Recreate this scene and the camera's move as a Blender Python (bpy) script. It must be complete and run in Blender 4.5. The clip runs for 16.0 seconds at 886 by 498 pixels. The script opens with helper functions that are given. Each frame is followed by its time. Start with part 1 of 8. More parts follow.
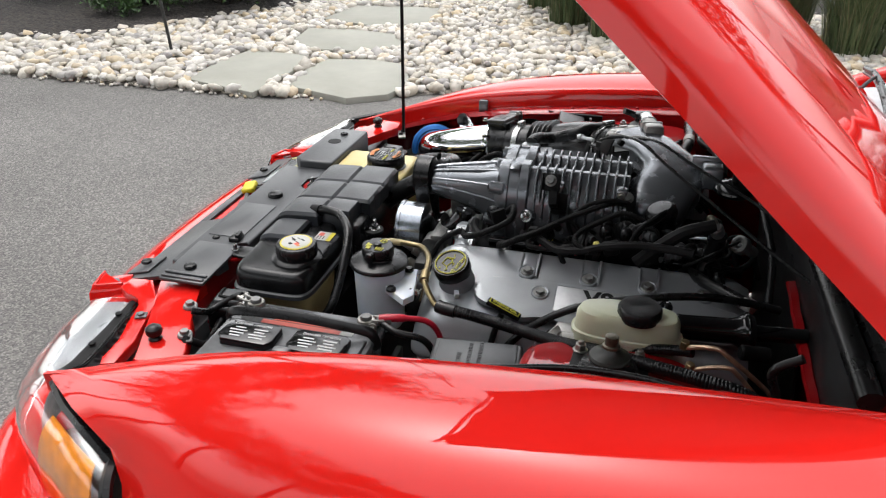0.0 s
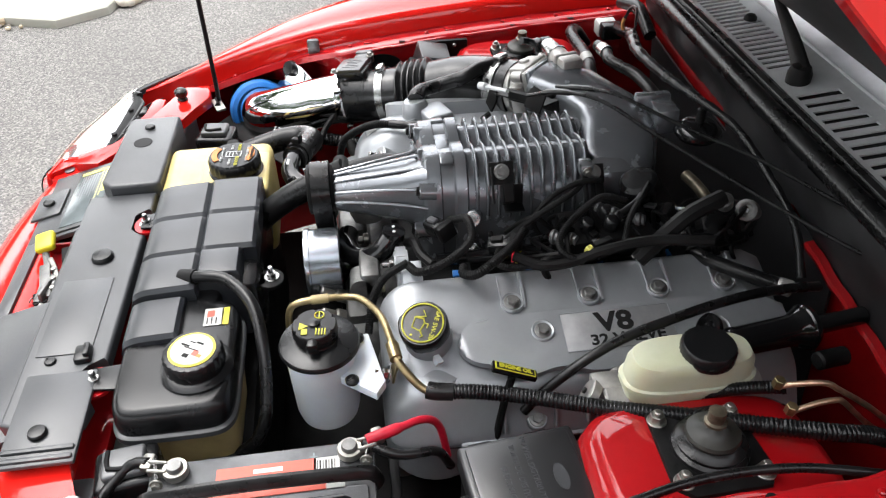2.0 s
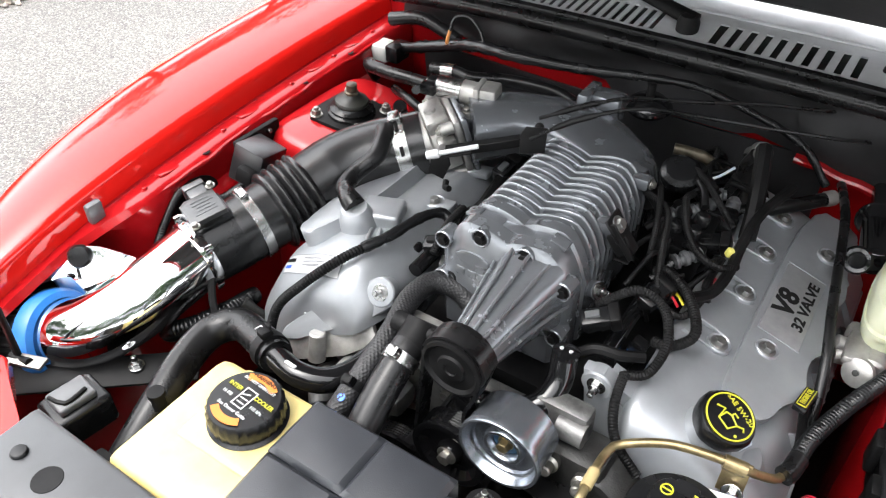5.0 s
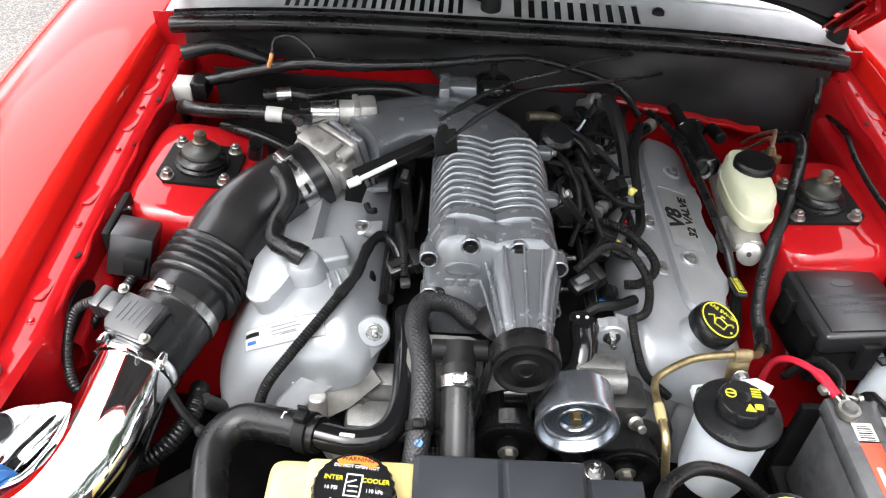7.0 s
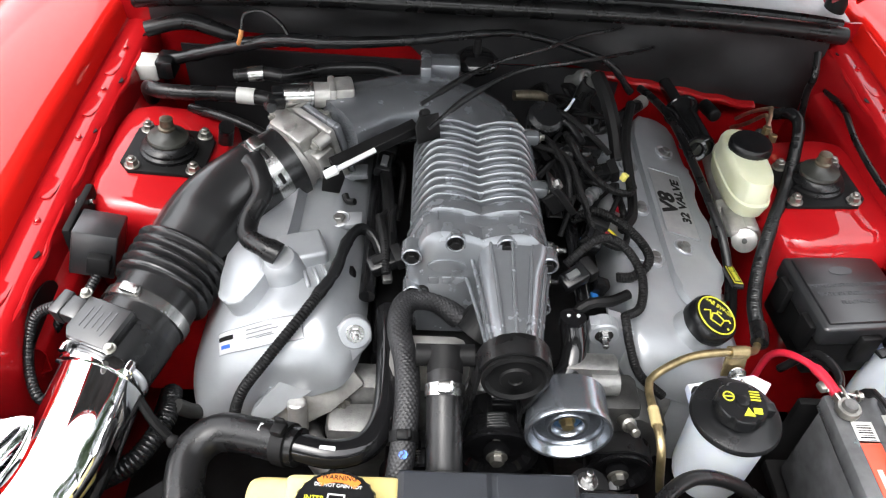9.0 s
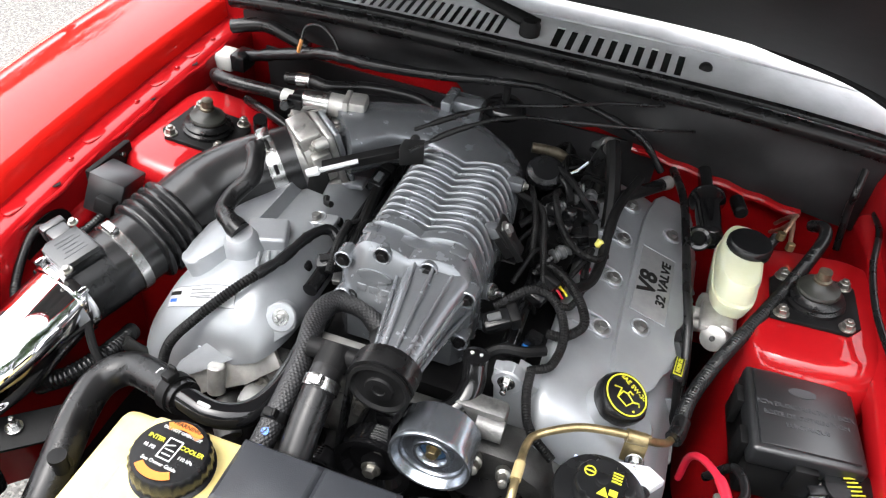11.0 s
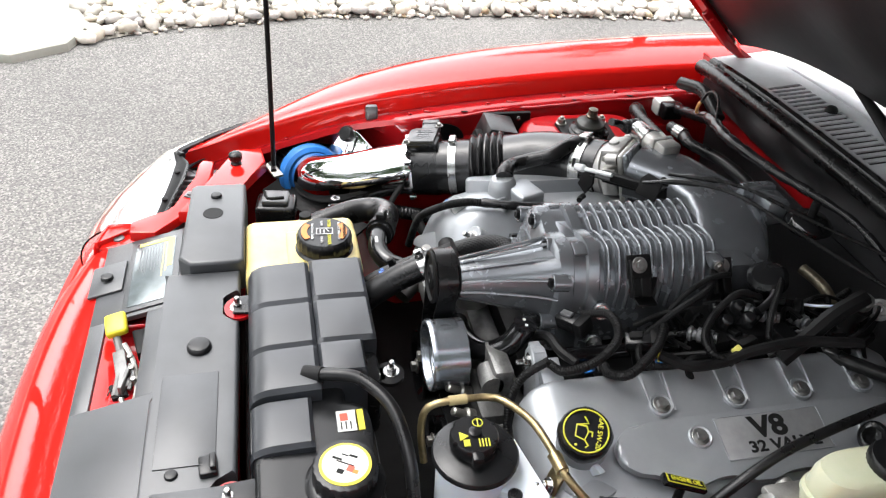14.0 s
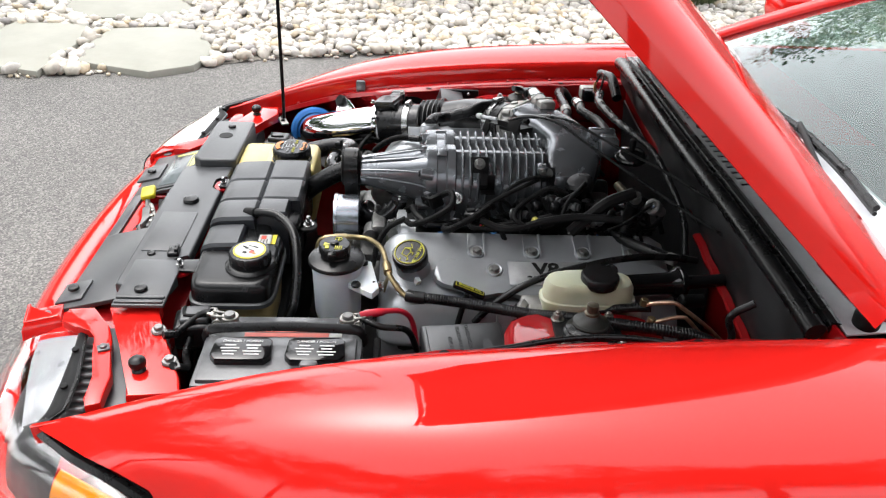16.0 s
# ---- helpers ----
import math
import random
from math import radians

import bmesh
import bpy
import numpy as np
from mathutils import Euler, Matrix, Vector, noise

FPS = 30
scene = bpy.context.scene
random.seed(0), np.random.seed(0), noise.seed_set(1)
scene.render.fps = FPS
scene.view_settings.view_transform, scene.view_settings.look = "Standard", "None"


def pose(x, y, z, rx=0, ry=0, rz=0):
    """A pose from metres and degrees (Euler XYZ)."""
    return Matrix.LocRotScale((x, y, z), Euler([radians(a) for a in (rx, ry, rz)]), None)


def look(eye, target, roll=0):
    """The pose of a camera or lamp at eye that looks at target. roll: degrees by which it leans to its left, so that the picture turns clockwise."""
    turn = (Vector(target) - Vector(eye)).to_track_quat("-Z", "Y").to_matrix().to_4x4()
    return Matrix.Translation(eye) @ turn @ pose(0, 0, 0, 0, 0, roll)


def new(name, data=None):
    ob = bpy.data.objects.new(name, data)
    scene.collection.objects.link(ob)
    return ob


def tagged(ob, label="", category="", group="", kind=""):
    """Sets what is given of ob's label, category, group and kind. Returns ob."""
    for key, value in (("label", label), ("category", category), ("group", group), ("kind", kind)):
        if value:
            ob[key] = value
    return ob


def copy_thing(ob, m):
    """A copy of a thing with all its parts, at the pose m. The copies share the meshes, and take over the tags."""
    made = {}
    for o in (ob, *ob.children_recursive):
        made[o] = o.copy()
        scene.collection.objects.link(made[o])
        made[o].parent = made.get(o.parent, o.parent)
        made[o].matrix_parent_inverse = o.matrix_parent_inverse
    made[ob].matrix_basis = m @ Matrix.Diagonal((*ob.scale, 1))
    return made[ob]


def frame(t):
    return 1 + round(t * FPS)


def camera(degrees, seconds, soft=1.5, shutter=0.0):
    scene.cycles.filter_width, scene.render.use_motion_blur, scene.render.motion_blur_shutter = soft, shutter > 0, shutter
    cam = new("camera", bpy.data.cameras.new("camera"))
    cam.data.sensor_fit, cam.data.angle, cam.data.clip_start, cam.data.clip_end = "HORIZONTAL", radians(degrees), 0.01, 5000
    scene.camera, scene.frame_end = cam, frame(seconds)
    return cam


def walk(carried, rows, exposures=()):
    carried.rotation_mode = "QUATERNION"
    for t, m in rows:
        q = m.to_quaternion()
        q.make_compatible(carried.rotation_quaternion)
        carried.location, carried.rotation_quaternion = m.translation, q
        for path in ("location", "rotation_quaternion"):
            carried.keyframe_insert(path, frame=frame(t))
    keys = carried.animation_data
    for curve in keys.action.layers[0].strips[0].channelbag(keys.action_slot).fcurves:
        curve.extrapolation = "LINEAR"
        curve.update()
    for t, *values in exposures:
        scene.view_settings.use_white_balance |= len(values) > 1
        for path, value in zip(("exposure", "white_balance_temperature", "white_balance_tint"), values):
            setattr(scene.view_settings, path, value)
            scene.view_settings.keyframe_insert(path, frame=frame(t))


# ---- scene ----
cam = camera(60.0, 16.0, soft=1.2)
METRES, TILT, LEAN, TURN = 4.0, -28.227, -0.141, 105.276
START = (1.4148, 0.0008, 1.5092)
ROWS = [
    (0.0, 0.0, 0.0, 0.0, -0.0, 0.0, -0.0),
    (0.5, -0.017, 0.0293, 0.021, -2.46, -0.97, 1.29),
    (1.0, -0.0433, 0.0527, 0.0403, -8.78, -4.26, 4.56),
    (1.5, -0.052, 0.0774, 0.0508, -14.29, -8.77, 8.53),
    (2.0, -0.0568, 0.1065, 0.0689, -19.75, -12.42, 11.62),
    (2.5, -0.0812, 0.1347, 0.08, -27.67, -16.1, 12.21),
    (3.0, -0.1224, 0.156, 0.0941, -40.37, -19.28, 15.74),
    (3.5, -0.1375, 0.1868, 0.1068, -46.43, -20.01, 19.57),
    (4.0, -0.1388, 0.2231, 0.1244, -52.26, -20.95, 22.31),
    (6.5, -0.1509, 0.3654, 0.2086, -98.17, -45.69, 25.55),
    (7.0, -0.1454, 0.3793, 0.2212, -105.23, -48.08, 24.39),
    (7.5, -0.1423, 0.3736, 0.2215, -109.33, -49.58, 23.56),
    (8.0, -0.1391, 0.3709, 0.2196, -108.71, -52.04, 23.64),
    (8.5, -0.1332, 0.3746, 0.2204, -107.5, -52.31, 23.49),
    (9.0, -0.1273, 0.3753, 0.2189, -106.64, -51.83, 23.87),
    (11.5, -0.1599, 0.2811, 0.1721, -73.22, -32.1, 21.88),
    (12.0, -0.1574, 0.2512, 0.1534, -58.13, -24.34, 19.3),
    (12.5, -0.1739, 0.2272, 0.1394, -48.29, -20.17, 16.45),
    (13.0, -0.1663, 0.2013, 0.129, -40.96, -18.04, 11.86),
    (13.5, -0.1288, 0.1788, 0.1129, -33.19, -12.93, 8.27),
    (14.0, -0.1187, 0.1534, 0.0972, -26.03, -10.4, 9.09),
    (14.5, -0.1182, 0.1127, 0.0765, -23.44, -9.16, 6.6),
    (15.0, -0.105, 0.0772, 0.0622, -23.29, -8.33, 6.11),
    (15.5, -0.0778, 0.0378, 0.042, -19.88, -6.16, 5.0),
    (16.0, -0.0791, -0.0091, 0.022, -16.3, -4.51, 6.03),
]
# the clip's camera brightens as it leans over the dark bay
EXPOSURE = [(0.0, 1.58), (0.5, 1.56), (1.0, 1.60), (1.5, 2.06), (2.0, 2.44), (2.5, 2.74), (3.0, 2.94), (3.5, 2.86), (6.5, 2.86), (7.5, 3.00), (8.5, 2.84), (9.0, 2.84), (12.0, 2.98), (12.5, 2.90), (13.0, 2.56), (14.0, 2.54), (15.0, 2.54), (15.5, 2.46), (16.0, 2.06)]
walk(cam, [(t, pose(*START, TILT, LEAN, TURN) @ pose(METRES * x, METRES * y, METRES * z, 90 + pitch, roll, yaw)) for t, x, y, z, yaw, pitch, roll in ROWS], EXPOSURE)

# world and sun: bright, hazy daylight
world = bpy.data.worlds.new("sky")
scene.world = world
world.use_nodes = True
wn, wl = world.node_tree.nodes, world.node_tree.links
wn.clear()
sky = wn.new("ShaderNodeTexSky")
sky.sky_type, sky.sun_disc = "NISHITA", False
sky.sun_elevation, sky.sun_rotation = radians(66), radians(224)
sky.air_density, sky.dust_density, sky.ozone_density = 1.0, 3.0, 1.0
haze = wn.new("ShaderNodeHueSaturation")
haze.inputs["Saturation"].default_value = 0.2
wbg = wn.new("ShaderNodeBackground")
wbg.inputs["Strength"].default_value = 0.15
wout = wn.new("ShaderNodeOutputWorld")
wl.new(sky.outputs[0], haze.inputs["Color"])
wl.new(haze.outputs[0], wbg.inputs["Color"])
wl.new(wbg.outputs[0], wout.inputs["Surface"])

sun = new("sun", bpy.data.lights.new("sun", "SUN"))
sun.data.energy, sun.data.angle, sun.data.color = 0.5, radians(140), (1.0, 0.97, 0.93)
sun.matrix_world = look((-0.695, -0.719, 2.25), (0, 0, 0))

# ---- tools ----
def material(name, color, rough=0.5, metal=0.0, vary=0.12, scale=12.0, bump=0.0, bump_scale=120.0, coat=0.0, spec=0.5, rough_vary=0.1, second=None, transmission=0.0, sss=0.0, random_tint=0.0):
    m = bpy.data.materials.new(name)
    m.use_nodes = True
    nt = m.node_tree
    n, l = nt.nodes, nt.links
    b = n["Principled BSDF"]
    b.inputs["Metallic"].default_value = metal
    b.inputs["Coat Weight"].default_value = coat
    b.inputs["Coat Roughness"].default_value = 0.03
    b.inputs["Specular IOR Level"].default_value = spec
    b.inputs["Transmission Weight"].default_value = transmission
    if sss:
        b.inputs["Subsurface Weight"].default_value = sss
        b.inputs["Subsurface Radius"].default_value = (0.03, 0.025, 0.015)
        b.inputs["Subsurface Scale"].default_value = 0.5
    tc = n.new("ShaderNodeTexCoord")
    big = n.new("ShaderNodeTexNoise")
    big.inputs["Scale"].default_value, big.inputs["Detail"].default_value, big.inputs["Roughness"].default_value = scale, 6.0, 0.6
    l.new(tc.outputs["Object"], big.inputs["Vector"])
    ramp = n.new("ShaderNodeMix")
    ramp.data_type = "RGBA"
    c2 = second if second else tuple(min(1, c * (1 + 2 * vary) + 0.01 * vary) for c in color)
    c1 = color if second else tuple(c * (1 - 2 * vary) for c in color)
    ramp.inputs[6].default_value, ramp.inputs[7].default_value = (*c1, 1), (*c2, 1)
    mr0 = n.new("ShaderNodeMapRange")
    mr0.inputs[1].default_value, mr0.inputs[2].default_value = 0.3, 0.7
    l.new(big.outputs["Fac"], mr0.inputs[0])
    l.new(mr0.outputs[0], ramp.inputs[0])
    col = ramp.outputs[2]
    if random_tint:
        oi = n.new("ShaderNodeObjectInfo")
        hv = n.new("ShaderNodeHueSaturation")
        mr = n.new("ShaderNodeMapRange")
        mr.inputs[3].default_value, mr.inputs[4].default_value = 1 - random_tint, 1 + random_tint
        l.new(oi.outputs["Random"], mr.inputs[0])
        l.new(mr.outputs[0], hv.inputs["Value"])
        l.new(col, hv.inputs["Color"])
        col = hv.outputs[0]
    l.new(col, b.inputs["Base Color"])
    fine = n.new("ShaderNodeTexNoise")
    fine.inputs["Scale"].default_value, fine.inputs["Detail"].default_value = bump_scale, 4.0
    l.new(tc.outputs["Object"], fine.inputs["Vector"])
    rr = n.new("ShaderNodeMapRange")
    rr.inputs[1].default_value, rr.inputs[2].default_value = 0.3, 0.7
    rr.inputs[3].default_value, rr.inputs[4].default_value = max(0.01, rough - rough_vary * rough), min(1, rough + rough_vary * rough)
    l.new(big.outputs["Fac"], rr.inputs[0])
    l.new(rr.outputs[0], b.inputs["Roughness"])
    if bump:
        bp = n.new("ShaderNodeBump")
        bp.inputs["Strength"].default_value, bp.inputs["Distance"].default_value = bump, 0.002
        l.new(fine.outputs["Fac"], bp.inputs["Height"])
        l.new(bp.outputs[0], b.inputs["Normal"])
    return m


def thing(name, label, category, at, group="", kind=""):
    e = new(name)
    e.location = at
    e.empty_display_size = 0.05
    return tagged(e, label, category, group, kind)


def finish(bm, angle=38):
    bmesh.ops.recalc_face_normals(bm, faces=bm.faces)
    me = bpy.data.meshes.new("mesh")
    bm.to_mesh(me)
    bm.free()
    me.shade_smooth()
    me.set_sharp_from_angle(angle=radians(angle))
    return me


def part(name, bm, mat, parent=None, label="", angle=38):
    me = bm if isinstance(bm, bpy.types.Mesh) else finish(bm, angle)
    if mat is not None and not len(me.materials):
        me.materials.append(mat)
    ob = new(name, me)
    if parent is not None:
        ob.parent = parent
        if parent.type == "EMPTY":
            ob.matrix_parent_inverse = Matrix.Translation(parent.location).inverted()
    if label:
        ob["label"] = label
    return ob


def placed(name, me, m, parent, label=""):
    """A part that shares the mesh me, at the world pose m."""
    ob = part(name, me, None, parent, label)
    ob.matrix_basis = m
    return ob


def aim(p, d, up=(0, 0, 1)):
    """A pose at p whose z axis points along d."""
    z = Vector(d).normalized()
    u = Vector(up)
    if abs(z.dot(u)) > 0.98:
        u = Vector((0, 1, 0))
    x = u.cross(z).normalized()
    y = z.cross(x)
    m = Matrix((x, y, z)).transposed().to_4x4()
    m.translation = p
    return m


def rbox(c, size, r=0.004, m=None, seg=2, bm=None, taper=1.0):
    """A box with rounded edges; taper scales its top."""
    out = bm or bmesh.new()
    tmp = bmesh.new()
    bmesh.ops.create_cube(tmp, size=1)
    for v in tmp.verts:
        k = taper if v.co.z > 0 else 1.0
        v.co = Vector((v.co.x * size[0] * k, v.co.y * size[1] * k, v.co.z * size[2]))
    if r > 0:
        bmesh.ops.bevel(tmp, geom=tmp.edges[:], offset=min(r, min(size) * 0.45), segments=seg, profile=0.5, affect="EDGES")
    merge(out, tmp, (m or Matrix()) @ Matrix.Translation(c) if m is None else m @ Matrix.Translation(c))
    return out


def merge(out, tmp, m=None):
    if m is not None:
        tmp.transform(m)
    me = bpy.data.meshes.new("tmp")
    tmp.to_mesh(me)
    tmp.free()
    out.from_mesh(me)
    bpy.data.meshes.remove(me)


def loft(rings, bm=None, closed=True, caps=True):
    out = bm or bmesh.new()
    vs = [[out.verts.new(p) for p in ring] for ring in rings]
    n = len(rings[0])
    for a, b in zip(vs, vs[1:]):
        for i in range(n if closed else n - 1):
            j = (i + 1) % n
            out.faces.new((a[i], a[j], b[j], b[i]))
    if caps and closed:
        out.faces.new(vs[0][::-1])
        out.faces.new(vs[-1])
    return out


def lathe(profile, m=None, seg=32, bm=None, wave=None):
    """Rings (radius, height) round z; wave(angle, k) scales a radius."""
    rings = []
    for k, (r, h) in enumerate(profile):
        ring = []
        for i in range(seg):
            a = 2 * math.pi * i / seg
            q = r * (wave(a, k) if wave else 1)
            ring.append(Vector((q * math.cos(a), q * math.sin(a), h)))
        rings.append(ring)
    tmp = loft(rings)
    out = bm or bmesh.new()
    merge(out, tmp, m)
    return out


def spline(pts, step=0.008):
    """A smooth line through the points."""
    p = [Vector(q) for q in pts]
    p = [2 * p[0] - p[1]] + p + [2 * p[-1] - p[-2]]
    out = []
    for i in range(1, len(p) - 2):
        a, b, c, d = p[i - 1:i + 3]
        n = max(2, int((c - b).length / step))
        for k in range(n):
            t = k / n
            out.append(0.5 * (2 * b + (c - a) * t + (2 * a - 5 * b + 4 * c - d) * t * t + (3 * b - a - 3 * c + d) * t ** 3))
    out.append(p[-2])
    return out


def tube(pts, r, seg=12, step=0.008, bm=None, straight=False, squash=1.0):
    """A pipe along a smooth line. r: metres, or a function of (length, share of the way)."""
    line = [Vector(q) for q in pts] if straight else spline(pts, step)
    rings, n0, s, total = [], None, 0.0, sum((b - a).length for a, b in zip(line, line[1:]))
    for i, q in enumerate(line):
        d = (line[min(i + 1, len(line) - 1)] - line[max(i - 1, 0)]).normalized()
        if i:
            s += (q - line[i - 1]).length
        if n0 is None:
            n0 = d.orthogonal().normalized()
        n0 = (n0 - d * n0.dot(d)).normalized()
        b = d.cross(n0)
        rad = r(s, s / total) if callable(r) else r
        rings.append([q + (n0 * math.cos(2 * math.pi * k / seg) + b * math.sin(2 * math.pi * k / seg) * squash) * rad for k in range(seg)])
    return loft(rings, bm)


def corrugated(pts, r, pitch=0.005, seg=12, bm=None, depth=0.14):
    return tube(pts, lambda s, f: r * (1 - depth * (0.5 + 0.5 * math.cos(2 * math.pi * s / pitch)) ** 2), seg, pitch / 4, bm)


def prism(poly, h0, h1, m=None, r=0.0, bm=None, seg=2):
    """A flat outline raised from h0 to h1."""
    tmp = bmesh.new()
    lo, hi = [tmp.verts.new((x, y, h0)) for x, y in poly], [tmp.verts.new((x, y, h1)) for x, y in poly]
    tmp.faces.new(lo[::-1])
    top = tmp.faces.new(hi)
    n = len(poly)
    for i in range(n):
        tmp.faces.new((lo[i], lo[(i + 1) % n], hi[(i + 1) % n], hi[i]))
    if r:
        bmesh.ops.bevel(tmp, geom=list(top.edges), offset=r, segments=seg, profile=0.5, affect="EDGES")
    out = bm or bmesh.new()
    merge(out, tmp, m)
    return out


def ring_poly(rx, ry, n=32, cx=0.0, cy=0.0, power=2.0):
    out = []
    for i in range(n):
        a = 2 * math.pi * i / n
        c, s = math.cos(a), math.sin(a)
        out.append((cx + rx * math.copysign(abs(c) ** (2 / power), c), cy + ry * math.copysign(abs(s) ** (2 / power), s)))
    return out


def sheet(f, us, vs, thick=0.0, bm=None):
    """A surface f(u, v), with a thickness along its normals."""
    tmp = bmesh.new()
    g = [[tmp.verts.new(f(u, v)) for v in vs] for u in us]
    for a, b in zip(g, g[1:]):
        for i in range(len(vs) - 1):
            tmp.faces.new((a[i], b[i], b[i + 1], a[i + 1]))
    if thick:
        bmesh.ops.recalc_face_normals(tmp, faces=tmp.faces)
        bmesh.ops.solidify(tmp, geom=tmp.faces[:], thickness=thick)
    out = bm or bmesh.new()
    merge(out, tmp)
    return out


def lettering(text, size, m, mat, parent, name="lettering", label="", wide=1.0, bold=0.012):
    cu = bpy.data.curves.new("font", "FONT")
    cu.body, cu.size, cu.extrude, cu.align_x, cu.align_y = text, size, 0.0004, "CENTER", "CENTER"
    cu.resolution_u = 3
    cu.offset = size * bold
    ob = bpy.data.objects.new("font", cu)
    scene.collection.objects.link(ob)
    me = bpy.data.meshes.new_from_object(ob.evaluated_get(bpy.context.evaluated_depsgraph_get()))
    bpy.data.objects.remove(ob)
    me.transform(m @ Matrix.Diagonal((wide, 1, 1, 1)))
    me.materials.clear()
    me.materials.append(mat)
    return part(name, me, None, parent, label)


def softened(poly, times=2):
    """An outline with its corners cut to a smooth curve."""
    p = [Vector(q) for q in poly]
    for _ in range(times):
        p = [v for a, b in zip(p, p[1:] + p[:1]) for v in (a.lerp(b, 0.22), a.lerp(b, 0.78))]
    return [(v.x, v.y) for v in p]


def hexagon(r, h0, h1, bm=None, m=None):
    return prism(ring_poly(r, r, 6), h0, h1, m, 0.0006, bm, 1)


def bolt_mesh(r=0.007, h=0.007, washer=1.5, stud=0.0):
    bm = bmesh.new()
    lathe([(r * washer, 0), (r * washer, 0.0014), (r * washer * 0.93, 0.002)], None, 18, bm)
    hexagon(r, 0.0012, 0.002 + h, bm)
    if stud:
        lathe([(r * 0.55, h), (r * 0.55, h + stud), (r * 0.4, h + stud + 0.001)], None, 10, bm)
    return finish(bm, 30)

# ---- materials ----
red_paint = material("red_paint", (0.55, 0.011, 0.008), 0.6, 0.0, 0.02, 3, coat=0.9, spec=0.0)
# the body's red again, darkened to stand for shade inside the bay
red_shaded = material("red_shaded_paint", (0.275, 0.0036, 0.0056), 0.5, 0.0, 0.06, 9, coat=0.8, spec=0.05)
black_plastic = material("black_plastic", (0.0055, 0.0057, 0.0062), 0.26, 0.0, 0.2, 14, bump=0.10, bump_scale=900, spec=0.30)
satin_plastic = material("satin_black_plastic", (0.036, 0.038, 0.041), 0.36, 0.0, 0.12, 10, bump=0.1, bump_scale=1200, spec=0.5)
matte_black = material("matte_black", (0.004, 0.004, 0.0042), 0.5, 0.0, 0.3, 20, bump=0.1, bump_scale=500, spec=0.12)
gloss_black = material("gloss_black", (0.005, 0.005, 0.0055), 0.07, 0.0, 0.1, 10, coat=0.15, spec=0.35)
rubber = material("black_rubber", (0.005, 0.005, 0.0053), 0.28, 0.0, 0.25, 25, bump=0.08, bump_scale=400, spec=0.28)
foil_black = material("black_insulation", (0.017, 0.017, 0.018), 0.45, 0.0, 0.3, 6, bump=0.2, bump_scale=25, spec=0.35)
cast_alu = material("cast_aluminium", (0.36, 0.352, 0.335), 0.40, 0.7, 0.15, 30, bump=0.25, bump_scale=700)
tank_plastic = material("tank_black_plastic", (0.020, 0.022, 0.026), 0.36, 0.0, 0.14, 9, bump=0.12, bump_scale=700, spec=0.5)
sc_alu = material("grey_coated_casting", (0.185, 0.196, 0.21), 0.26, 0.65, 0.04, 30, bump=0.06, bump_scale=900)
silver_paint = material("silver_cover_paint", (0.285, 0.298, 0.312), 0.36, 0.5, 0.05, 12, bump=0.1, bump_scale=900)
dark_alu = material("dark_casting", (0.035, 0.035, 0.034), 0.5, 0.6, 0.3, 30, bump=0.3, bump_scale=400)
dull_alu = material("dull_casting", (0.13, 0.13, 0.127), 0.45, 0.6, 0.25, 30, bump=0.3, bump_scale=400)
bronze = material("stained_steel", (0.10, 0.085, 0.06), 0.4, 0.6, 0.3, 60)
dome_rubber = material("olive_black_rubber", (0.016, 0.0165, 0.014), 0.42, 0.0, 0.2, 30, spec=0.35)
plate_grey = material("brushed_plate", (0.36, 0.365, 0.372), 0.42, 0.7, 0.05, 60)
box_plastic = material("box_plastic", (0.012, 0.0125, 0.0135), 0.32, 0.0, 0.12, 14, bump=0.1, bump_scale=900, spec=0.75)
chrome = material("chrome", (0.86, 0.86, 0.87), 0.05, 1.0, 0.02, 10)
dull_bolt = material("dull_bolt", (0.21, 0.21, 0.205), 0.45, 0.85, 0.15, 80)
bright_steel = material("bright_steel", (0.36, 0.36, 0.355), 0.26, 1.0, 0.1, 60, bump=0.05, bump_scale=800)
zinc = material("zinc_plated", (0.27, 0.262, 0.24), 0.36, 0.9, 0.15, 80, bump=0.08, bump_scale=600)
plated = material("zinc_plated_pulley", (0.31, 0.335, 0.37), 0.24, 0.9, 0.08, 30)
paper_tan = material("tan_paper", (0.34, 0.27, 0.13), 0.5)
gold_zinc = material("yellow_zinc", (0.30, 0.235, 0.125), 0.38, 0.9, 0.2, 50, bump=0.05)
copper = material("copper_brown_line", (0.52, 0.36, 0.25), 0.35, 0.9, 0.2, 40)
yellow_tank = material("yellowed_plastic", (0.46, 0.36, 0.12), 0.38, 0.0, 0.08, 12, sss=0.35, bump=0.04, second=(0.54, 0.46, 0.21))
brown_tank = material("browned_plastic", (0.27, 0.21, 0.095), 0.35, 0.0, 0.15, 15, sss=0.2)
white_plastic = material("milky_white_plastic", (0.56, 0.60, 0.64), 0.35, 0.0, 0.04, 12, sss=0.3)
cream_plastic = material("cream_plastic", (0.42, 0.44, 0.30), 0.36, 0.0, 0.06, 18, sss=0.3, second=(0.48, 0.49, 0.37))
paper_white = material("white_label", (0.40, 0.40, 0.38), 0.45, 0.0, 0.03, 30)
paper_yellow = material("yellow_label", (0.55, 0.46, 0.02), 0.45, 0.0, 0.03, 30)
yellow_print = material("yellow_print", (0.42, 0.40, 0.02), 0.5, 0.0, 0.03, 30)
yellow_grip = material("yellow_grip", (0.55, 0.47, 0.01), 0.4, 0.0, 0.05, 30)
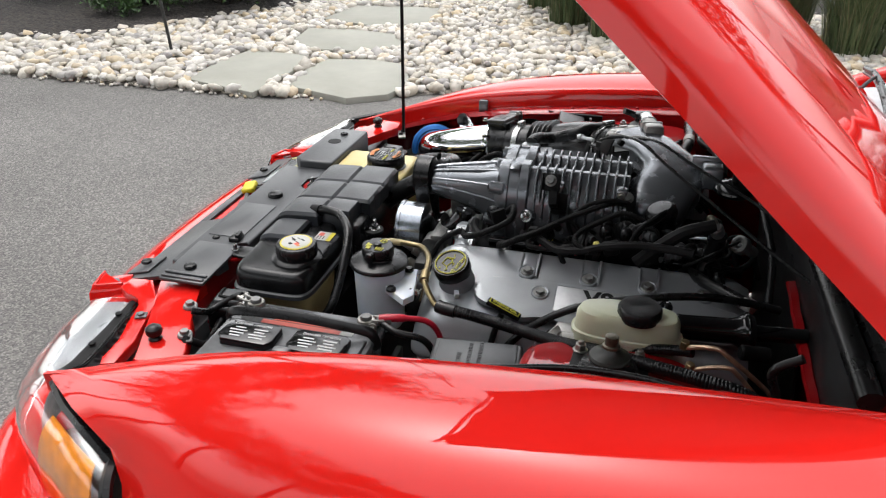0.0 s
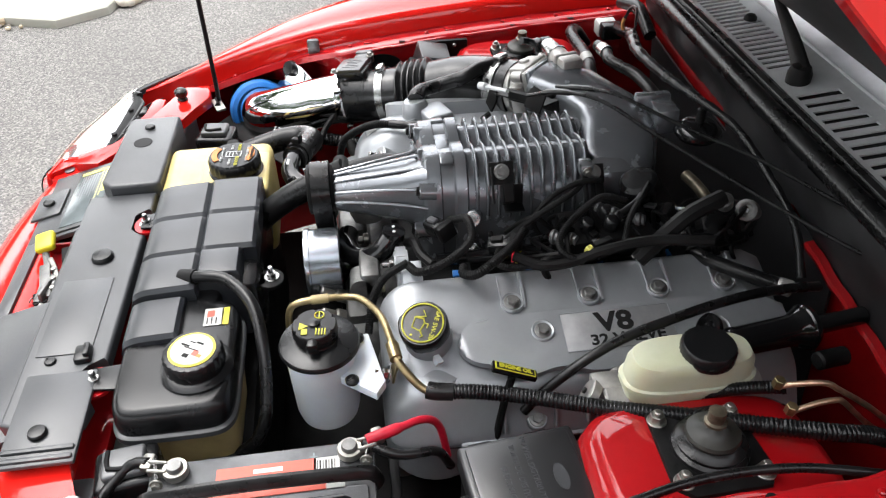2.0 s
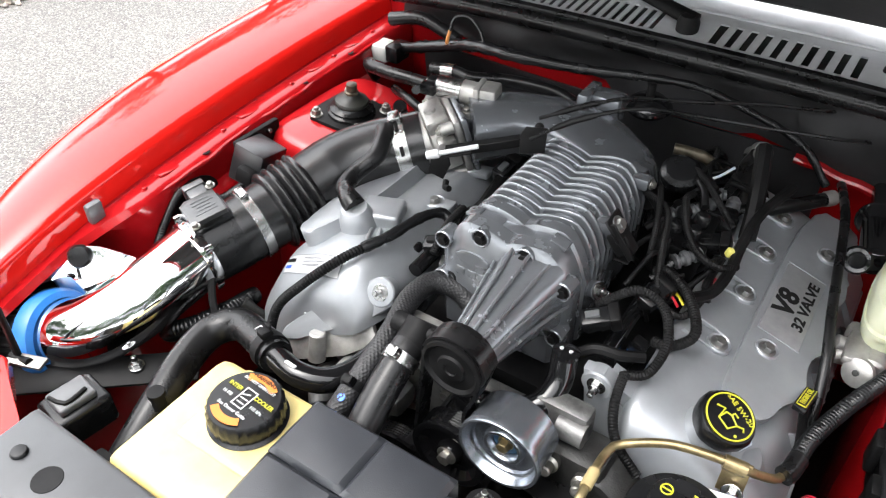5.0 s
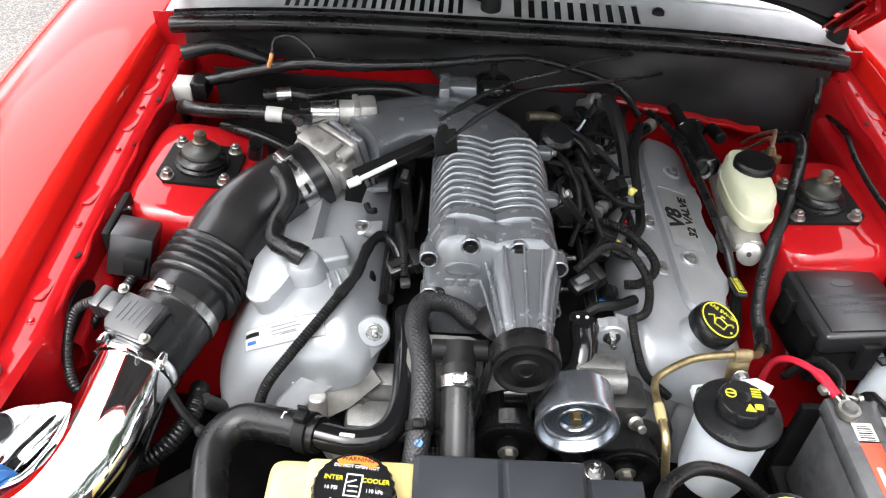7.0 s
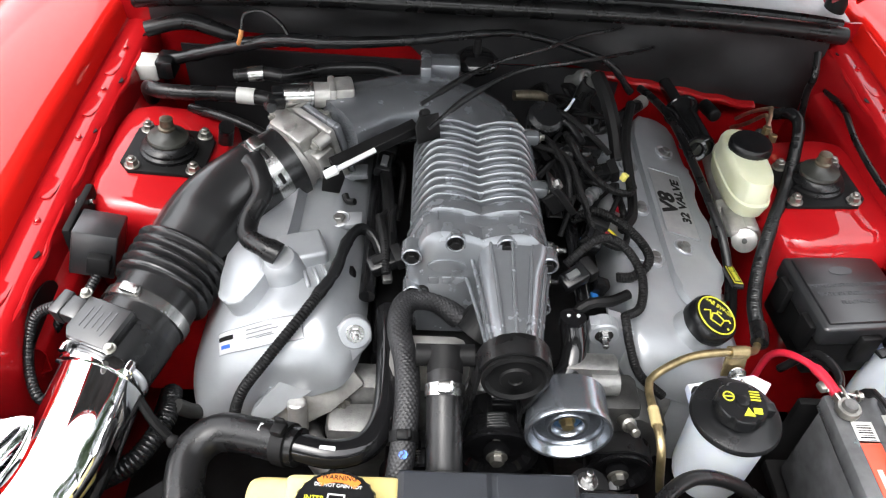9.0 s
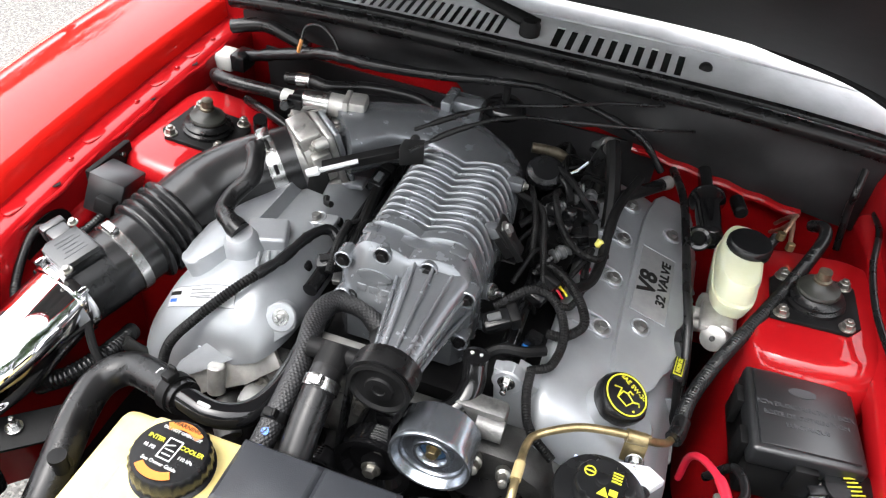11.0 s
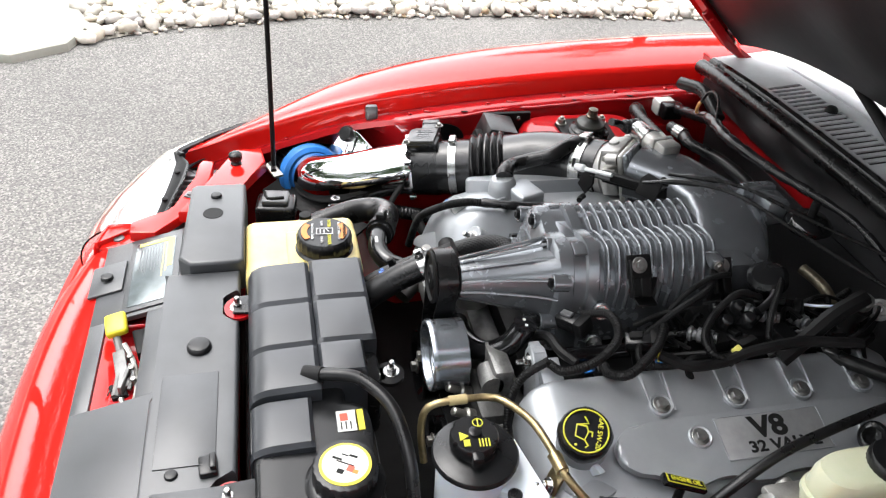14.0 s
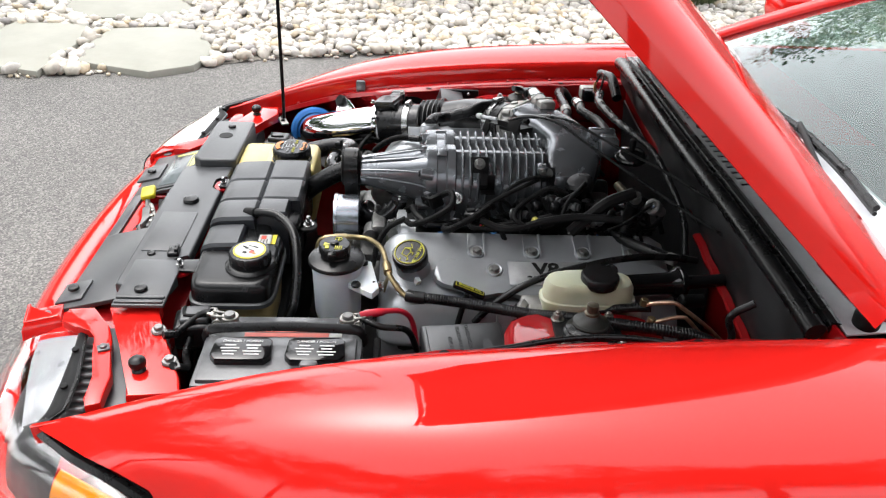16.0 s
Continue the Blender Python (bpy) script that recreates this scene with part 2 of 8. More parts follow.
orange_print = material("orange_print", (0.52, 0.15, 0.015), 0.5, 0.0, 0.03, 30)
red_print = material("red_print", (0.50, 0.055, 0.025), 0.4, 0.0, 0.05, 30)
white_print = material("white_print", (0.45, 0.45, 0.45), 0.5, 0.0, 0.03, 30)
black_print = material("black_print", (0.008, 0.008, 0.008), 0.6, 0.0, 0.05, 30, spec=0.15)
sticker_yellow = material("sticker_yellow", (0.55, 0.50, 0.12), 0.4, 0.0, 0.05, 40)
silver_label = material("silver_label", (0.12, 0.14, 0.145), 0.2, 0.35, 0.12, 40, spec=0.5)
foil_label = material("foil_label", (0.52, 0.53, 0.54), 0.5, 0.0, 0.05, 40, spec=0.3)
green_print = material("green_print", (0.42, 0.40, 0.16), 0.45, 0.0, 0.05, 30)
blue_plastic = material("blue_filter_end", (0.015, 0.13, 0.40), 0.42, 0.0, 0.08, 30)
blue_mark = material("blue_mark", (0.03, 0.12, 0.55), 0.5)
red_cable = material("red_cable", (0.42, 0.008, 0.025), 0.38, 0.0, 0.1, 30)
copper_wire = material("orange_wire", (0.60, 0.26, 0.08), 0.5)
battery_case = material("battery_case", (0.075, 0.077, 0.08), 0.22, 0.0, 0.15, 18, bump=0.08, bump_scale=700)
cowl_plastic = material("grey_cowl_plastic", (0.42, 0.427, 0.436), 0.40, 0.0, 0.08, 15, bump=0.1, bump_scale=900)
grey_plastic = material("grey_plastic", (0.075, 0.077, 0.08), 0.34, 0.0, 0.08, 20, bump=0.08, bump_scale=900)
blue_seal = material("blue_bearing_seal", (0.02, 0.055, 0.11), 0.4)
lamp_white = material("lamp_white", (0.36, 0.375, 0.39), 0.3, 0.2, 0.03, 20)
lamp_dark = material("lamp_dark", (0.03, 0.03, 0.033), 0.3, 0.4, 0.1, 20)
amber = material("amber_lens", (0.62, 0.20, 0.006), 0.35, 0.0, 0.12, 40, bump=0.3, bump_scale=150, spec=0.2)
tyre_rubber = material("tyre_rubber", (0.025, 0.025, 0.026), 0.7, 0.0, 0.2, 20)


def glass_material(name, tint=(1, 1, 1), rough=0.02):
    m = bpy.data.materials.new(name)
    m.use_nodes = True
    b = m.node_tree.nodes["Principled BSDF"]
    b.inputs["Base Color"].default_value = (*tint, 1)
    b.inputs["Transmission Weight"].default_value = 1.0
    b.inputs["Roughness"].default_value = rough
    b.inputs["IOR"].default_value = 1.52
    return m


lens_glass = glass_material("clear_lens")
wind_glass = glass_material("tinted_glass", (0.22, 0.34, 0.31))


def speckled(name, colors, scale, rough, bump, dist=0.01, patch=0.6):
    """Cells of mixed colours: asphalt chips, grit."""
    m = bpy.data.materials.new(name)
    m.use_nodes = True
    n, l = m.node_tree.nodes, m.node_tree.links
    b = n["Principled BSDF"]
    b.inputs["Roughness"].default_value = rough
    tc = n.new("ShaderNodeTexCoord")
    vo = n.new("ShaderNodeTexVoronoi")
    vo.inputs["Scale"].default_value = scale
    l.new(tc.outputs["Object"], vo.inputs["Vector"])
    sep = n.new("ShaderNodeSeparateColor")
    l.new(vo.outputs["Color"], sep.inputs[0])
    cr = n.new("ShaderNodeValToRGB")
    cr.color_ramp.elements[0].color, cr.color_ramp.elements[1].color = (*colors[0], 1), (*colors[-1], 1)
    for i, c in enumerate(colors[1:-1]):
        e = cr.color_ramp.elements.new((i + 1) / (len(colors) - 1))
        e.color = (*c, 1)
    l.new(sep.outputs[0], cr.inputs[0])
    no = n.new("ShaderNodeTexNoise")
    no.inputs["Scale"].default_value, no.inputs["Detail"].default_value = patch, 8.0
    l.new(tc.outputs["Object"], no.inputs["Vector"])
    mr = n.new("ShaderNodeMapRange")
    mr.inputs[1].default_value, mr.inputs[2].default_value, mr.inputs[3].default_value, mr.inputs[4].default_value = 0.3, 0.7, 0.78, 1.2
    l.new(no.outputs["Fac"], mr.inputs[0])
    hs = n.new("ShaderNodeHueSaturation")
    l.new(cr.outputs[0], hs.inputs["Color"])
    l.new(mr.outputs[0], hs.inputs["Value"])
    l.new(hs.outputs[0], b.inputs["Base Color"])
    bp = n.new("ShaderNodeBump")
    bp.inputs["Strength"].default_value, bp.inputs["Distance"].default_value = bump, dist
    l.new(vo.outputs["Distance"], bp.inputs["Height"])
    bp.invert = True
    l.new(bp.outputs[0], b.inputs["Normal"])
    return m


asphalt = speckled("asphalt", [(0.066, 0.064, 0.061), (0.104, 0.100, 0.094), (0.136, 0.130, 0.121), (0.22, 0.210, 0.195)], 150, 0.85, 0.5, 0.006)
soil = speckled("gravel_soil", [(0.10, 0.09, 0.075), (0.22, 0.2, 0.17)], 60, 0.9, 0.6)
mulch = speckled("dark_mulch", [(0.008, 0.007, 0.006), (0.022, 0.018, 0.015), (0.04, 0.032, 0.026)], 45, 0.95, 0.9, 0.02)
flagstone = material("flagstone", (0.22, 0.22, 0.185), 0.75, 0.0, 0.1, 3.5, bump=0.5, bump_scale=30, second=(0.29, 0.285, 0.245))


def island_material(name, colors, rough, scale=25, bump=0.2):
    m = bpy.data.materials.new(name)
    m.use_nodes = True
    n, l = m.node_tree.nodes, m.node_tree.links
    b = n["Principled BSDF"]
    b.inputs["Roughness"].default_value = rough
    ge = n.new("ShaderNodeNewGeometry")
    cr = n.new("ShaderNodeValToRGB")
    el = cr.color_ramp.elements
    el[0].color, el[1].color = (*colors[0], 1), (*colors[-1], 1)
    for i, c in enumerate(colors[1:-1]):
        el.new((i + 1) / (len(colors) - 1)).color = (*c, 1)
    l.new(ge.outputs["Random Per Island"], cr.inputs[0])
    tc = n.new("ShaderNodeTexCoord")
    no = n.new("ShaderNodeTexNoise")
    no.inputs["Scale"].default_value, no.inputs["Detail"].default_value = scale, 6.0
    l.new(tc.outputs["Object"], no.inputs["Vector"])
    mr = n.new("ShaderNodeMapRange")
    mr.inputs[1].default_value, mr.inputs[2].default_value, mr.inputs[3].default_value, mr.inputs[4].default_value = 0.3, 0.7, 0.75, 1.18
    l.new(no.outputs["Fac"], mr.inputs[0])
    hs = n.new("ShaderNodeHueSaturation")
    l.new(cr.outputs[0], hs.inputs["Color"])
    l.new(mr.outputs[0], hs.inputs["Value"])
    l.new(hs.outputs[0], b.inputs["Base Color"])
    bp = n.new("ShaderNodeBump")
    bp.inputs["Strength"].default_value, bp.inputs["Distance"].default_value = bump, 0.004
    l.new(no.outputs["Fac"], bp.inputs["Height"])
    l.new(bp.outputs[0], b.inputs["Normal"])
    return m


pebble_mat = island_material("river_pebbles", [(0.46, 0.43, 0.36), (0.54, 0.50, 0.43), (0.36, 0.33, 0.28), (0.60, 0.57, 0.52), (0.44, 0.35, 0.22), (0.52, 0.49, 0.44), (0.27, 0.255, 0.24), (0.62, 0.59, 0.53)], 0.6)
leaf_mat = island_material("shrub_leaves", [(0.018, 0.045, 0.008), (0.035, 0.085, 0.016), (0.06, 0.125, 0.03)], 0.5)
grass_mat = island_material("tall_grass", [(0.03, 0.055, 0.014), (0.06, 0.095, 0.03), (0.10, 0.125, 0.05), (0.15, 0.135, 0.07)], 0.6)

# ---- the ground and the planting ----
def edge_x(y):
    """The edge of the drive."""
    return float(np.interp(y, [-30, -4.5, -2.6, -1.8, -1.2, -0.4, 0.6, 2, 30], [-3.2, -3.0, -3.0, -3.15, -3.45, -3.64, -3.66, -3.6, -2.5]))


def bed_x(y):
    """Where the pebbles end and the mulch begins."""
    return float(np.interp(y, [-9, -5.2, -4.56, -4.3, -4.0, -3.6, -3.2, -2.4, -1.0, 0.5, 3.0, 6.0], [-3.6, -3.8, -4.05, -4.4, -4.85, -5.5, -6.4, -7.2, -7.0, -6.6, -6.6, -6.4]))


bm = bmesh.new()
bmesh.ops.create_grid(bm, x_segments=2, y_segments=2, size=400)
ground = tagged(part("ground", bm, asphalt), "grey worn asphalt driveway with pale stone chips", "driveway", kind="structure")

ys = [-9 + 0.25 * i for i in range(73)]
bm = sheet(lambda u, y: Vector((edge_x(y) + (-9.0 - edge_x(y)) * u, y, 0.006 + 0.02 * min(1, u * 8))), [0, 0.02, 0.1, 0.4, 1.0], ys)
gravel_bed = tagged(part("gravel_bed", bm, soil), "sandy soil under the pebble bed beside the driveway", "garden bed", kind="structure")
bm = sheet(lambda u, y: Vector((bed_x(y) + (-30.0 - bed_x(y)) * u, y, 0.05 + 0.05 * min(1, u * 30))), [0, 0.01, 0.05, 1.0], [-30 + 0.5 * i for i in range(100)])
mulch_bed = tagged(part("mulch_bed", bm, mulch), "dark brown bark mulch bed behind the pebbles", "garden bed", kind="structure")


FLAGS = [
    [(-3.14, -3.07), (-3.60, -3.10), (-3.97, -3.04), (-3.99, -2.70), (-3.95, -2.52), (-3.60, -2.45), (-2.97, -2.48)],
    [(-3.18, -2.33), (-3.55, -2.38), (-3.90, -2.36), (-3.98, -2.0), (-3.92, -1.74), (-3.45, -1.55), (-3.17, -1.62), (-3.02, -1.85)],
    [(-4.42, -2.86), (-4.84, -2.92), (-4.90, -2.5), (-4.82, -2.12), (-4.48, -1.93), (-4.20, -2.09), (-4.15, -2.62)],
    [(-5.25, -2.95), (-5.90, -2.90), (-6.03, -1.98), (-5.30, -1.98), (-5.08, -2.4)],
]
for poly in FLAGS:
    bm = prism(poly, 0.0, 0.044, r=0.012)
    tagged(part("stepping_stone", bm, flagstone), "flat grey-green flagstone set among white river pebbles", "stepping stone", "garden path stones")


def in_flag(x, y):
    for poly in FLAGS:
        inside = False
        for (x0, y0), (x1, y1) in zip(poly, poly[1:] + poly[:1]):
            if (y0 > y) != (y1 > y) and x < (x1 - x0) * (y - y0) / (y1 - y0) + x0:
                inside = not inside
        if inside:
            return True
    return False


def scatter(name, spots, base, mat, label, category):
    """Many turned and scaled copies of small base meshes (verts, faces) in one mesh."""
    vs, fs, off = [], [], 0
    for m, k in spots:
        bv, bf = base[k]
        a = np.array(m)
        vs.append(bv @ a[:3, :3].T + a[:3, 3])
        fs.append(bf + off)
        off += len(bv)
    me = bpy.data.meshes.new(name)
    v, f = np.concatenate(vs), np.concatenate(fs)
    k = f.shape[1]
    me.vertices.add(len(v))
    me.vertices.foreach_set("co", v.astype(np.float32).ravel())
    me.loops.add(f.size)
    me.loops.foreach_set("vertex_index", f.astype(np.int32).ravel())
    me.polygons.add(len(f))
    me.polygons.foreach_set("loop_start", np.arange(0, f.size, k, dtype=np.int32))
    me.update(calc_edges=True)
    me.shade_smooth()
    me.materials.append(mat)
    return tagged(new(name, me), label, category, kind="stuff")


def pebble_bases(n=8):
    out = []
    for k in range(n):
        tmp = bmesh.new()
        bmesh.ops.create_icosphere(tmp, subdivisions=2 if k < 4 else 1, radius=1)
        for v in tmp.verts:
            v.co *= 1 + 0.28 * noise.noise(v.co * 0.9 + Vector((7 * k, 3 * k, 1)))
        out.append((np.array([v.co[:] for v in tmp.verts]), np.array([[v.index for v in f.verts] for f in tmp.faces])))
        tmp.free()
    return out


rnd = random.Random(11)
spots = []
y = -6.5
step = 0.074
row = 0
while y < 4.2:
    x = edge_x(y) - 0.03
    x1 = max(bed_x(y) - 0.15, -7.4)
    while x > x1:
        px_, py_ = x + rnd.uniform(-0.022, 0.022), y + rnd.uniform(-0.022, 0.022)
        if not in_flag(px_, py_):
            r = rnd.choice([0.028, 0.036, 0.043, 0.052]) * (1.25 if rnd.random() < 0.12 else 1)
            m = Matrix.LocRotScale((px_, py_, 0.022 + rnd.uniform(0, 0.022)), Euler((rnd.uniform(-0.5, 0.5), rnd.uniform(-0.5, 0.5), rnd.uniform(0, 6.3))), (r * rnd.uniform(1.0, 1.5), r * rnd.uniform(0.85, 1.1), r * rnd.uniform(0.55, 0.85)))
            spots.append((m, rnd.randrange(4, 8)))
        x -= step
    y += step * 0.9
    row += 1
scatter("pebbles", spots, pebble_bases(), pebble_mat, "white, grey and tan rounded river pebbles beside the drive", "pebbles")

# small chips that stray over the drive's edge
spots = []
for i in range(260):
    yy = rnd.uniform(-5, 3)
    spots.append((Matrix.LocRotScale((edge_x(yy) + rnd.uniform(-0.03, 0.05), yy, 0.01), Euler((0, 0, rnd.uniform(0, 6))), (rnd.uniform(0.008, 0.026), rnd.uniform(0.008, 0.02), 0.011)), rnd.randrange(4, 8)))
scatter("edge_pebbles", spots, pebble_bases(), pebble_mat, "small loose pebbles along the edge of the asphalt", "pebbles")


def shrub(cx, cy, r, h, seed, leaves=5200):
    """A low evergreen: stems and thousands of small leaves in clumps."""
    g = random.Random(seed)
    e = thing("shrub", "low dark green evergreen shrub growing in mulch", "shrub", (cx, cy, 0.08), "garden shrubs")
    bm = bmesh.new()
    tips = []
    for i in range(46):
        a, q = g.uniform(0, 6.28), math.sqrt(g.random())
        tip = Vector((cx + r * q * math.cos(a), cy + r * q * math.sin(a), 0.1 + h * (1 - 0.75 * q * q) * g.uniform(0.65, 1.1)))
        tips.append(tip)
        tube([(cx, cy, 0.04), (cx + 0.5 * (tip.x - cx), cy + 0.5 * (tip.y - cy), 0.1 + 0.4 * tip.z), tip], lambda s, f: 0.010 * (1 - 0.8 * f), 5, 0.08, bm)
    part("stems", bm, mulch, e)
    v = np.array([(-0.5, 0, 0), (0, -0.22, 0.05), (0.6, 0, 0), (0, 0.22, 0.05)], dtype=float)
    f = np.array([(0, 1, 2, 3)])
    spots = []
    for i in range(leaves):
        c = g.choice(tips)
        d = Vector((g.gauss(0, 1), g.gauss(0, 1), g.gauss(0, 0.8)))
        p = c + d * (0.11 * r)
        if p.z < 0.05:
            p.z = 0.05 + g.random() * 0.2
        s = g.uniform(0.028, 0.055)
        spots.append((Matrix.LocRotScale(p, Euler((g.uniform(-1, 1), g.uniform(-1, 1), g.uniform(0, 6.3))), (s, s, s)), 0))
    o = scatter("leaves", spots, [(v, f)], leaf_mat, "", "")
    del o["kind"]
    o.parent = e
    o.matrix_parent_inverse = Matrix.Translation(e.location).inverted()


shrub(-5.15, -4.75, 0.5, 0.5, 5)
shrub(-5.45, -4.05, 0.5, 0.5, 6)
shrub(-5.9, -4.55, 0.75, 0.6, 1)
shrub(-5.7, -5.6, 0.8, 0.7, 2)
shrub(-6.9, -4.1, 0.8, 0.6, 3)
shrub(-6.9, -5.4, 0.9, 0.9, 4)


def grass_clump(cx, cy, r, h, seed, blades=900):
    g = random.Random(seed)
    vs, fs = [], []
    for i in range(blades):
        a, q = g.uniform(0, 6.28), r * 0.45 * math.sqrt(g.random())
        p = Vector((cx + q * math.cos(a), cy + q * math.sin(a), 0.03))
        b = a + g.uniform(-0.7, 0.7)
        lean, hh, w = g.uniform(0.15, 1.0) * r, h * g.uniform(0.6, 1.1), g.uniform(0.003, 0.006)
        side = Vector((-math.sin(b), math.cos(b), 0)) * w
        k0 = len(vs)
        for t in (0, 0.4, 0.75, 1.0):
            c = p + Vector((math.cos(b) * lean * t * t, math.sin(b) * lean * t * t, hh * (t - 0.28 * t * t * (lean / r))))
            wd = side * (1 - 0.85 * t)
            vs += [c - wd, c + wd]
        fs += [(k0 + 2 * j, k0 + 2 * j + 1, k0 + 2 * j + 3, k0 + 2 * j + 2) for j in range(3)]
    me = bpy.data.meshes.new("grass")
    me.from_pydata([v[:] for v in vs], [], fs)
    me.materials.append(grass_mat)
    return tagged(new("grass_clump", me), "tall green ornamental grass tuft growing out of pebbles", "grass", "ornamental grass tufts")


for i, (gx, gy, gr, gh) in enumerate([(-5.25, -0.35, 0.42, 0.8), (-5.45, 0.35, 0.4, 0.9), (-5.25, 1.5, 0.5, 1.0), (-5.35, 2.2, 0.5, 1.0), (-5.7, -0.75, 0.4, 0.8), (-5.7, 1.0, 0.5, 1.0), (-6.3, 0.9, 0.45, 0.95), (-6.4, -1.1, 0.35, 0.8)]):
    grass_clump(gx, gy, gr, gh, 40 + i)

bm = tube([(-3.728, -3.551, 0.0), (-3.72, -3.57, 0.35), (-3.70, -3.60, 0.75), (-3.69, -3.61, 1.15)], 0.012, 8, 0.1)
lathe([(0.035, 0.03), (0.035, 0.05), (0.014, 0.055)], Matrix.Translation((-3.728, -3.551, 0.0)), 14, bm)
tagged(part("garden_stake", bm, dark_alu), "thin dark metal garden stake standing in the pebbles", "garden stake")


def tree(x, y, h, r, seed, leaves=3800):
    """A tall broadleaf tree: tapered trunk, limbs, and a ragged crown."""
    g = random.Random(seed)
    e = thing("tree", "tall broadleaf tree with a ragged green crown", "tree", (x, y, 0), "trees round the drive")
    bm = bmesh.new()
    tube([(x, y, -0.1), (x + 0.1, y, h * 0.3), (x - 0.1, y + 0.1, h * 0.62), (x, y, h * 0.85)], lambda s, f: 0.24 * (1 - 0.8 * f), 10, 0.5, bm)
    tips = []
    for i in range(26):
        z0 = h * g.uniform(0.3, 0.75)
        a = g.uniform(0, 6.28)
        q = r * g.uniform(0.5, 1.0)
        tip = Vector((x + q * math.cos(a), y + q * math.sin(a), z0 + g.uniform(0.3, 0.28 * h)))
        tube([(x, y, z0), ((x + tip.x) / 2, (y + tip.y) / 2, (z0 + tip.z) / 2 + 0.15), tip], lambda s, f: 0.035 * (1 - 0.85 * f), 5, 0.5, bm)
        tips += [tip, (tip + Vector((x, y, z0))) / 2 + Vector((0, 0, 0.4))]
    part("trunk", bm, mulch, e)
    v = np.array([(-0.5, 0, 0), (0, -0.3, 0.06), (0.6, 0, 0), (0, 0.3, 0.06)], dtype=float)
    f = np.array([(0, 1, 2, 3)])
    spots = []
    for i in range(leaves):
        p = g.choice(tips) + Vector((g.gauss(0, 0.55), g.gauss(0, 0.55), g.gauss(0, 0.45)))
        s = g.uniform(0.14, 0.26)
        spots.append((Matrix.LocRotScale(p, Euler((g.uniform(-1, 1), g.uniform(-1, 1), g.uniform(0, 6.3))), (s, s, s)), 0))
    o = scatter("crown", spots, [(v, f)], leaf_mat, "", "")
    del o["kind"]
    o.parent = e
    o.matrix_parent_inverse = Matrix.Translation(e.location).inverted()
    return e


# trees out of view, added to reflect in the paint and block low light
first = tree(-13.0, -9.0, 13.0, 3.9, 21, 12000)
for tx, ty, tr in [(-9, -15, 2.7), (12.5, -6, 0.9), (13, 1.5, 2.2), (11.5, 8, 4.1), (6, -14, 3.3), (-1.5, -16, 1.7), (-11, -12.5, 3.9), (13, -2.5, 0.3), (12.5, 4.8, 3.0), (10, -10.5, 5.5), (2.5, -15.5, 2.4), (-5.5, -15.5, 0.1), (-17, 13, 1.9), (-18, 8.5, 4.4)]:
    copy_thing(first, pose(tx, ty, 0, 0, 0, math.degrees(tr)))

# ---- the car's body ----
car = thing("car", "red two-door sports car parked on asphalt with its hood propped open", "car", (0, 0, 0))
CREST_Y = [-0.86, -0.83, -0.75, -0.67, -0.53, -0.40, -0.2, 0.0, 0.3, 0.7]
CREST_Z = [0.760, 0.772, 0.800, 0.826, 0.869, 0.896, 0.919, 0.934, 0.947, 0.957]


def crest(y, side):
    """The fender's upper edge beside the hood."""
    z = np.mean([np.interp(y + d, CREST_Y, CREST_Z) for d in (-0.08, -0.04, 0.0, 0.04, 0.08)])
    return float(z) + (0.017 if side > 0 else -0.015)


SECTION = [(-0.008, -0.046), (-0.006, -0.014), (0.0, -0.004), (0.006, 0.0), (0.04, 0.008), (0.09, 0.013), (0.14, 0.010), (0.185, -0.004), (0.219, -0.030), (0.240, -0.072), (0.250, -0.15), (0.250, -0.32), (0.235, -0.50), (0.21, -0.64)]
FRONT = [-0.842, -0.842, -0.84, -0.838, -0.80, -0.735, -0.672, -0.62, -0.60, -0.60, -0.62, -0.68, -0.66, -0.62]


TIP = {2: (0.648, -0.845, 0.774), 3: (0.650, -0.845, 0.777), 4: (0.686, -0.792, 0.781), 5: (0.720, -0.742, 0.784), 6: (0.748, -0.692, 0.786), 7: (0.771, -0.642, 0.776), 8: (0.796, -0.614, 0.742), 9: (0.822, -0.604, 0.695), 10: (0.845, -0.61, 0.62)}


def fender_point(i, f, side):
    dx, dz = SECTION[i]
    y = FRONT[i] + (0.66 - FRONT[i]) * f
    k = float(np.interp(y, [-0.84, -0.7, -0.5, -0.2, 0.4], [0.62, 0.80, 0.93, 1.0, 1.02]))
    p = Vector((0.660 + dx * k, y, crest(y, side) + dz))
    # the front end narrows to the headlight's edge
    y0 = FRONT[i]
    k0 = float(np.interp(y0, [-0.84, -0.7, -0.5, -0.2, 0.4], [0.62, 0.80, 0.93, 1.0, 1.02]))
    if i in TIP:
        p += (Vector(TIP[i]) + Vector((0, 0, 0 if side > 0 else -0.02)) - Vector((0.660 + dx * k0, y0, crest(y0, side) + dz))) * math.exp(-f * 7)
    return Vector((side * p.x, p.y, p.z))


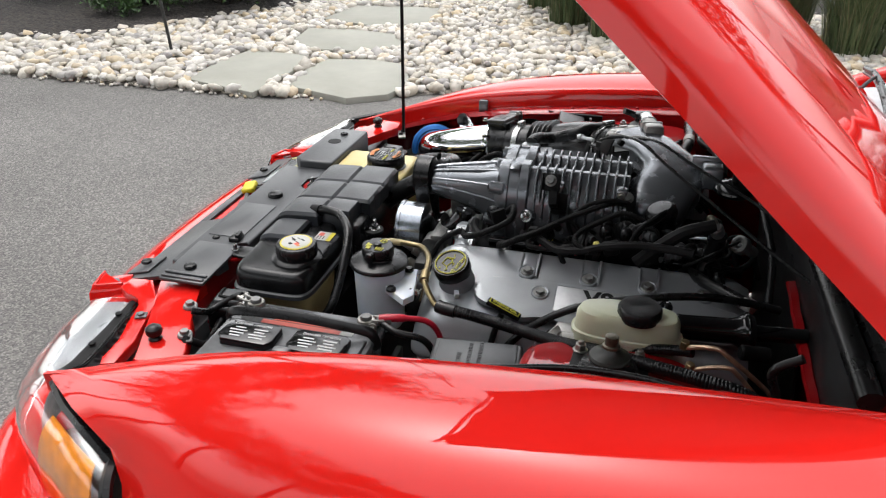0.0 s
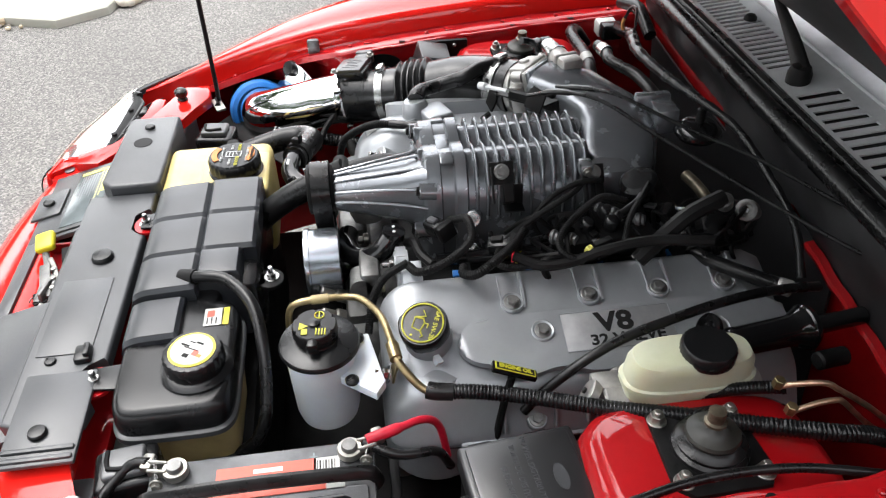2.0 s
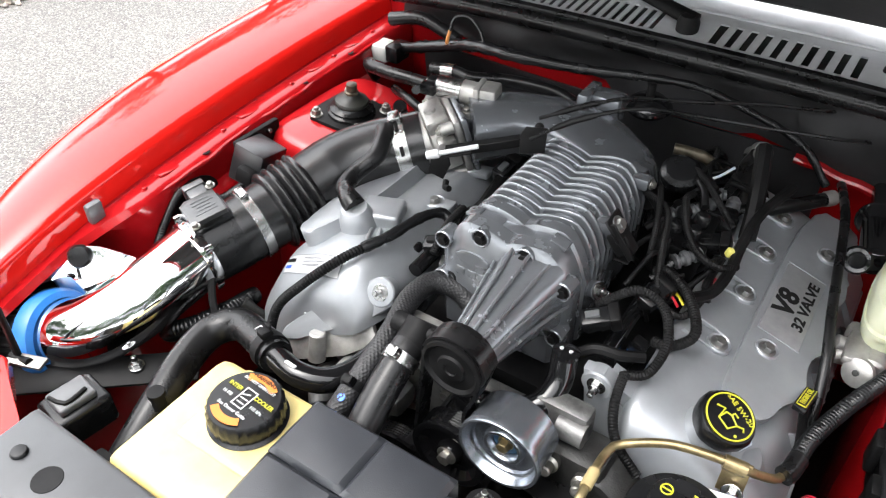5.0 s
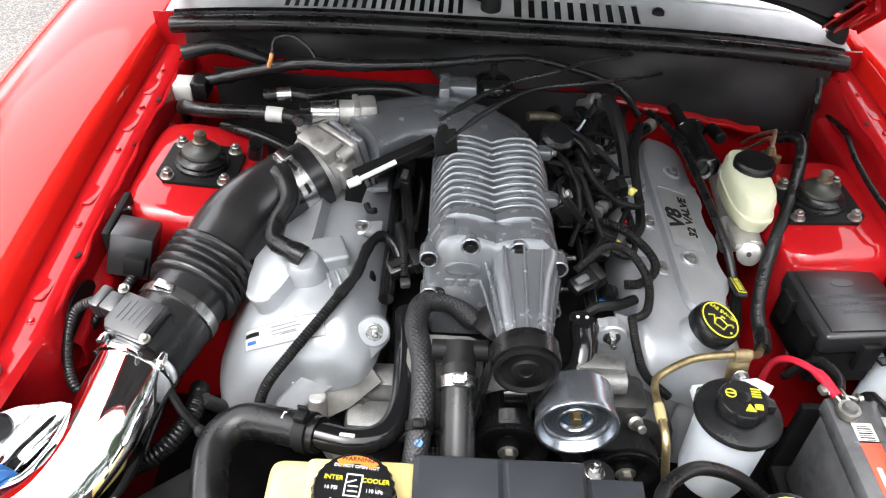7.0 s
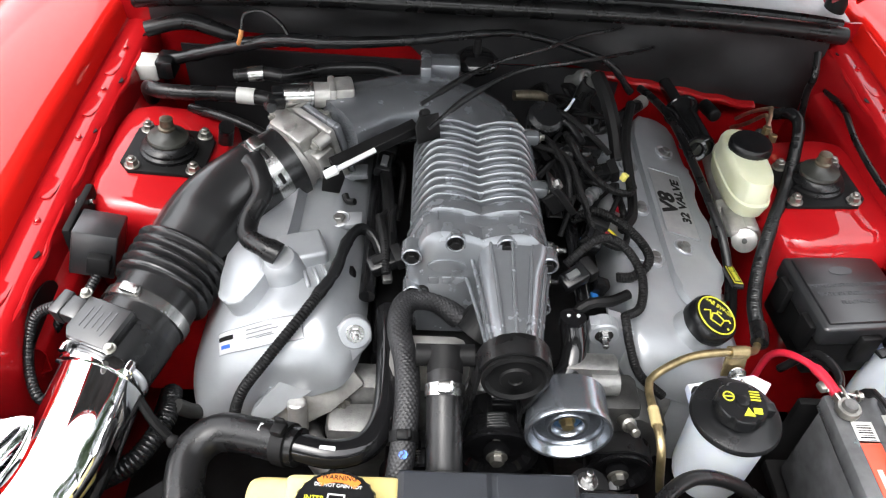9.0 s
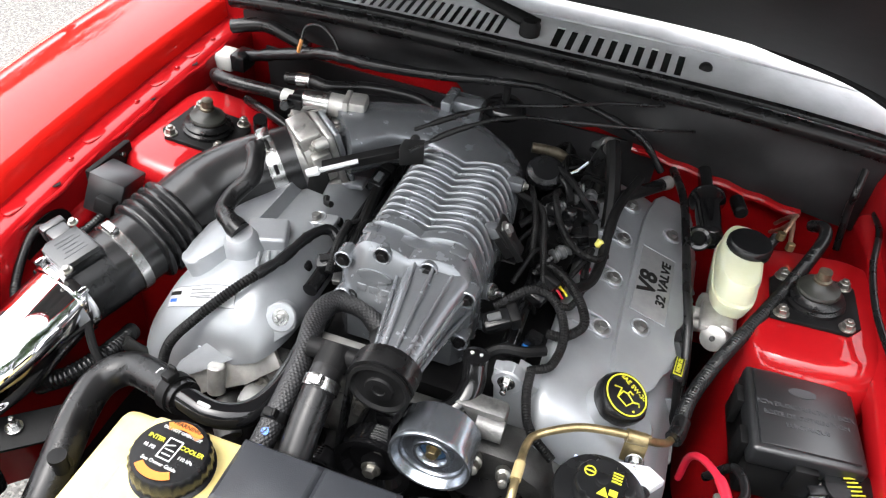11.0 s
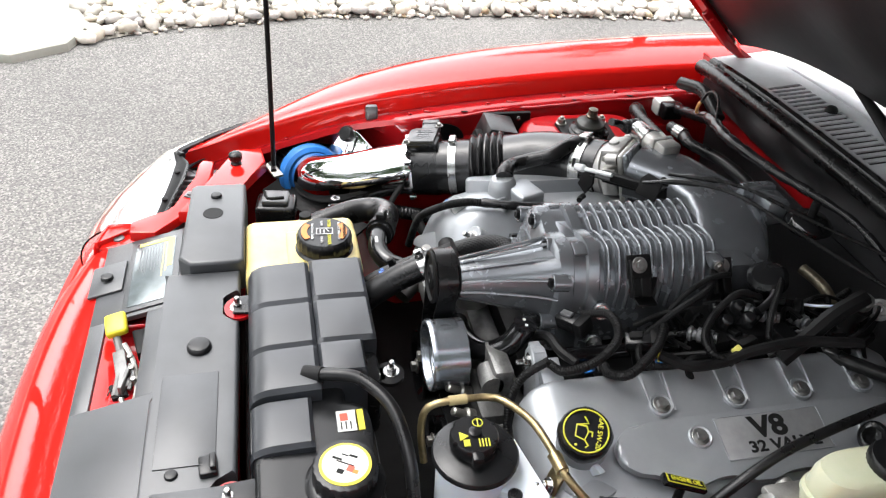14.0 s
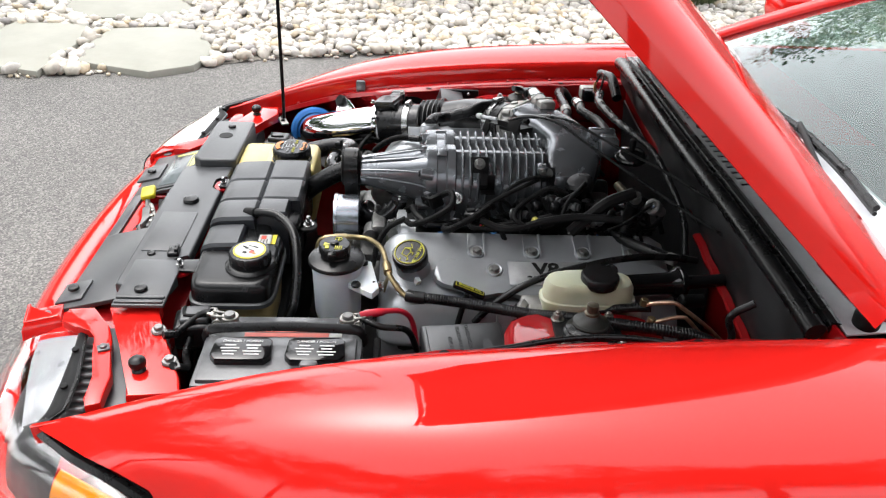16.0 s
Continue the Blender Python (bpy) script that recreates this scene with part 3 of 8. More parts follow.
for side in (1, -1):
    us = list(range(len(SECTION)))
    bm = sheet(lambda i, f: fender_point(i, f, side), us, [j / 40 for j in range(41)], 0.003)
    part("fender", bm, red_paint, car, angle=60)
    # the gutter and its flange with bolts
    gut = [(-0.006, -0.046), (-0.010, -0.050), (-0.022, -0.047), (-0.048, -0.046), (-0.055, -0.052), (-0.058, -0.075), (-0.052, -0.16), (-0.062, -0.35), (-0.07, -0.55)]
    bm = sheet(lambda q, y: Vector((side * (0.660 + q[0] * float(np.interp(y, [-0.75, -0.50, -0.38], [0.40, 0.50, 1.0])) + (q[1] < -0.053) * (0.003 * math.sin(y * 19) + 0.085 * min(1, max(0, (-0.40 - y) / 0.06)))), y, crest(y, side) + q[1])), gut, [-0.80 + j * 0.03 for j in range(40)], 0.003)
    part("inner_fender", bm, red_shaded, car, angle=45)
    fb = lathe([(0.0065, 0), (0.0065, 0.0015), (0.0045, 0.002), (0.0045, 0.005), (0.003, 0.006)], None, 8)
    fb = finish(fb, 30)
    fb.materials.append(red_shaded)
    for y in (-0.62, -0.36, -0.19, -0.02, 0.1, 0.22):
        placed("flange_bolt", fb, Matrix.Translation((side * (0.660 - 0.035 * float(np.interp(y, [-0.75, -0.50, -0.38], [0.40, 0.50, 1.0]))), y, crest(y, side) - 0.0445)), car)
    # pressed bead and sealer along the flange, and the stepped rail below it
    bm = tube([(side * (0.660 - 0.056 + 0.0025 * math.sin(y * 31) + 0.0015 * math.sin(y * 83)), y, crest(y, side) - 0.052) for y in [-0.36 + 0.012 * i for i in range(62)]], 0.0042, 8, 0.02, None, True)
    part("sealer_bead", bm, red_shaded, car)
    for y in (-0.30, -0.12, 0.06, 0.17):
        bm = prism(ring_poly(0.030, 0.011, 20, 0, 0, 3.5), 0, 0.004, pose(side * 0.630, y, crest(y, side) - 0.0465, 0, 0, 90), 0.0015)
        part("flange_pad", bm, red_shaded, car)
    for y, r in ((-0.245, 0.008), (0.0, 0.006), (0.13, 0.008), (0.27, 0.006)):
        part("flange_hole", lathe([(r, 0), (r, 0.0012), (0.0, 0.0013)], pose(side * 0.6115, y, crest(y, side) - 0.0455), 16), matte_black, car)
    bm = sheet(lambda q, y: Vector((side * (0.597 + q[0] + 0.004 * math.sin(y * 14)), y, crest(y, side) + q[1])), [(0.008, -0.100), (-0.012, -0.108), (-0.016, -0.116), (-0.014, -0.150), (0.006, -0.162)], [-0.34 + 0.02 * i for i in range(30)], 0.002)
    part("apron_rail", bm, red_shaded, car, angle=50)
    # rubber hood stop on the gutter's wall
    bm = rbox((0, 0, 0), (0.014, 0.026, 0.034), 0.005, pose(side * 0.640, -0.44, crest(-0.44, side) - 0.030))
    part("hood_bumper", bm, grey_plastic, car, "grey rubber hood bumper")
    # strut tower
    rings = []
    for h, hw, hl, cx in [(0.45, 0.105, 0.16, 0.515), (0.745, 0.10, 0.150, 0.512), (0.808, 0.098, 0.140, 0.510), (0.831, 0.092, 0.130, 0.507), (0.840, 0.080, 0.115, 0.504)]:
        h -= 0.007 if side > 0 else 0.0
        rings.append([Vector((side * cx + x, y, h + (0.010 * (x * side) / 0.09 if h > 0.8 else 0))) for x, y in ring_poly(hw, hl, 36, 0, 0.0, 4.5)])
    part("strut_tower", loft(rings), red_shaded, car)
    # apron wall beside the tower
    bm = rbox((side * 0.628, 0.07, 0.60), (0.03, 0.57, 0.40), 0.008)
    part("apron", bm, red_shaded, car)

# strut mounts
for side in (1, -1):
    e = thing("strut_mount", "black strut mount with a rubber dome on red tower", "strut mount", (side * 0.503, 0, 0.842), "strut mounts")
    tilt = pose(side * 0.503, -0.003, 0.8375 - side * 0.0035, 0, -side * 5, 0)
    bm = prism([(side * x * 0.88, y * 0.88) for x, y in [(-0.068, -0.060), (0.052, -0.066), (0.070, -0.045), (0.066, 0.052), (0.045, 0.066), (-0.05, 0.062), (-0.07, 0.04)]][::side], 0.0, 0.006, tilt, 0.002)
    part("mount_plate", bm, matte_black, e)
    bm = lathe([(0.050, 0.005), (0.049, 0.012), (0.044, 0.015), (0.045, 0.020), (0.037, 0.024), (0.034, 0.028)], tilt @ Matrix.Diagonal((0.86, 0.86, 0.9, 1)), 32)
    part("rubber_bellows", bm, rubber, e)
    bm = lathe([(0.036, 0.026), (0.042, 0.028), (0.0435, 0.032), (0.041, 0.036), (0.030, 0.040), (0.020, 0.046), (0.016, 0.052), (0.0125, 0.054)], tilt @ Matrix.Diagonal((0.70, 0.70, 0.9, 1)), 32)
    part("rubber_dome", bm, dome_rubber, e)
    bm = lathe([(0.0125, 0.05), (0.0125, 0.060), (0.0095, 0.062), (0.0095, 0.078), (0.007, 0.079)], tilt @ Matrix.Diagonal((1, 1, 0.80, 1)), 16)
    part("strut_rod", bm, bronze, e, "brown-stained steel strut rod")
    nut = bolt_mesh(0.0085, 0.009, 1.35, 0.006)
    nut.materials.append(zinc)
    for dx, dy in ((-0.046, -0.044), (0.042, -0.046), (0.042, 0.044), (-0.044, 0.042)):
        placed("nut", nut, tilt @ Matrix.Translation((side * dx, dy, 0.006)), e)

# firewall, cowl and windshield
def cowl_y(x):
    return 0.270 + 0.06 * x * x


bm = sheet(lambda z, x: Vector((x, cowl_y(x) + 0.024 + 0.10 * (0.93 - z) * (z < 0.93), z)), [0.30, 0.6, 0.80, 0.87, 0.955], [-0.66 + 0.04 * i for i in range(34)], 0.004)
part("firewall", bm, red_shaded, car)
bm = sheet(lambda z, x: Vector((x, cowl_y(x) + 0.012 + 0.10 * (0.93 - z), z)), [0.32, 0.5, 0.7, 0.852], [-0.56 + 0.04 * i for i in range(21)], 0.004)
part("lower_firewall", bm, foil_black, car)
def insulation_low(x):
    return 0.888 if x < -0.12 else 0.858 if x < 0.10 else 0.862 - 0.19 * (x - 0.15)


bm = sheet(lambda f, x: Vector((x, cowl_y(x) + 0.006 + 0.09 * (1 - f) * 0.1 + 0.006 * math.sin(x * 23) * math.sin(f * 6), insulation_low(x) + (0.962 - insulation_low(x)) * f)), [i / 8 for i in range(9)], [-0.60 + 0.03 * i for i in range(41)], 0.004)
part("firewall_insulation", bm, foil_black, car, "black firewall insulation panel")
bm = sheet(lambda q, x: Vector((x, cowl_y(x) + q[0], insulation_low(x) + q[1] + 0.002 * math.sin(x * 90))), [(0.008, 0.003), (-0.003, 0.001), (-0.006, -0.003), (-0.004, -0.009), (0.008, -0.013)], [0.19 + 0.015 * i for i in range(22)], 0.002)
part("firewall_flange", bm, red_shaded, car)
xs = [-0.62 + 0.04 * i for i in range(32)]
bm = tube([(x, cowl_y(x), 0.970 - 0.03 * (abs(x) / 0.62) ** 3) for x in xs], 0.016, 10, 0.02)
part("cowl_seal", bm, rubber, car, "black rubber cowl seal")
bm = tube([(x, cowl_y(x) + 0.026, 0.978 - 0.03 * (abs(x) / 0.62) ** 3) for x in xs], 0.011, 8, 0.02)
part("seal_lip", bm, rubber, car)

COWL_BACK = 0.52


def cowl_point(x, f, up=0.0):
    y0 = cowl_y(x) + 0.032
    y1 = COWL_BACK + 0.10 * x * x
    return Vector((x, y0 + (y1 - y0) * f, 0.984 + 0.024 * f - 0.03 * (abs(x) / 0.62) ** 3 + up))


# panel in strips, so that the air slots are open gaps between thin bars
bm = bmesh.new()
SLOTS = (0.05, 0.36)
for f0, f1 in ((0.0, SLOTS[0]), (SLOTS[1], 1.0)):
    sheet(lambda f, x: cowl_point(x, f), [f0 + (f1 - f0) * k / 4 for k in range(5)], [-0.64 + 0.02 * i for i in range(65)], 0.003, bm)
bars = [(-0.64, -0.42), (-0.085, 0.002), (0.245, 0.64)]
for a, b in bars:
    sheet(lambda f, x: cowl_point(x, f), [SLOTS[0] + (SLOTS[1] - SLOTS[0]) * k / 4 for k in range(5)], [a + (b - a) * k / 8 for k in range(9)], 0.003, bm)
cowl = part("cowl_panel", bm, cowl_plastic, car, "grey plastic cowl panel with air slots")
for a, b in ((-0.42, -0.085), (0.002, 0.245)):
    n = int((b - a) / (0.0175 if a < 0 else 0.0235))
    for k in range(n):
        x0 = a + (b - a) * (k + 0.55) / n
        bm = sheet(lambda f, x: cowl_point(x + 0.006 * f, f), [SLOTS[0] + (SLOTS[1] - SLOTS[0]) * q / 3 for q in range(4)], [x0, x0 + (0.0085 if a < 0 else 0.0125)], 0.003)
        part("slat", bm, cowl_plastic, cowl)
bm = sheet(lambda f, x: cowl_point(x, f, -0.05), [0.0, 0.5, 1.0], [-0.6, -0.3, 0, 0.3, 0.6], 0.003)
part("cowl_tray", bm, matte_black, car)
bm = tube([cowl_point(-0.60 + 0.04 * i, 0.49, 0.0015) for i in range(31)], 0.0028, 6, 0.02, None, True, 0.6)
part("cowl_seam", bm, cowl_plastic, cowl)
for nx in (-0.285, 0.273):
    bm = lathe([(0.012, 0), (0.011, 0.006), (0.007, 0.010), (0.003, 0.011)], Matrix.Translation(cowl_point(nx, 0.24 if nx > 0 else 0.29)), 14)
    part("washer_nozzle", bm, matte_black, car)


def glass_point(u, v):
    x = 0.72 * u * (1 - 0.14 * v)
    return Vector((x, COWL_BACK - 0.01 + 0.10 * (0.72 * u) ** 2 + 0.86 * v - 0.16 * v * u * u, 1.004 - 0.03 * abs(u) ** 3 + 0.364 * v - 0.06 * v * v - 0.05 * v * u * u))


bm = sheet(glass_point, [-1 + 0.1 * i for i in range(21)], [0.1 * i for i in range(11)], 0.005)
wind = part("windshield", bm, wind_glass, car, "sloping tinted windshield glass")
wind.visible_shadow = False
for s in (-1, 1):
    bm = bmesh.new()
    tube([glass_point(s * 1.03, 0.1 * i) + Vector((0, 0, 0.0)) for i in range(-1, 11)], 0.024, 10, 0.05, bm)
    part("windshield_pillar", bm, red_paint, car)
bm = sheet(lambda u, v: glass_point(u, 1.0) + Vector((-0.02 * u * v, 0.9 * v, 0.04 * math.sin(math.pi * min(1, v)) - 0.06 * v * v)), [-1.05 + 0.15 * i for i in range(15)], [0.1 * i for i in range(11)], 0.01)
part("roof", bm, red_paint, car)
bm = rbox((0, 1.25, 0.78), (1.36, 0.06, 0.30), 0.05)
rbox((0, 0.92, 0.96), (1.34, 0.36, 0.05), 0.02, None, 2, bm)
part("dashboard", bm, matte_black, car)
for s in (-1, 1):
    bm = sheet(lambda z, y: Vector((s * (0.90 - 0.10 * max(0, z - 0.62) - 0.08 * (0.5 - z) * (z < 0.5)), y, z)), [0.22, 0.35, 0.5, 0.65, 0.8, 0.93], [0.66 + 0.13 * i for i in range(14)], 0.02)
    part("door", bm, red_paint, car)
    bm = rbox((s * 0.96, 0.90, 1.03), (0.16, 0.11, 0.11), 0.04, None, 3)
    rbox((s * 0.86, 0.90, 0.99), (0.10, 0.05, 0.05), 0.015, None, 2, bm)
    part("side_mirror", bm, red_paint, car)
bm = rbox((0, 1.5, 0.5), (1.6, 1.7, 0.3), 0.05)
part("cabin_floor", bm, matte_black, car)
# the closed rear of the body
for s in (-1, 1):
    bm = sheet(lambda z, y: Vector((s * (0.90 - 0.10 * max(0, z - 0.62) - 0.08 * (0.5 - z) * (z < 0.5) - 0.10 * max(0, y - 3.0) ** 2), y, z)), [0.24, 0.35, 0.5, 0.65, 0.8, 0.93, 0.965], [2.35 + 0.1 * i for i in range(13)], 0.01)
    part("quarter_panel", bm, red_paint, car)
    bm = lathe([(0.20, -0.12), (0.31, -0.12), (0.335, -0.09), (0.335, 0.09), (0.31, 0.12), (0.20, 0.12)], pose(s * 0.77, 2.62, 0.335, 0, 90, 0), 40)
    rear_wheel = part("wheel", bm, tyre_rubber, car)
    part("rim", lathe([(0.21, -0.10), (0.21, 0.10), (0.18, 0.10), (0.05, 0.085), (0.03, 0.10), (0.0, 0.10)], pose(s * 0.77, 2.62, 0.335, 0, 90 * s, 0), 30), cast_alu, rear_wheel)
bm = sheet(lambda u, y: Vector((0.87 * u * (1 - 0.05 * max(0, y - 3.0)), y, 0.99 - 0.03 * u * u - 0.05 * max(0, y - 3.2))), [-1 + 0.125 * i for i in range(17)], [2.85 + 0.07 * i for i in range(11)], 0.01)
part("trunk_lid", bm, red_paint, car)
bm = sheet(lambda u, v: Vector((0.66 * u * (1 + 0.12 * v), 2.26 + 0.62 * v, 1.305 - 0.32 * v - 0.03 * u * u)), [-1 + 0.125 * i for i in range(17)], [0.1 * i for i in range(11)], 0.006)
part("rear_window", bm, wind_glass, car)
bm = sheet(lambda u, z: Vector((0.89 * u, 3.58 - 0.14 * u * u + 0.05 * math.sin(3.1 * z), z)), [-1 + 0.125 * i for i in range(17)], [0.24, 0.4, 0.55, 0.7, 0.85, 0.96], 0.01)
part("rear_bumper", bm, red_paint, car)
for s in (-1, 1):
    bm = sheet(lambda v, z: Vector((s * (0.78 - 0.16 * (z - 0.93) / 0.35), 1.30 + 0.98 * v, z)), [0.0, 0.5, 1.0], [0.93, 1.1, 1.28], 0.006)
    part("side_window", bm, wind_glass, car)

# wipers
for pivot, arm, blade in (
        ((0.620, 0.362), ((0.52, 0.385, 1.012), (0.39, 0.410, 1.026), (0.26, 0.432, 1.038), (0.13, 0.466, 1.042), (0.06, 0.486, 1.040)), ((-0.17, 0.450, 1.024), (-0.02, 0.474, 1.033), (0.12, 0.484, 1.036), (0.26, 0.482, 1.034), (0.395, 0.474, 1.027))),
        ((-0.041, 0.337), ((-0.12, 0.362, 1.018), (-0.23, 0.392, 1.030), (-0.33, 0.424, 1.036), (-0.42, 0.462, 1.040), (-0.47, 0.486, 1.038)), ((-0.62, 0.500, 1.022), (-0.54, 0.500, 1.032), (-0.44, 0.492, 1.036), (-0.32, 0.478, 1.034), (-0.20, 0.462, 1.026)))):
    base = Vector((pivot[0], pivot[1], cowl_point(pivot[0], 0.2).z))
    bm = lathe([(0.019, -0.012), (0.019, 0.014), (0.015, 0.024), (0.008, 0.028)], Matrix.Translation(base), 20)
    tube([base + Vector((0.012, -0.004, 0.018))] + [Vector(q) for q in arm], lambda s, f: 0.0145 - 0.008 * min(1, 1.6 * f), 10, 0.02, bm, False, 0.6)
    wiper = part("wiper", bm, matte_black, car, "black wiper arm")
    bm = tube(blade, 0.0065, 6, 0.03)
    tube([Vector(q) - Vector((0, 0, 0.011)) for q in blade], 0.0045, 6, 0.03, bm)
    for q in blade[1:4]:
        rbox(q, (0.03, 0.014, 0.012), 0.003, None, 1, bm)
    part("wiper_blade", bm, rubber, wiper)

# hood: a raised panel hinged at the cowl
HOOD = Matrix(((1, 0, 0, 0), (0, -math.cos(radians(43)), math.sin(radians(43)), 0.352), (0, math.sin(radians(43)), math.cos(radians(43)), 0.974), (0, 0, 0, 1)))


def hood_skin(u, s):
    """u across (-1 to 1), s along from the hinge, in the hood's own frame (x, along, up)."""
    a = abs(u)
    k = 1 - 0.04 * max(0, s - 0.8) / 0.4
    x = 0.655 * u * k
    n = float(np.interp(a, [0, 0.2, 0.36, 0.44, 0.55, 0.8, 0.93, 0.985, 1.0], [0.116, 0.116, 0.112, 0.101, 0.098, 0.085, 0.064, 0.037, 0.0]))
    n -= 0.05 * max(0, (s - 0.95) / 0.27) ** 2
    n -= 0.004 * max(0, 1 - s / 0.06) * (1 - a)
    return HOOD @ Vector((x, s - 0.032 * (1 - u * u) * max(0, 1 - s / 0.3), n))


us = [-1, -0.992, -0.985, -0.96, -0.93, -0.88] + [-0.8 + 0.08 * i for i in range(21)] + [0.88, 0.93, 0.96, 0.985, 0.992, 1]
bm = sheet(hood_skin, us, [0.0, 0.004] + [0.04 * i for i in range(1, 30)] + [1.19, 1.205, 1.21], 0.004)
hood = part("hood", bm, red_paint, car, angle=50)
bm = bmesh.new()
sheet(lambda u, s: HOOD @ Vector((0.645 * u, s, 0.024 - 0.055 * u ** 4)), [-1 + 0.1 * i for i in range(21)], [1.17, 1.185, 1.20], 0.004, bm)
for u0, u1 in ((-1, -0.90), (0.90, 1)):
    sheet(lambda u, s: HOOD @ Vector((0.648 * u, s, 0.010 + 0.012 * (1 - abs(abs(u) - 0.95) / 0.05))), [u0 + (u1 - u0) * k / 6 for k in range(7)], [0.04 * i for i in range(31)], 0.004, bm)
part("hood_frame", bm, red_shaded, hood)
bm = sheet(lambda u, s: HOOD @ Vector((0.64 * u, s - 0.030 * (1 - u * u), 0.082 + 0.016 * (1 - s / 0.05) - 0.062 * u ** 4)), [-1 + 0.1 * i for i in range(21)], [0.0, 0.025, 0.06], 0.005)
part("hood_rear_flange", bm, matte_black, hood)
bm = sheet(lambda u, s: HOOD @ Vector((0.59 * u, 0.02 + 1.15 * s, 0.082 - 0.055 * u ** 4 - 0.04 * max(0, s - 0.8) / 0.2 + 0.006 * math.sin(9 * u) * math.sin(12 * s))), [-1 + 0.08 * i for i in range(26)], [0.05 * i for i in range(21)], 0.008)
part("hood_liner", bm, foil_black, hood, "matte black hood liner")
for s in (-1, 1):
    bm = tube([(s * 0.615, 0.46, 0.90), (s * 0.615, 0.40, 0.955), (s * 0.612, 0.35, 0.985), (s * 0.610, 0.28, 1.05)], 0.012, 6, 0.02, None, False, 0.5)
    rbox((0, 0, 0), (0.012, 0.09, 0.03), 0.004, HOOD @ pose(s * 0.618, 0.08, 0.012), 2, bm)
    part("hood_hinge", bm, red_shaded, car)

# prop rod: straight up to the hood
bm = tube([(-0.551, -0.650, 0.772), (-0.549, -0.648, 0.86), (-0.537, -0.641, 1.3), (-0.527, -0.6335, 1.68)], 0.0047, 8, 0.1)
tube([(-0.56, -0.655, 0.775), (-0.545, -0.652, 0.770), (-0.525, -0.650, 0.775)], 0.006, 8, 0.01, bm)
part("prop_rod", bm, matte_black, car, "thin black steel hood prop rod")
bm = rbox((0, 0, 0), (0.055, 0.02, 0.006), 0.002, pose(-0.535, -0.650, 0.772, 0, 0, 20))
part("rod_clip", bm, zinc, car)

# nose panel, radiator support and bumper
def nose_y(x):
    return -0.968 + 0.16 * x * x


def nose_reach(x):
    return 1 - 0.45 * (abs(x) / 0.42) ** 4


bm = sheet(lambda q, x: Vector((x, nose_y(x) + q[0] * (nose_reach(x) if q[0] < 0 else 1), q[1])), [(0.075, 0.726), (0.060, 0.737), (0.04, 0.7375), (0.015, 0.734), (-0.012, 0.725), (-0.038, 0.712), (-0.062, 0.695), (-0.083, 0.672), (-0.099, 0.643), (-0.109, 0.61), (-0.113, 0.575), (-0.110, 0.54)], [-0.42 + 0.04 * i for i in range(22)], 0.004)
part("nose_panel", bm, red_paint, car, angle=60)


def bumper_y(x):
    a = abs(x)
    return -1.095 + 0.12 * x * x + 0.9 * max(0, a - 0.55) ** 1.5


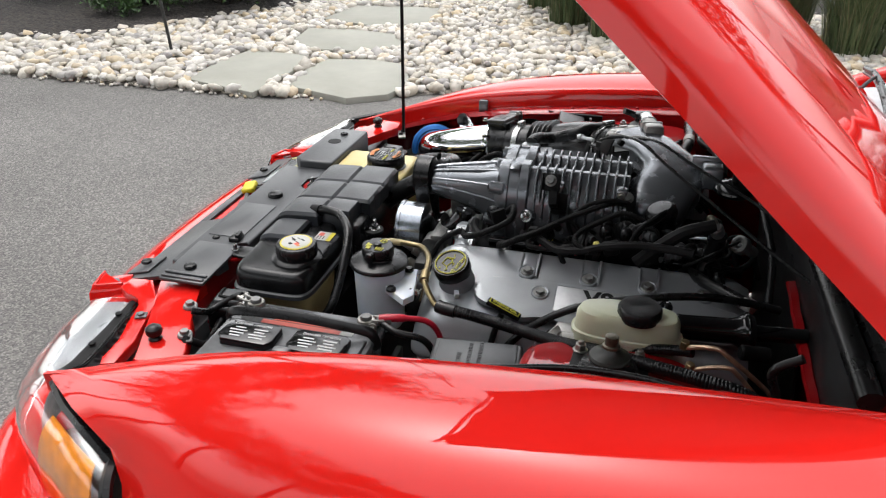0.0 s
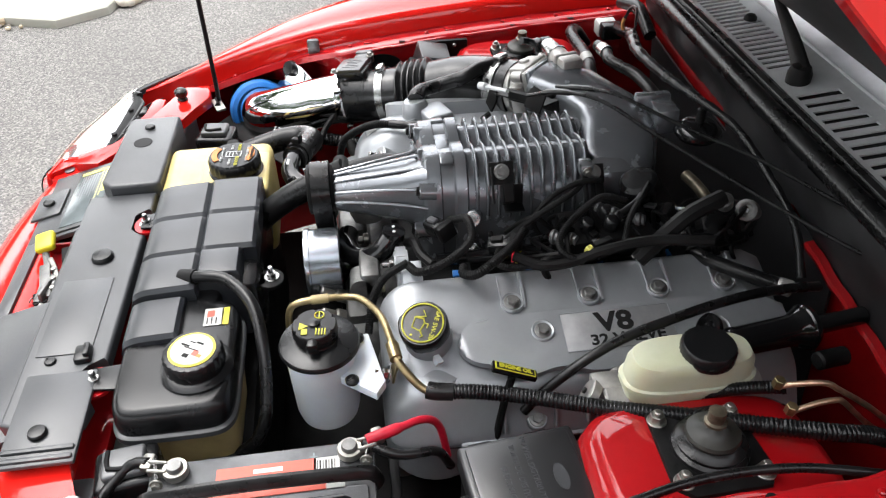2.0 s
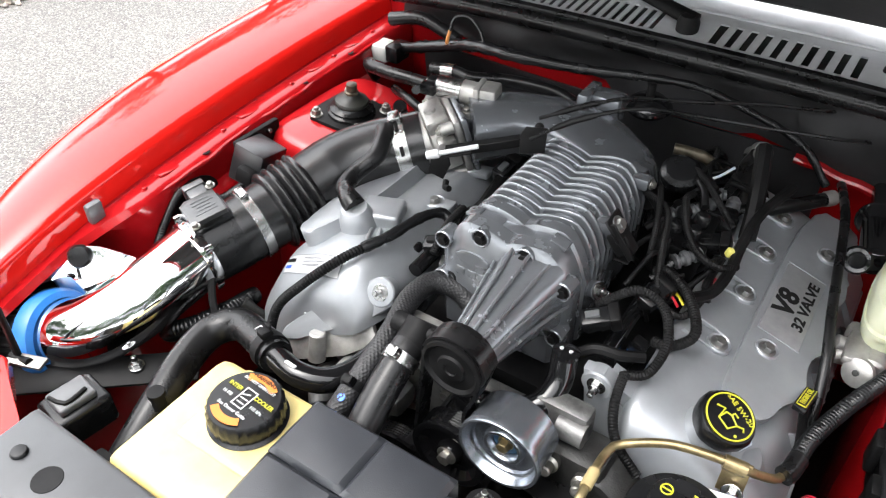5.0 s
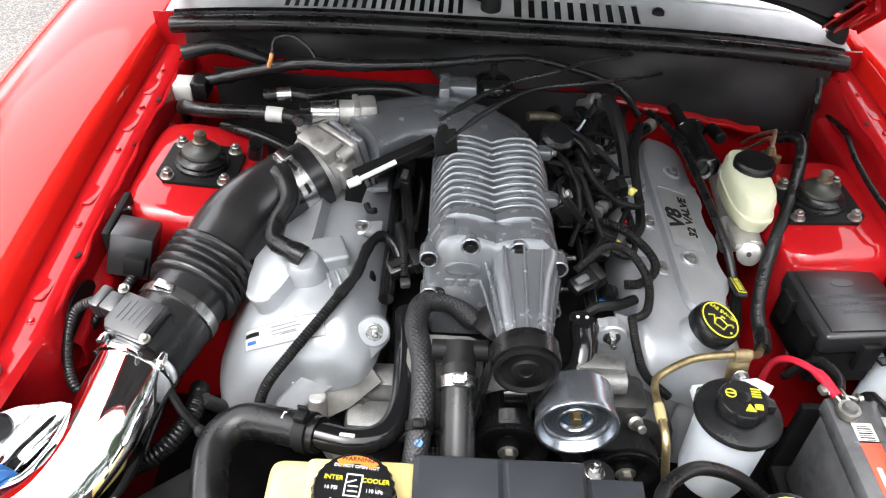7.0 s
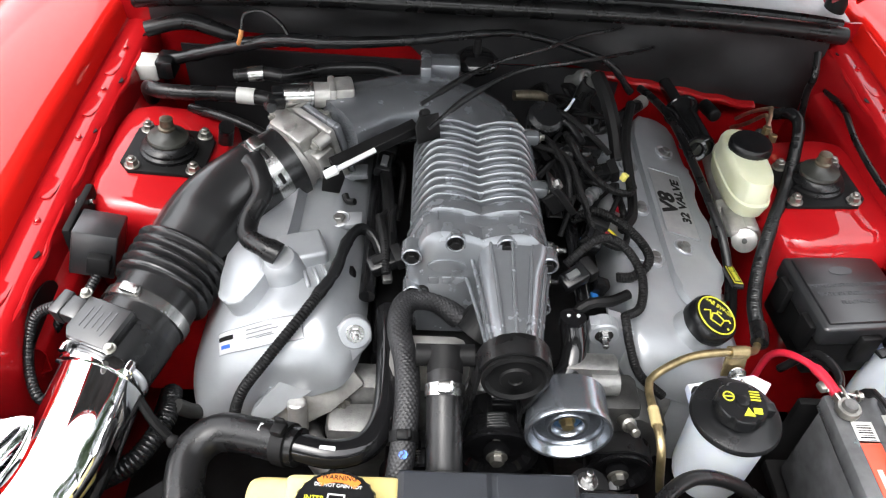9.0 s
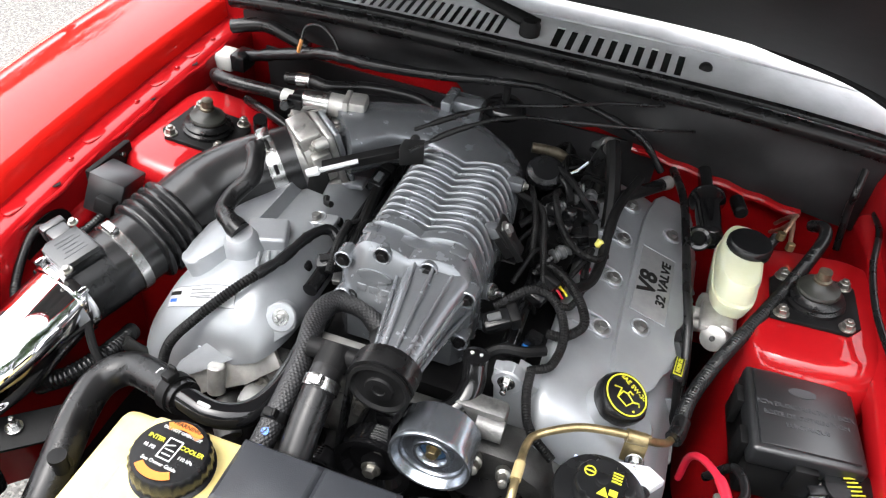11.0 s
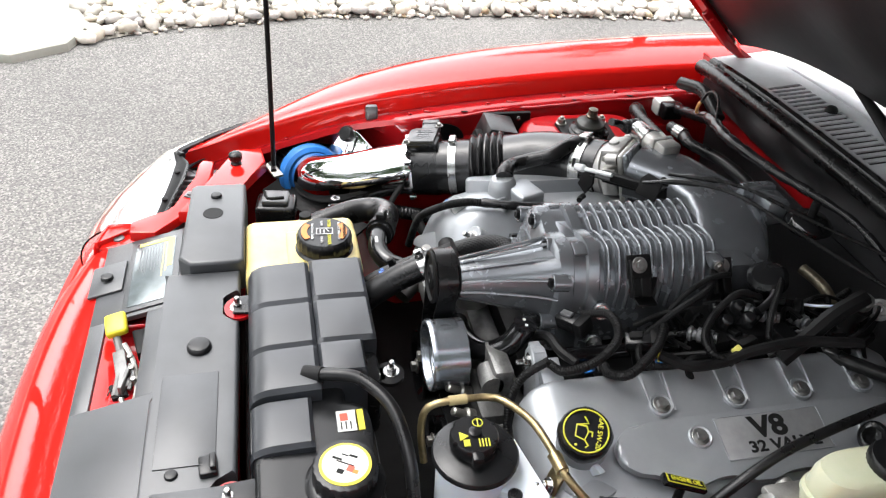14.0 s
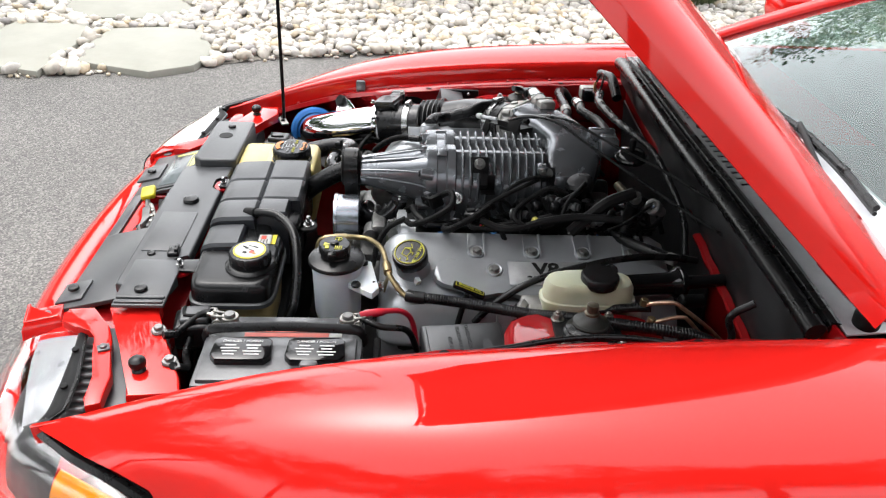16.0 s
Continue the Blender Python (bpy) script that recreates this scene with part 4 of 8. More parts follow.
bm = sheet(lambda q, x: Vector((x * q[2], bumper_y(x) + q[0], q[1])), [(0.13, 0.600, 0.96), (0.04, 0.598, 0.98), (0.0, 0.575, 1.0), (-0.03, 0.52, 1.01), (-0.03, 0.42, 1.01), (0.0, 0.28, 1.0), (0.06, 0.20, 0.98)], [-0.86 + 0.04 * i for i in range(44)], 0.004)
part("bumper", bm, red_paint, car, angle=60)
bm = rbox((0, -0.74, 0.55), (0.9, 0.03, 0.36), 0.004)
rbox((0, -0.82, 0.715), (0.80, 0.20, 0.03), 0.004, None, 2, bm)
part("radiator_support", bm, red_shaded, car)
for s in (-1, 1):
    inner = [(0.392, -0.735), (0.446, -0.714), (0.481, -0.690), (0.528, -0.670), (0.553, -0.657), (0.592, -0.645)] if s > 0 else [(0.43, -0.725), (0.50, -0.690), (0.545, -0.665), (0.600, -0.672)]
    bm = prism([(s * x, y) for x, y in [(0.362, -0.735)] + inner + [(0.600, -0.725), (0.55, -0.738), (0.48, -0.772), (0.375, -0.822)]][::s], 0.765, 0.788, None, 0.004)
    part("support_panel", bm, red_paint, car)
    bm = prism([(s * x, y) for x, y in [(0.345, -0.862), (0.398, -0.819), (0.432, -0.803), (0.472, -0.793), (0.528, -0.773), (0.592, -0.769), (0.600, -0.790), (0.581, -0.799), (0.53, -0.799), (0.479, -0.820), (0.447, -0.831), (0.428, -0.832), (0.410, -0.846), (0.404, -0.874), (0.384, -0.905), (0.350, -0.905)]][::s], 0.748, 0.766, None, 0.003)
    part("lamp_bracket", bm, red_paint, car)
    bm = rbox((0, 0, 0), (0.018, 0.020, 0.004), 0.0015, pose(s * 0.462, -0.807, 0.768, 0, 0, s * 25))
    lathe([(0.006, 0.0), (0.006, 0.004), (0.004, 0.005)], pose(s * 0.462, -0.807, 0.7695), 14, bm)
    part("bracket_clip", bm, grey_plastic, car)
    TAB = pose(0.337, -0.957, 0.741, 6, 0, 15) if s > 0 else pose(-0.378, -0.930, 0.734, 6, 0, -14)
    bm = rbox((0, 0, -0.006), (0.056, 0.056, 0.012), 0.003, TAB)
    rbox((s * 0.027, 0.0, 0.006), (0.006, 0.058, 0.014), 0.002, TAB, 2, bm)
    rbox((0, -0.028, 0.006), (0.058, 0.006, 0.014), 0.002, TAB, 2, bm)
    loft([[TAB @ Vector((s * x, y, z)) for x, y, z in ring] for ring in ([(-0.028, -0.030, 0.010), (0.030, -0.030, 0.010), (0.030, 0.030, 0.010)], [(-0.028, -0.036, 0.000), (0.038, -0.036, 0.000), (0.036, 0.030, 0.000)], [(-0.028, -0.046, -0.050), (0.044, -0.044, -0.050), (0.036, 0.030, -0.050)])], bm)
    part("tab_stud", lathe([(0.010, 0), (0.010, 0.003), (0.007, 0.004), (0.0, 0.004)], TAB, 16), grey_plastic, car)
    part("nose_tab", bm, red_paint, car)
    bm = rbox((s * 0.49, -0.795, 0.690), (0.26, 0.15, 0.09), 0.01)
    for k in range(9):
        rbox((s * (0.42 + 0.02 * k), -0.842 + 0.0032 * k, 0.738), (0.008, 0.03, 0.010), 0.002, None, 1, bm)
    part("lamp_back", bm, grey_plastic, car)
    # round rubber hood stop on a stem
    bm = lathe([(0.011, 0), (0.011, 0.003), (0.008, 0.006), (0.009, 0.009), (0.0125, 0.011), (0.0138, 0.016), (0.0128, 0.022), (0.008, 0.026), (0.003, 0.027)], Matrix.Translation((s * 0.541, -0.722, 0.787)), 24)
    part("hood_stop", bm, rubber, car, "black rubber hood stop")
    # headlight
    top = [(0.396, -0.858, 0.752), (0.46, -0.842, 0.757), (0.53, -0.825, 0.760), (0.600, -0.817, 0.760), (0.646, -0.843, 0.762), (0.704, -0.770, 0.767), (0.744, -0.706, 0.770), (0.776, -0.640, 0.752)]
    low = [(0.405, -1.010, 0.66), (0.47, -1.012, 0.64), (0.54, -1.000, 0.628), (0.62, -0.968, 0.618), (0.685, -0.900, 0.615), (0.75, -0.806, 0.615), (0.805, -0.71, 0.62), (0.85, -0.60, 0.628)]

    def lamp_point(t, f, push=0.0):
        q = t * (len(top) - 1)
        i = min(int(q), len(top) - 2)
        a = Vector(top[i]).lerp(Vector(top[i + 1]), q - i)
        b = Vector(low[i]).lerp(Vector(low[i + 1]), q - i)
        w = radians(90 * f)
        p = Vector((a.x + (b.x - a.x) * math.sin(w), a.y + (b.y - a.y) * math.sin(w), a.z + (b.z - a.z) * (1 - math.cos(w))))
        out = Vector((0.25 + 0.75 * t, -1 + 0.75 * t, 0.9)).normalized()
        p += out * (0.010 * math.sin(math.pi * f) + push)
        return Vector((s * p.x, p.y, p.z))

    def gasket_width(t):
        return 0.05 + 0.06 * min(1, t / 0.43)

    ts, fs_ = [0.04 * i for i in range(26)], [0.1 * i for i in range(11)]
    bm = sheet(lambda t, f: lamp_point(t, f), ts, fs_, 0.003)
    lamp = part("headlight", bm, lens_glass, car, "clear plastic headlight lens")
    lamp.visible_shadow = False
    bm = sheet(lambda t, f: lamp_point(t, f, -0.035 - 0.02 * math.sin(math.pi * f)), ts, fs_, 0.003)
    part("housing", bm, lamp_dark, lamp)
    bm = sheet(lambda t, f: lamp_point(t, gasket_width(t) + 0.015 + f * (0.36 - 0.20 * t - gasket_width(t)), -0.010), [0.02 + 0.02 * i for i in range(24)], [0.125 * i for i in range(9)], 0.002)
    part("reflector_panel", bm, lamp_white, lamp, "white reflector panel")
    bm = sheet(lambda t, f: lamp_point(t, f, -0.005), [0.72 + 0.02 * i for i in range(12)], [0.20 + 0.08 * i for i in range(10)], 0.002)
    part("marker_lens", bm, amber, lamp, "amber corner marker lens")
    bm = sheet(lambda t, f: lamp_point(t, f, 0.0015 - 0.03 * f), ts, [0.0, 0.03, 0.06], 0.002)
    tube([lamp_point(t, 0.0, -0.002) for t in ts if t > 0.5], 0.009, 6, 0.02, bm)
    tube([lamp_point(1.0, f, 0.001) for f in fs_], 0.009, 6, 0.02, bm)
    part("seal", bm, rubber, lamp)
    bm = sheet(lambda t, f: lamp_point(t, f * gasket_width(t), 0.004 - 0.006 * (2 * f - 1) ** 2), [0.03 * i for i in range(19)], [0.0, 0.12, 0.3, 0.5, 0.7, 0.88, 1.0], 0.003)
    for t in (0.14, 0.33):
        lathe([(0.006, 0.0), (0.006, 0.003), (0.004, 0.004)], Matrix.Translation(lamp_point(t, 0.4 * gasket_width(t), 0.006)), 12, bm)
    part("upper_gasket", bm, matte_black, lamp, "black plastic strip along the lamp's rear edge")

# dark sheet added for the shadow below the bay, and wheels to stand on
bm = rbox((0, -0.25, 0.34), (1.25, 1.3, 0.03), 0.01)
part("dark_floor", bm, matte_black, car)
for s in (-1, 1):
    bm = lathe([(0.20, -0.12), (0.31, -0.12), (0.335, -0.09), (0.335, 0.09), (0.31, 0.12), (0.20, 0.12)], pose(s * 0.76, -0.02, 0.335, 0, 90, 0), 40)
    wheel = part("wheel", bm, tyre_rubber, car)
    bm = lathe([(0.21, -0.10), (0.21, 0.10), (0.18, 0.10), (0.05, 0.085), (0.03, 0.10), (0.0, 0.10)][::1], pose(s * 0.76, -0.02, 0.335, 0, 90 * s, 0), 30)
    part("rim", bm, cast_alu, wheel)

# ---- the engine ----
e = thing("engine_block", "dark aluminium engine block deep in the bay", "engine", (0, 0, 0.35))
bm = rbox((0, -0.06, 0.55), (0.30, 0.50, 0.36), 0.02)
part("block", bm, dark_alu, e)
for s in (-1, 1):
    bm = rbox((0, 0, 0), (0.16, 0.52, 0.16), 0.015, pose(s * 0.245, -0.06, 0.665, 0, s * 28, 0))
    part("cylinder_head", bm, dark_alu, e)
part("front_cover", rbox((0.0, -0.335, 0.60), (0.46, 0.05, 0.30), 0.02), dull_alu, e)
for x, z in ((-0.21, 0.72), (-0.14, 0.735), (-0.06, 0.74), (0.19, 0.72), (-0.20, 0.62), (-0.12, 0.66)):
    part("cover_bolt", lathe([(0.011, 0), (0.011, 0.008), (0.007, 0.010), (0.007, 0.018)], pose(x, -0.358, z, 90, 0, 0), 12), zinc, e)
part("thermostat_housing", rbox((-0.10, -0.355, 0.80), (0.10, 0.06, 0.06), 0.02), cast_alu, e)
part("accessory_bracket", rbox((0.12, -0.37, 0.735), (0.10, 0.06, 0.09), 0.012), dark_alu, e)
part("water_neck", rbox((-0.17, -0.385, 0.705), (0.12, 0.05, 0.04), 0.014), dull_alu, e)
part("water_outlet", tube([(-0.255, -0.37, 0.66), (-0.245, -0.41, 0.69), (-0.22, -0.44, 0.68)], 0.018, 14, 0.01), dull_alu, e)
part("lower_intake", rbox((-0.01, -0.06, 0.735), (0.34, 0.50, 0.05), 0.015), matte_black, e)

cap_bolt = bolt_mesh(0.0075, 0.006, 1.55)
cap_bolt.materials.append(dull_bolt)
small_bolt = bolt_mesh(0.0050, 0.005, 1.5)
small_bolt.materials.append(zinc)
dark_bolt = bolt_mesh(0.0065, 0.007, 1.5)
dark_bolt.materials.append(matte_black)
stud_nut = bolt_mesh(0.0075, 0.007, 1.6, 0.012)
stud_nut.materials.append(bright_steel)

# ---- valve covers ----
def cover_shell(sec, y0, y1, front_round, foot):
    """A lofted cover: its cross-section (x, z) stands on the tilted joint foot(x), rounded at the front."""
    rings = []
    n = 30
    cx = sum(p[0] for p in sec) / len(sec)
    for k in range(n + 1):
        f = (k / n) ** 1.5
        y = y0 + (y1 - y0) * f
        d = min(1.0, (y - y0) / front_round)
        sh = math.sqrt(max(0.0, 1 - (1 - d) ** 2))
        d2 = min(1.0, (y1 - y) / 0.02)
        sh2 = 0.75 + 0.25 * math.sqrt(max(0.0, 1 - (1 - d2) ** 2))
        ring = []
        for x, z in sec:
            x = cx + (x - cx) * (0.74 + 0.26 * sh)
            ring.append(Vector((x, y, foot(x) + (z - foot(x)) * (0.25 + 0.75 * sh) * sh2)))
        rings.append(ring)
    return loft(rings)


def spread(pts, n=6):
    """A denser outline with rounded corners."""
    v = [Vector((x, z, 0)) for x, z in pts]
    out = []
    for i, p in enumerate(v):
        if i in (0, len(v) - 1):
            out.append((p.x, p.y))
            continue
        a, b = v[i - 1], v[i + 1]
        ra, rb = min(0.016, (a - p).length * 0.45), min(0.016, (b - p).length * 0.45)
        pa, pb = p + (a - p).normalized() * ra, p + (b - p).normalized() * rb
        for k in range(n):
            t = k / (n - 1)
            q = pa * (1 - t) ** 2 + p * 2 * t * (1 - t) + pb * t * t
            out.append((q.x, q.y))
    return out


left_cover = thing("valve_cover", "silver painted V8 valve cover with a raised ridge and bolts", "valve cover", (0.25, -0.05, 0.72))
left_foot = lambda x: 0.762 - 0.38 * (x - 0.165)
sec = spread([(0.150, 0.768), (0.152, 0.808), (0.163, 0.834), (0.240, 0.809), (0.325, 0.765), (0.356, 0.70), (0.352, 0.69)])
bm = cover_shell(sec, -0.355, 0.215, 0.055, left_foot)
part("cover_body", bm, silver_paint, left_cover)
bm = lathe([(0.075, -0.14), (0.074, -0.04), (0.068, 0.0), (0.05, 0.03), (0.02, 0.04)], pose(0.262, -0.285, 0.745) @ Matrix.Diagonal((1.05, 1, 1, 1)), 36)
part("chain_housing", bm, silver_paint, left_cover)
LSLOPE = pose(0.27, 0, 0.797, 0, 17, 0)
bm = prism(softened([(-0.034, -0.210), (-0.026, -0.236), (-0.006, -0.252), (0.016, -0.250), (0.032, -0.232), (0.038, -0.205), (0.052, -0.182), (0.058, -0.158), (0.050, -0.130), (0.050, -0.105), (0.060, -0.085), (0.062, -0.055), (0.053, -0.030), (0.053, 0.010), (0.062, 0.030), (0.062, 0.060), (0.053, 0.085), (0.053, 0.19), (0.04, 0.205), (-0.034, 0.21)]), 0.002, 0.0135, LSLOPE, 0.005, None, 3)
part("raised_ridge", bm, silver_paint, left_cover)
bm = prism([(-0.026, -0.108), (0.032, -0.108), (0.032, 0.045), (-0.026, 0.045)], 0.0137, 0.0149, LSLOPE, 0.0005)
part("name_plate", bm, plate_grey, left_cover, "brushed metal name plate")
bm = tube([LSLOPE @ Vector(q) for q in ((-0.026, -0.108, 0.0149), (0.032, -0.108, 0.0149), (0.032, 0.045, 0.0149), (-0.026, 0.045, 0.0149), (-0.026, -0.108, 0.0149))], 0.0008, 6, 0.2, None, True)
part("plate_border", bm, silver_paint, left_cover, "raised silver plate border")
lettering("V8", 0.040, LSLOPE @ pose(-0.006, -0.035, 0.0152, 0, 0, 90), black_print, left_cover, "lettering", "black raised letters V8", 1.15, 0.035)
lettering("32 VALVE", 0.021, LSLOPE @ pose(0.019, -0.022, 0.0152, 0, 0, 90), black_print, left_cover, "lettering", "black raised letters 32 VALVE", 1.2, 0.03)
for y in (-0.167, -0.057, 0.044, 0.140):
    m = pose(0.217, y, 0.819, 0, 15, 0)
    bm = lathe([(0.0165, -0.008), (0.0165, 0.0015), (0.015, 0.003), (0.013, 0.0012)], m, 24)
    rbox((-0.024, 0, -0.003), (0.042, 0.026, 0.006), 0.0015, m, 2, bm)
    prism([(0.010, 0.001), (0.004, 0.0035), (-0.044, 0.0085), (-0.048, -0.002)], 0.0, 0.004, m @ pose(0, 0.0185, 0, 90, 0, 0), 0.001, bm, 1)
    prism([(0.004, 0.000), (-0.002, 0.0022), (-0.044, 0.0045), (-0.048, -0.002)], 0.0, 0.0025, m @ pose(0, -0.013, 0, 90, 0, 0), 0.0006, bm, 1)
    part("bolt_boss", bm, silver_paint, left_cover)
    placed("bolt", cap_bolt, m @ Matrix.Translation((0, 0, 0.001)), left_cover)
for x, y, z in ((0.270, -0.135, 0.8115), (0.292, 0.105, 0.806)):
    m = pose(x, y, z, 0, 17, 0)
    bm = lathe([(0.016, -0.004), (0.016, 0.0015), (0.0145, 0.003), (0.012, 0.0012)], m, 24)
    part("bolt_boss", bm, silver_paint, left_cover)
    placed("bolt", cap_bolt, m, left_cover)
bm = rbox((0, 0, 0), (0.018, 0.46, 0.010), 0.003, pose(0.349, -0.03, 0.698, 0, 30, 0))
part("outer_flange", bm, silver_paint, left_cover)
for y in (-0.20, -0.13, -0.085, -0.03, 0.02, 0.085):
    bm = rbox((0, 0, 0), (0.050, 0.0045, 0.010), 0.002, pose(0.343, y, 0.735, 0, 62, 0))
    part("side_rib", bm, silver_paint, left_cover)
for y in (-0.155, -0.058, 0.052):
    m = pose(0.346, y, 0.724, 0, 30, 0)
    part("bolt_boss", lathe([(0.015, -0.02), (0.015, -0.002), (0.013, 0.0)], m, 20), silver_paint, left_cover)
    placed("bolt", cap_bolt, m, left_cover)
# front flange plate with its bolts
bm = prism([(0.100, 0.845), (0.126, 0.848), (0.150, 0.81), (0.175, 0.795), (0.19, 0.74), (0.165, 0.70), (0.13, 0.71), (0.108, 0.78)], 0.0, 0.016, pose(0, -0.305, 0, 90, 0, 0), 0.003)
lathe([(0.020, 0.0), (0.020, 0.018), (0.018, 0.020), (0.012, 0.020)], pose(0.120, -0.303, 0.828, 90, 0, 0), 26, bm)
prism([(0.128, 0.838), (0.160, 0.826), (0.175, 0.80), (0.150, 0.80), (0.130, 0.815)], -0.02, 0.010, pose(0, -0.305, 0, 90, 0, 0), 0.003, bm)
part("front_flange", bm, silver_paint, left_cover)
for x, z in ((0.120, 0.828), (0.160, 0.722)):
    placed("bolt", stud_nut, pose(x, -0.322, z, 90, 0, 0), left_cover)
# oil filler cap
oc = thing("oil_cap", "black plastic oil filler cap with yellow print", "oil cap", (0.258, -0.293, 0.81))
OC = aim((0.2574, -0.2932, 0.822), (0.33, -0.15, 0.93))
bm = lathe([(0.026, -0.02), (0.026, 0.0), (0.0325, 0.002), (0.0335, 0.006), (0.0335, 0.020), (0.0310, 0.025), (0.0, 0.026)], OC, 48, None, lambda a, k: 1 + (0.03 * (1 if math.cos(4 * a) > 0.75 else 0) if 2 <= k <= 4 else 0))
part("cap_body", bm, black_plastic, oc)
part("filler_neck", lathe([(0.034, -0.03), (0.031, -0.006), (0.030, 0.001)], OC, 32), silver_paint, oc)
OCT = OC @ pose(0, 0, 0.0262, 0, 0, -91)
bm = bmesh.new()
tube([(0.0275 * math.cos(a * 0.1309), 0.0275 * math.sin(a * 0.1309), 0.0005) for a in range(49)], 0.0011, 6, 0.01, bm, True)
bm.transform(OCT)
part("printed_ring", bm, yellow_print, oc)
lettering("SAE 5W-20", 0.0088, OCT @ pose(0, 0.0165, 0.0002), yellow_print, oc)
bm = tube([(-0.018, -0.004, 0), (-0.010, 0.002, 0), (-0.006, -0.012, 0), (0.009, -0.012, 0), (0.012, 0.000, 0), (0.0, 0.003, 0), (-0.006, 0.0, 0), (-0.006, -0.012, 0)], 0.0011, 6, 0.01, None, True)
tube([(0.011, -0.001, 0), (0.018, 0.005, 0), (0.021, 0.002, 0)], 0.0011, 6, 0.01, bm, True)
tube([(0.0, 0.003, 0), (0.0, 0.008, 0), (0.006, 0.008, 0)], 0.0011, 6, 0.01, bm, True)
lathe([(0.0018, 0), (0.0018, 0.0006), (0.0, 0.0008)], Matrix.Translation((0.020, -0.010, 0)), 10, bm)
bm.transform(OCT)
part("oil_can_symbol", bm, yellow_print, oc)
# dipstick
dp = thing("dipstick", "engine oil dipstick with a yellow printed tag", "dipstick", (0.34, -0.20, 0.70))
bm = tube([(0.352, -0.215, 0.66), (0.346, -0.205, 0.74), (0.333, -0.190, 0.798)], 0.0055, 8, 0.02)
part("tube", bm, matte_black, dp)
m = pose(0.331, -0.187, 0.806, 0, 20, 83)
bm = rbox((0, 0, 0), (0.062, 0.016, 0.008), 0.002, m)
part("handle", bm, black_plastic, dp)
bm = rbox((0, 0, 0), (0.056, 0.012, 0.0012), 0.0004, m @ Matrix.Translation((0, 0, 0.0045)))
part("tag", bm, yellow_print, dp)
part("tag_face", rbox((0, 0, 0), (0.052, 0.0095, 0.0006), 0, m @ Matrix.Translation((0, 0, 0.0053))), black_print, dp)
lettering("ENGINE OIL", 0.0085, m @ Matrix.Translation((0, 0, 0.0058)), yellow_print, dp, "lettering", "", 1.0, 0.03)

right_cover = thing("valve_cover", "silver painted valve cover with a raised coil lid and label", "valve cover", (-0.30, -0.05, 0.70))
right_foot = lambda x: 0.775 + 0.52 * (x + 0.185)
sec = spread([(-0.185, 0.775), (-0.193, 0.805), (-0.232, 0.846), (-0.300, 0.842), (-0.372, 0.800), (-0.418, 0.72), (-0.420, 0.655)])[::-1]
bm = cover_shell(sec, -0.372, 0.16, 0.085, right_foot)
cover_shell_ob = part("cover_body", bm, silver_paint, right_cover)
RSLOPE = pose(-0.318, 0, 0.838, 0, -22, 0)
bm = prism(softened([(-0.052, -0.286), (-0.038, -0.302), (-0.018, -0.303), (-0.004, -0.292), (0.012, -0.262), (0.026, -0.225), (0.034, -0.18), (0.034, 0.12), (-0.040, 0.13), (-0.054, 0.1), (-0.058, -0.265)]), -0.022, 0.015, RSLOPE, 0.005, None, 3)
part("coil_lid", bm, silver_paint, right_cover)
bm = lathe([(0.030, 0), (0.026, 0.022), (0.021, 0.036), (0.019, 0.038)], pose(-0.293, -0.245, 0.835, 8, -6, 0), 28)
rbox((0.028, 0.022, 0.012), (0.062, 0.052, 0.034), 0.006, pose(-0.293, -0.245, 0.835, 0, 0, 20), 3, bm)
for k in range(3):
    rbox((0.0, 0, 0), (0.028, 0.005, 0.026), 0.0015, pose(-0.262 + 0.012 * k, -0.262 + 0.006 * k, 0.838, 0, 0, -70 + 4 * k), 1, bm)
part("breather_port", bm, silver_paint, right_cover)
for y in (-0.14, -0.03, 0.08):
    m = pose(-0.232, y, 0.842, 0, -8, 0)
    bm = lathe([(0.0165, -0.01), (0.0165, 0.0015), (0.015, 0.003), (0.013, 0.0012)], m, 24)
    rbox((0.018, 0, -0.003), (0.03, 0.028, 0.01), 0.003, m, 2, bm)
    part("bolt_boss", bm, silver_paint, right_cover)
    placed("bolt", cap_bolt, m, right_cover)
RFM = aim((-0.220, -0.334, 0.797), (0.12, -0.80, 0.55))
bm = prism(softened([(0.048, 0.020), (0.040, 0.036), (0.024, 0.042), (0.006, 0.032), (-0.045, -0.012), (-0.105, -0.066), (-0.112, -0.082), (-0.100, -0.092), (-0.030, -0.050), (0.010, -0.026), (0.046, 0.004)], 1), -0.010, 0.006, RFM, 0.0025)
lathe([(0.021, -0.010), (0.021, 0.008), (0.019, 0.010), (0.011, 0.0105)], RFM @ pose(0.026, 0.020, 0), 28, bm)
for x, y, a, w in ((0.000, 0.016, 40, 0.036), (-0.040, -0.022, 48, 0.034), (-0.075, -0.052, 55, 0.026)):
    rbox((0, 0, 0), (w, 0.005, 0.030), 0.0015, RFM @ pose(x, y, -0.014, 0, 0, a + 90), 1, bm)
part("front_flange", bm, silver_paint, right_cover)
bm = prism([(0.02, -0.03), (0.034, -0.052), (-0.01, -0.085), (-0.09, -0.118), (-0.105, -0.092), (-0.03, -0.052)], -0.012, -0.002, RFM, 0.002)
lathe([(0.013, -0.012), (0.012, 0.030), (0.010, 0.032)], RFM @ pose(-0.052, -0.092, 0, -70, 0, 0), 16, bm)
part("chain_cover_edge", bm, cast_alu, right_cover)
placed("bolt", stud_nut, RFM @ pose(0.026, 0.020, 0.009), right_cover)
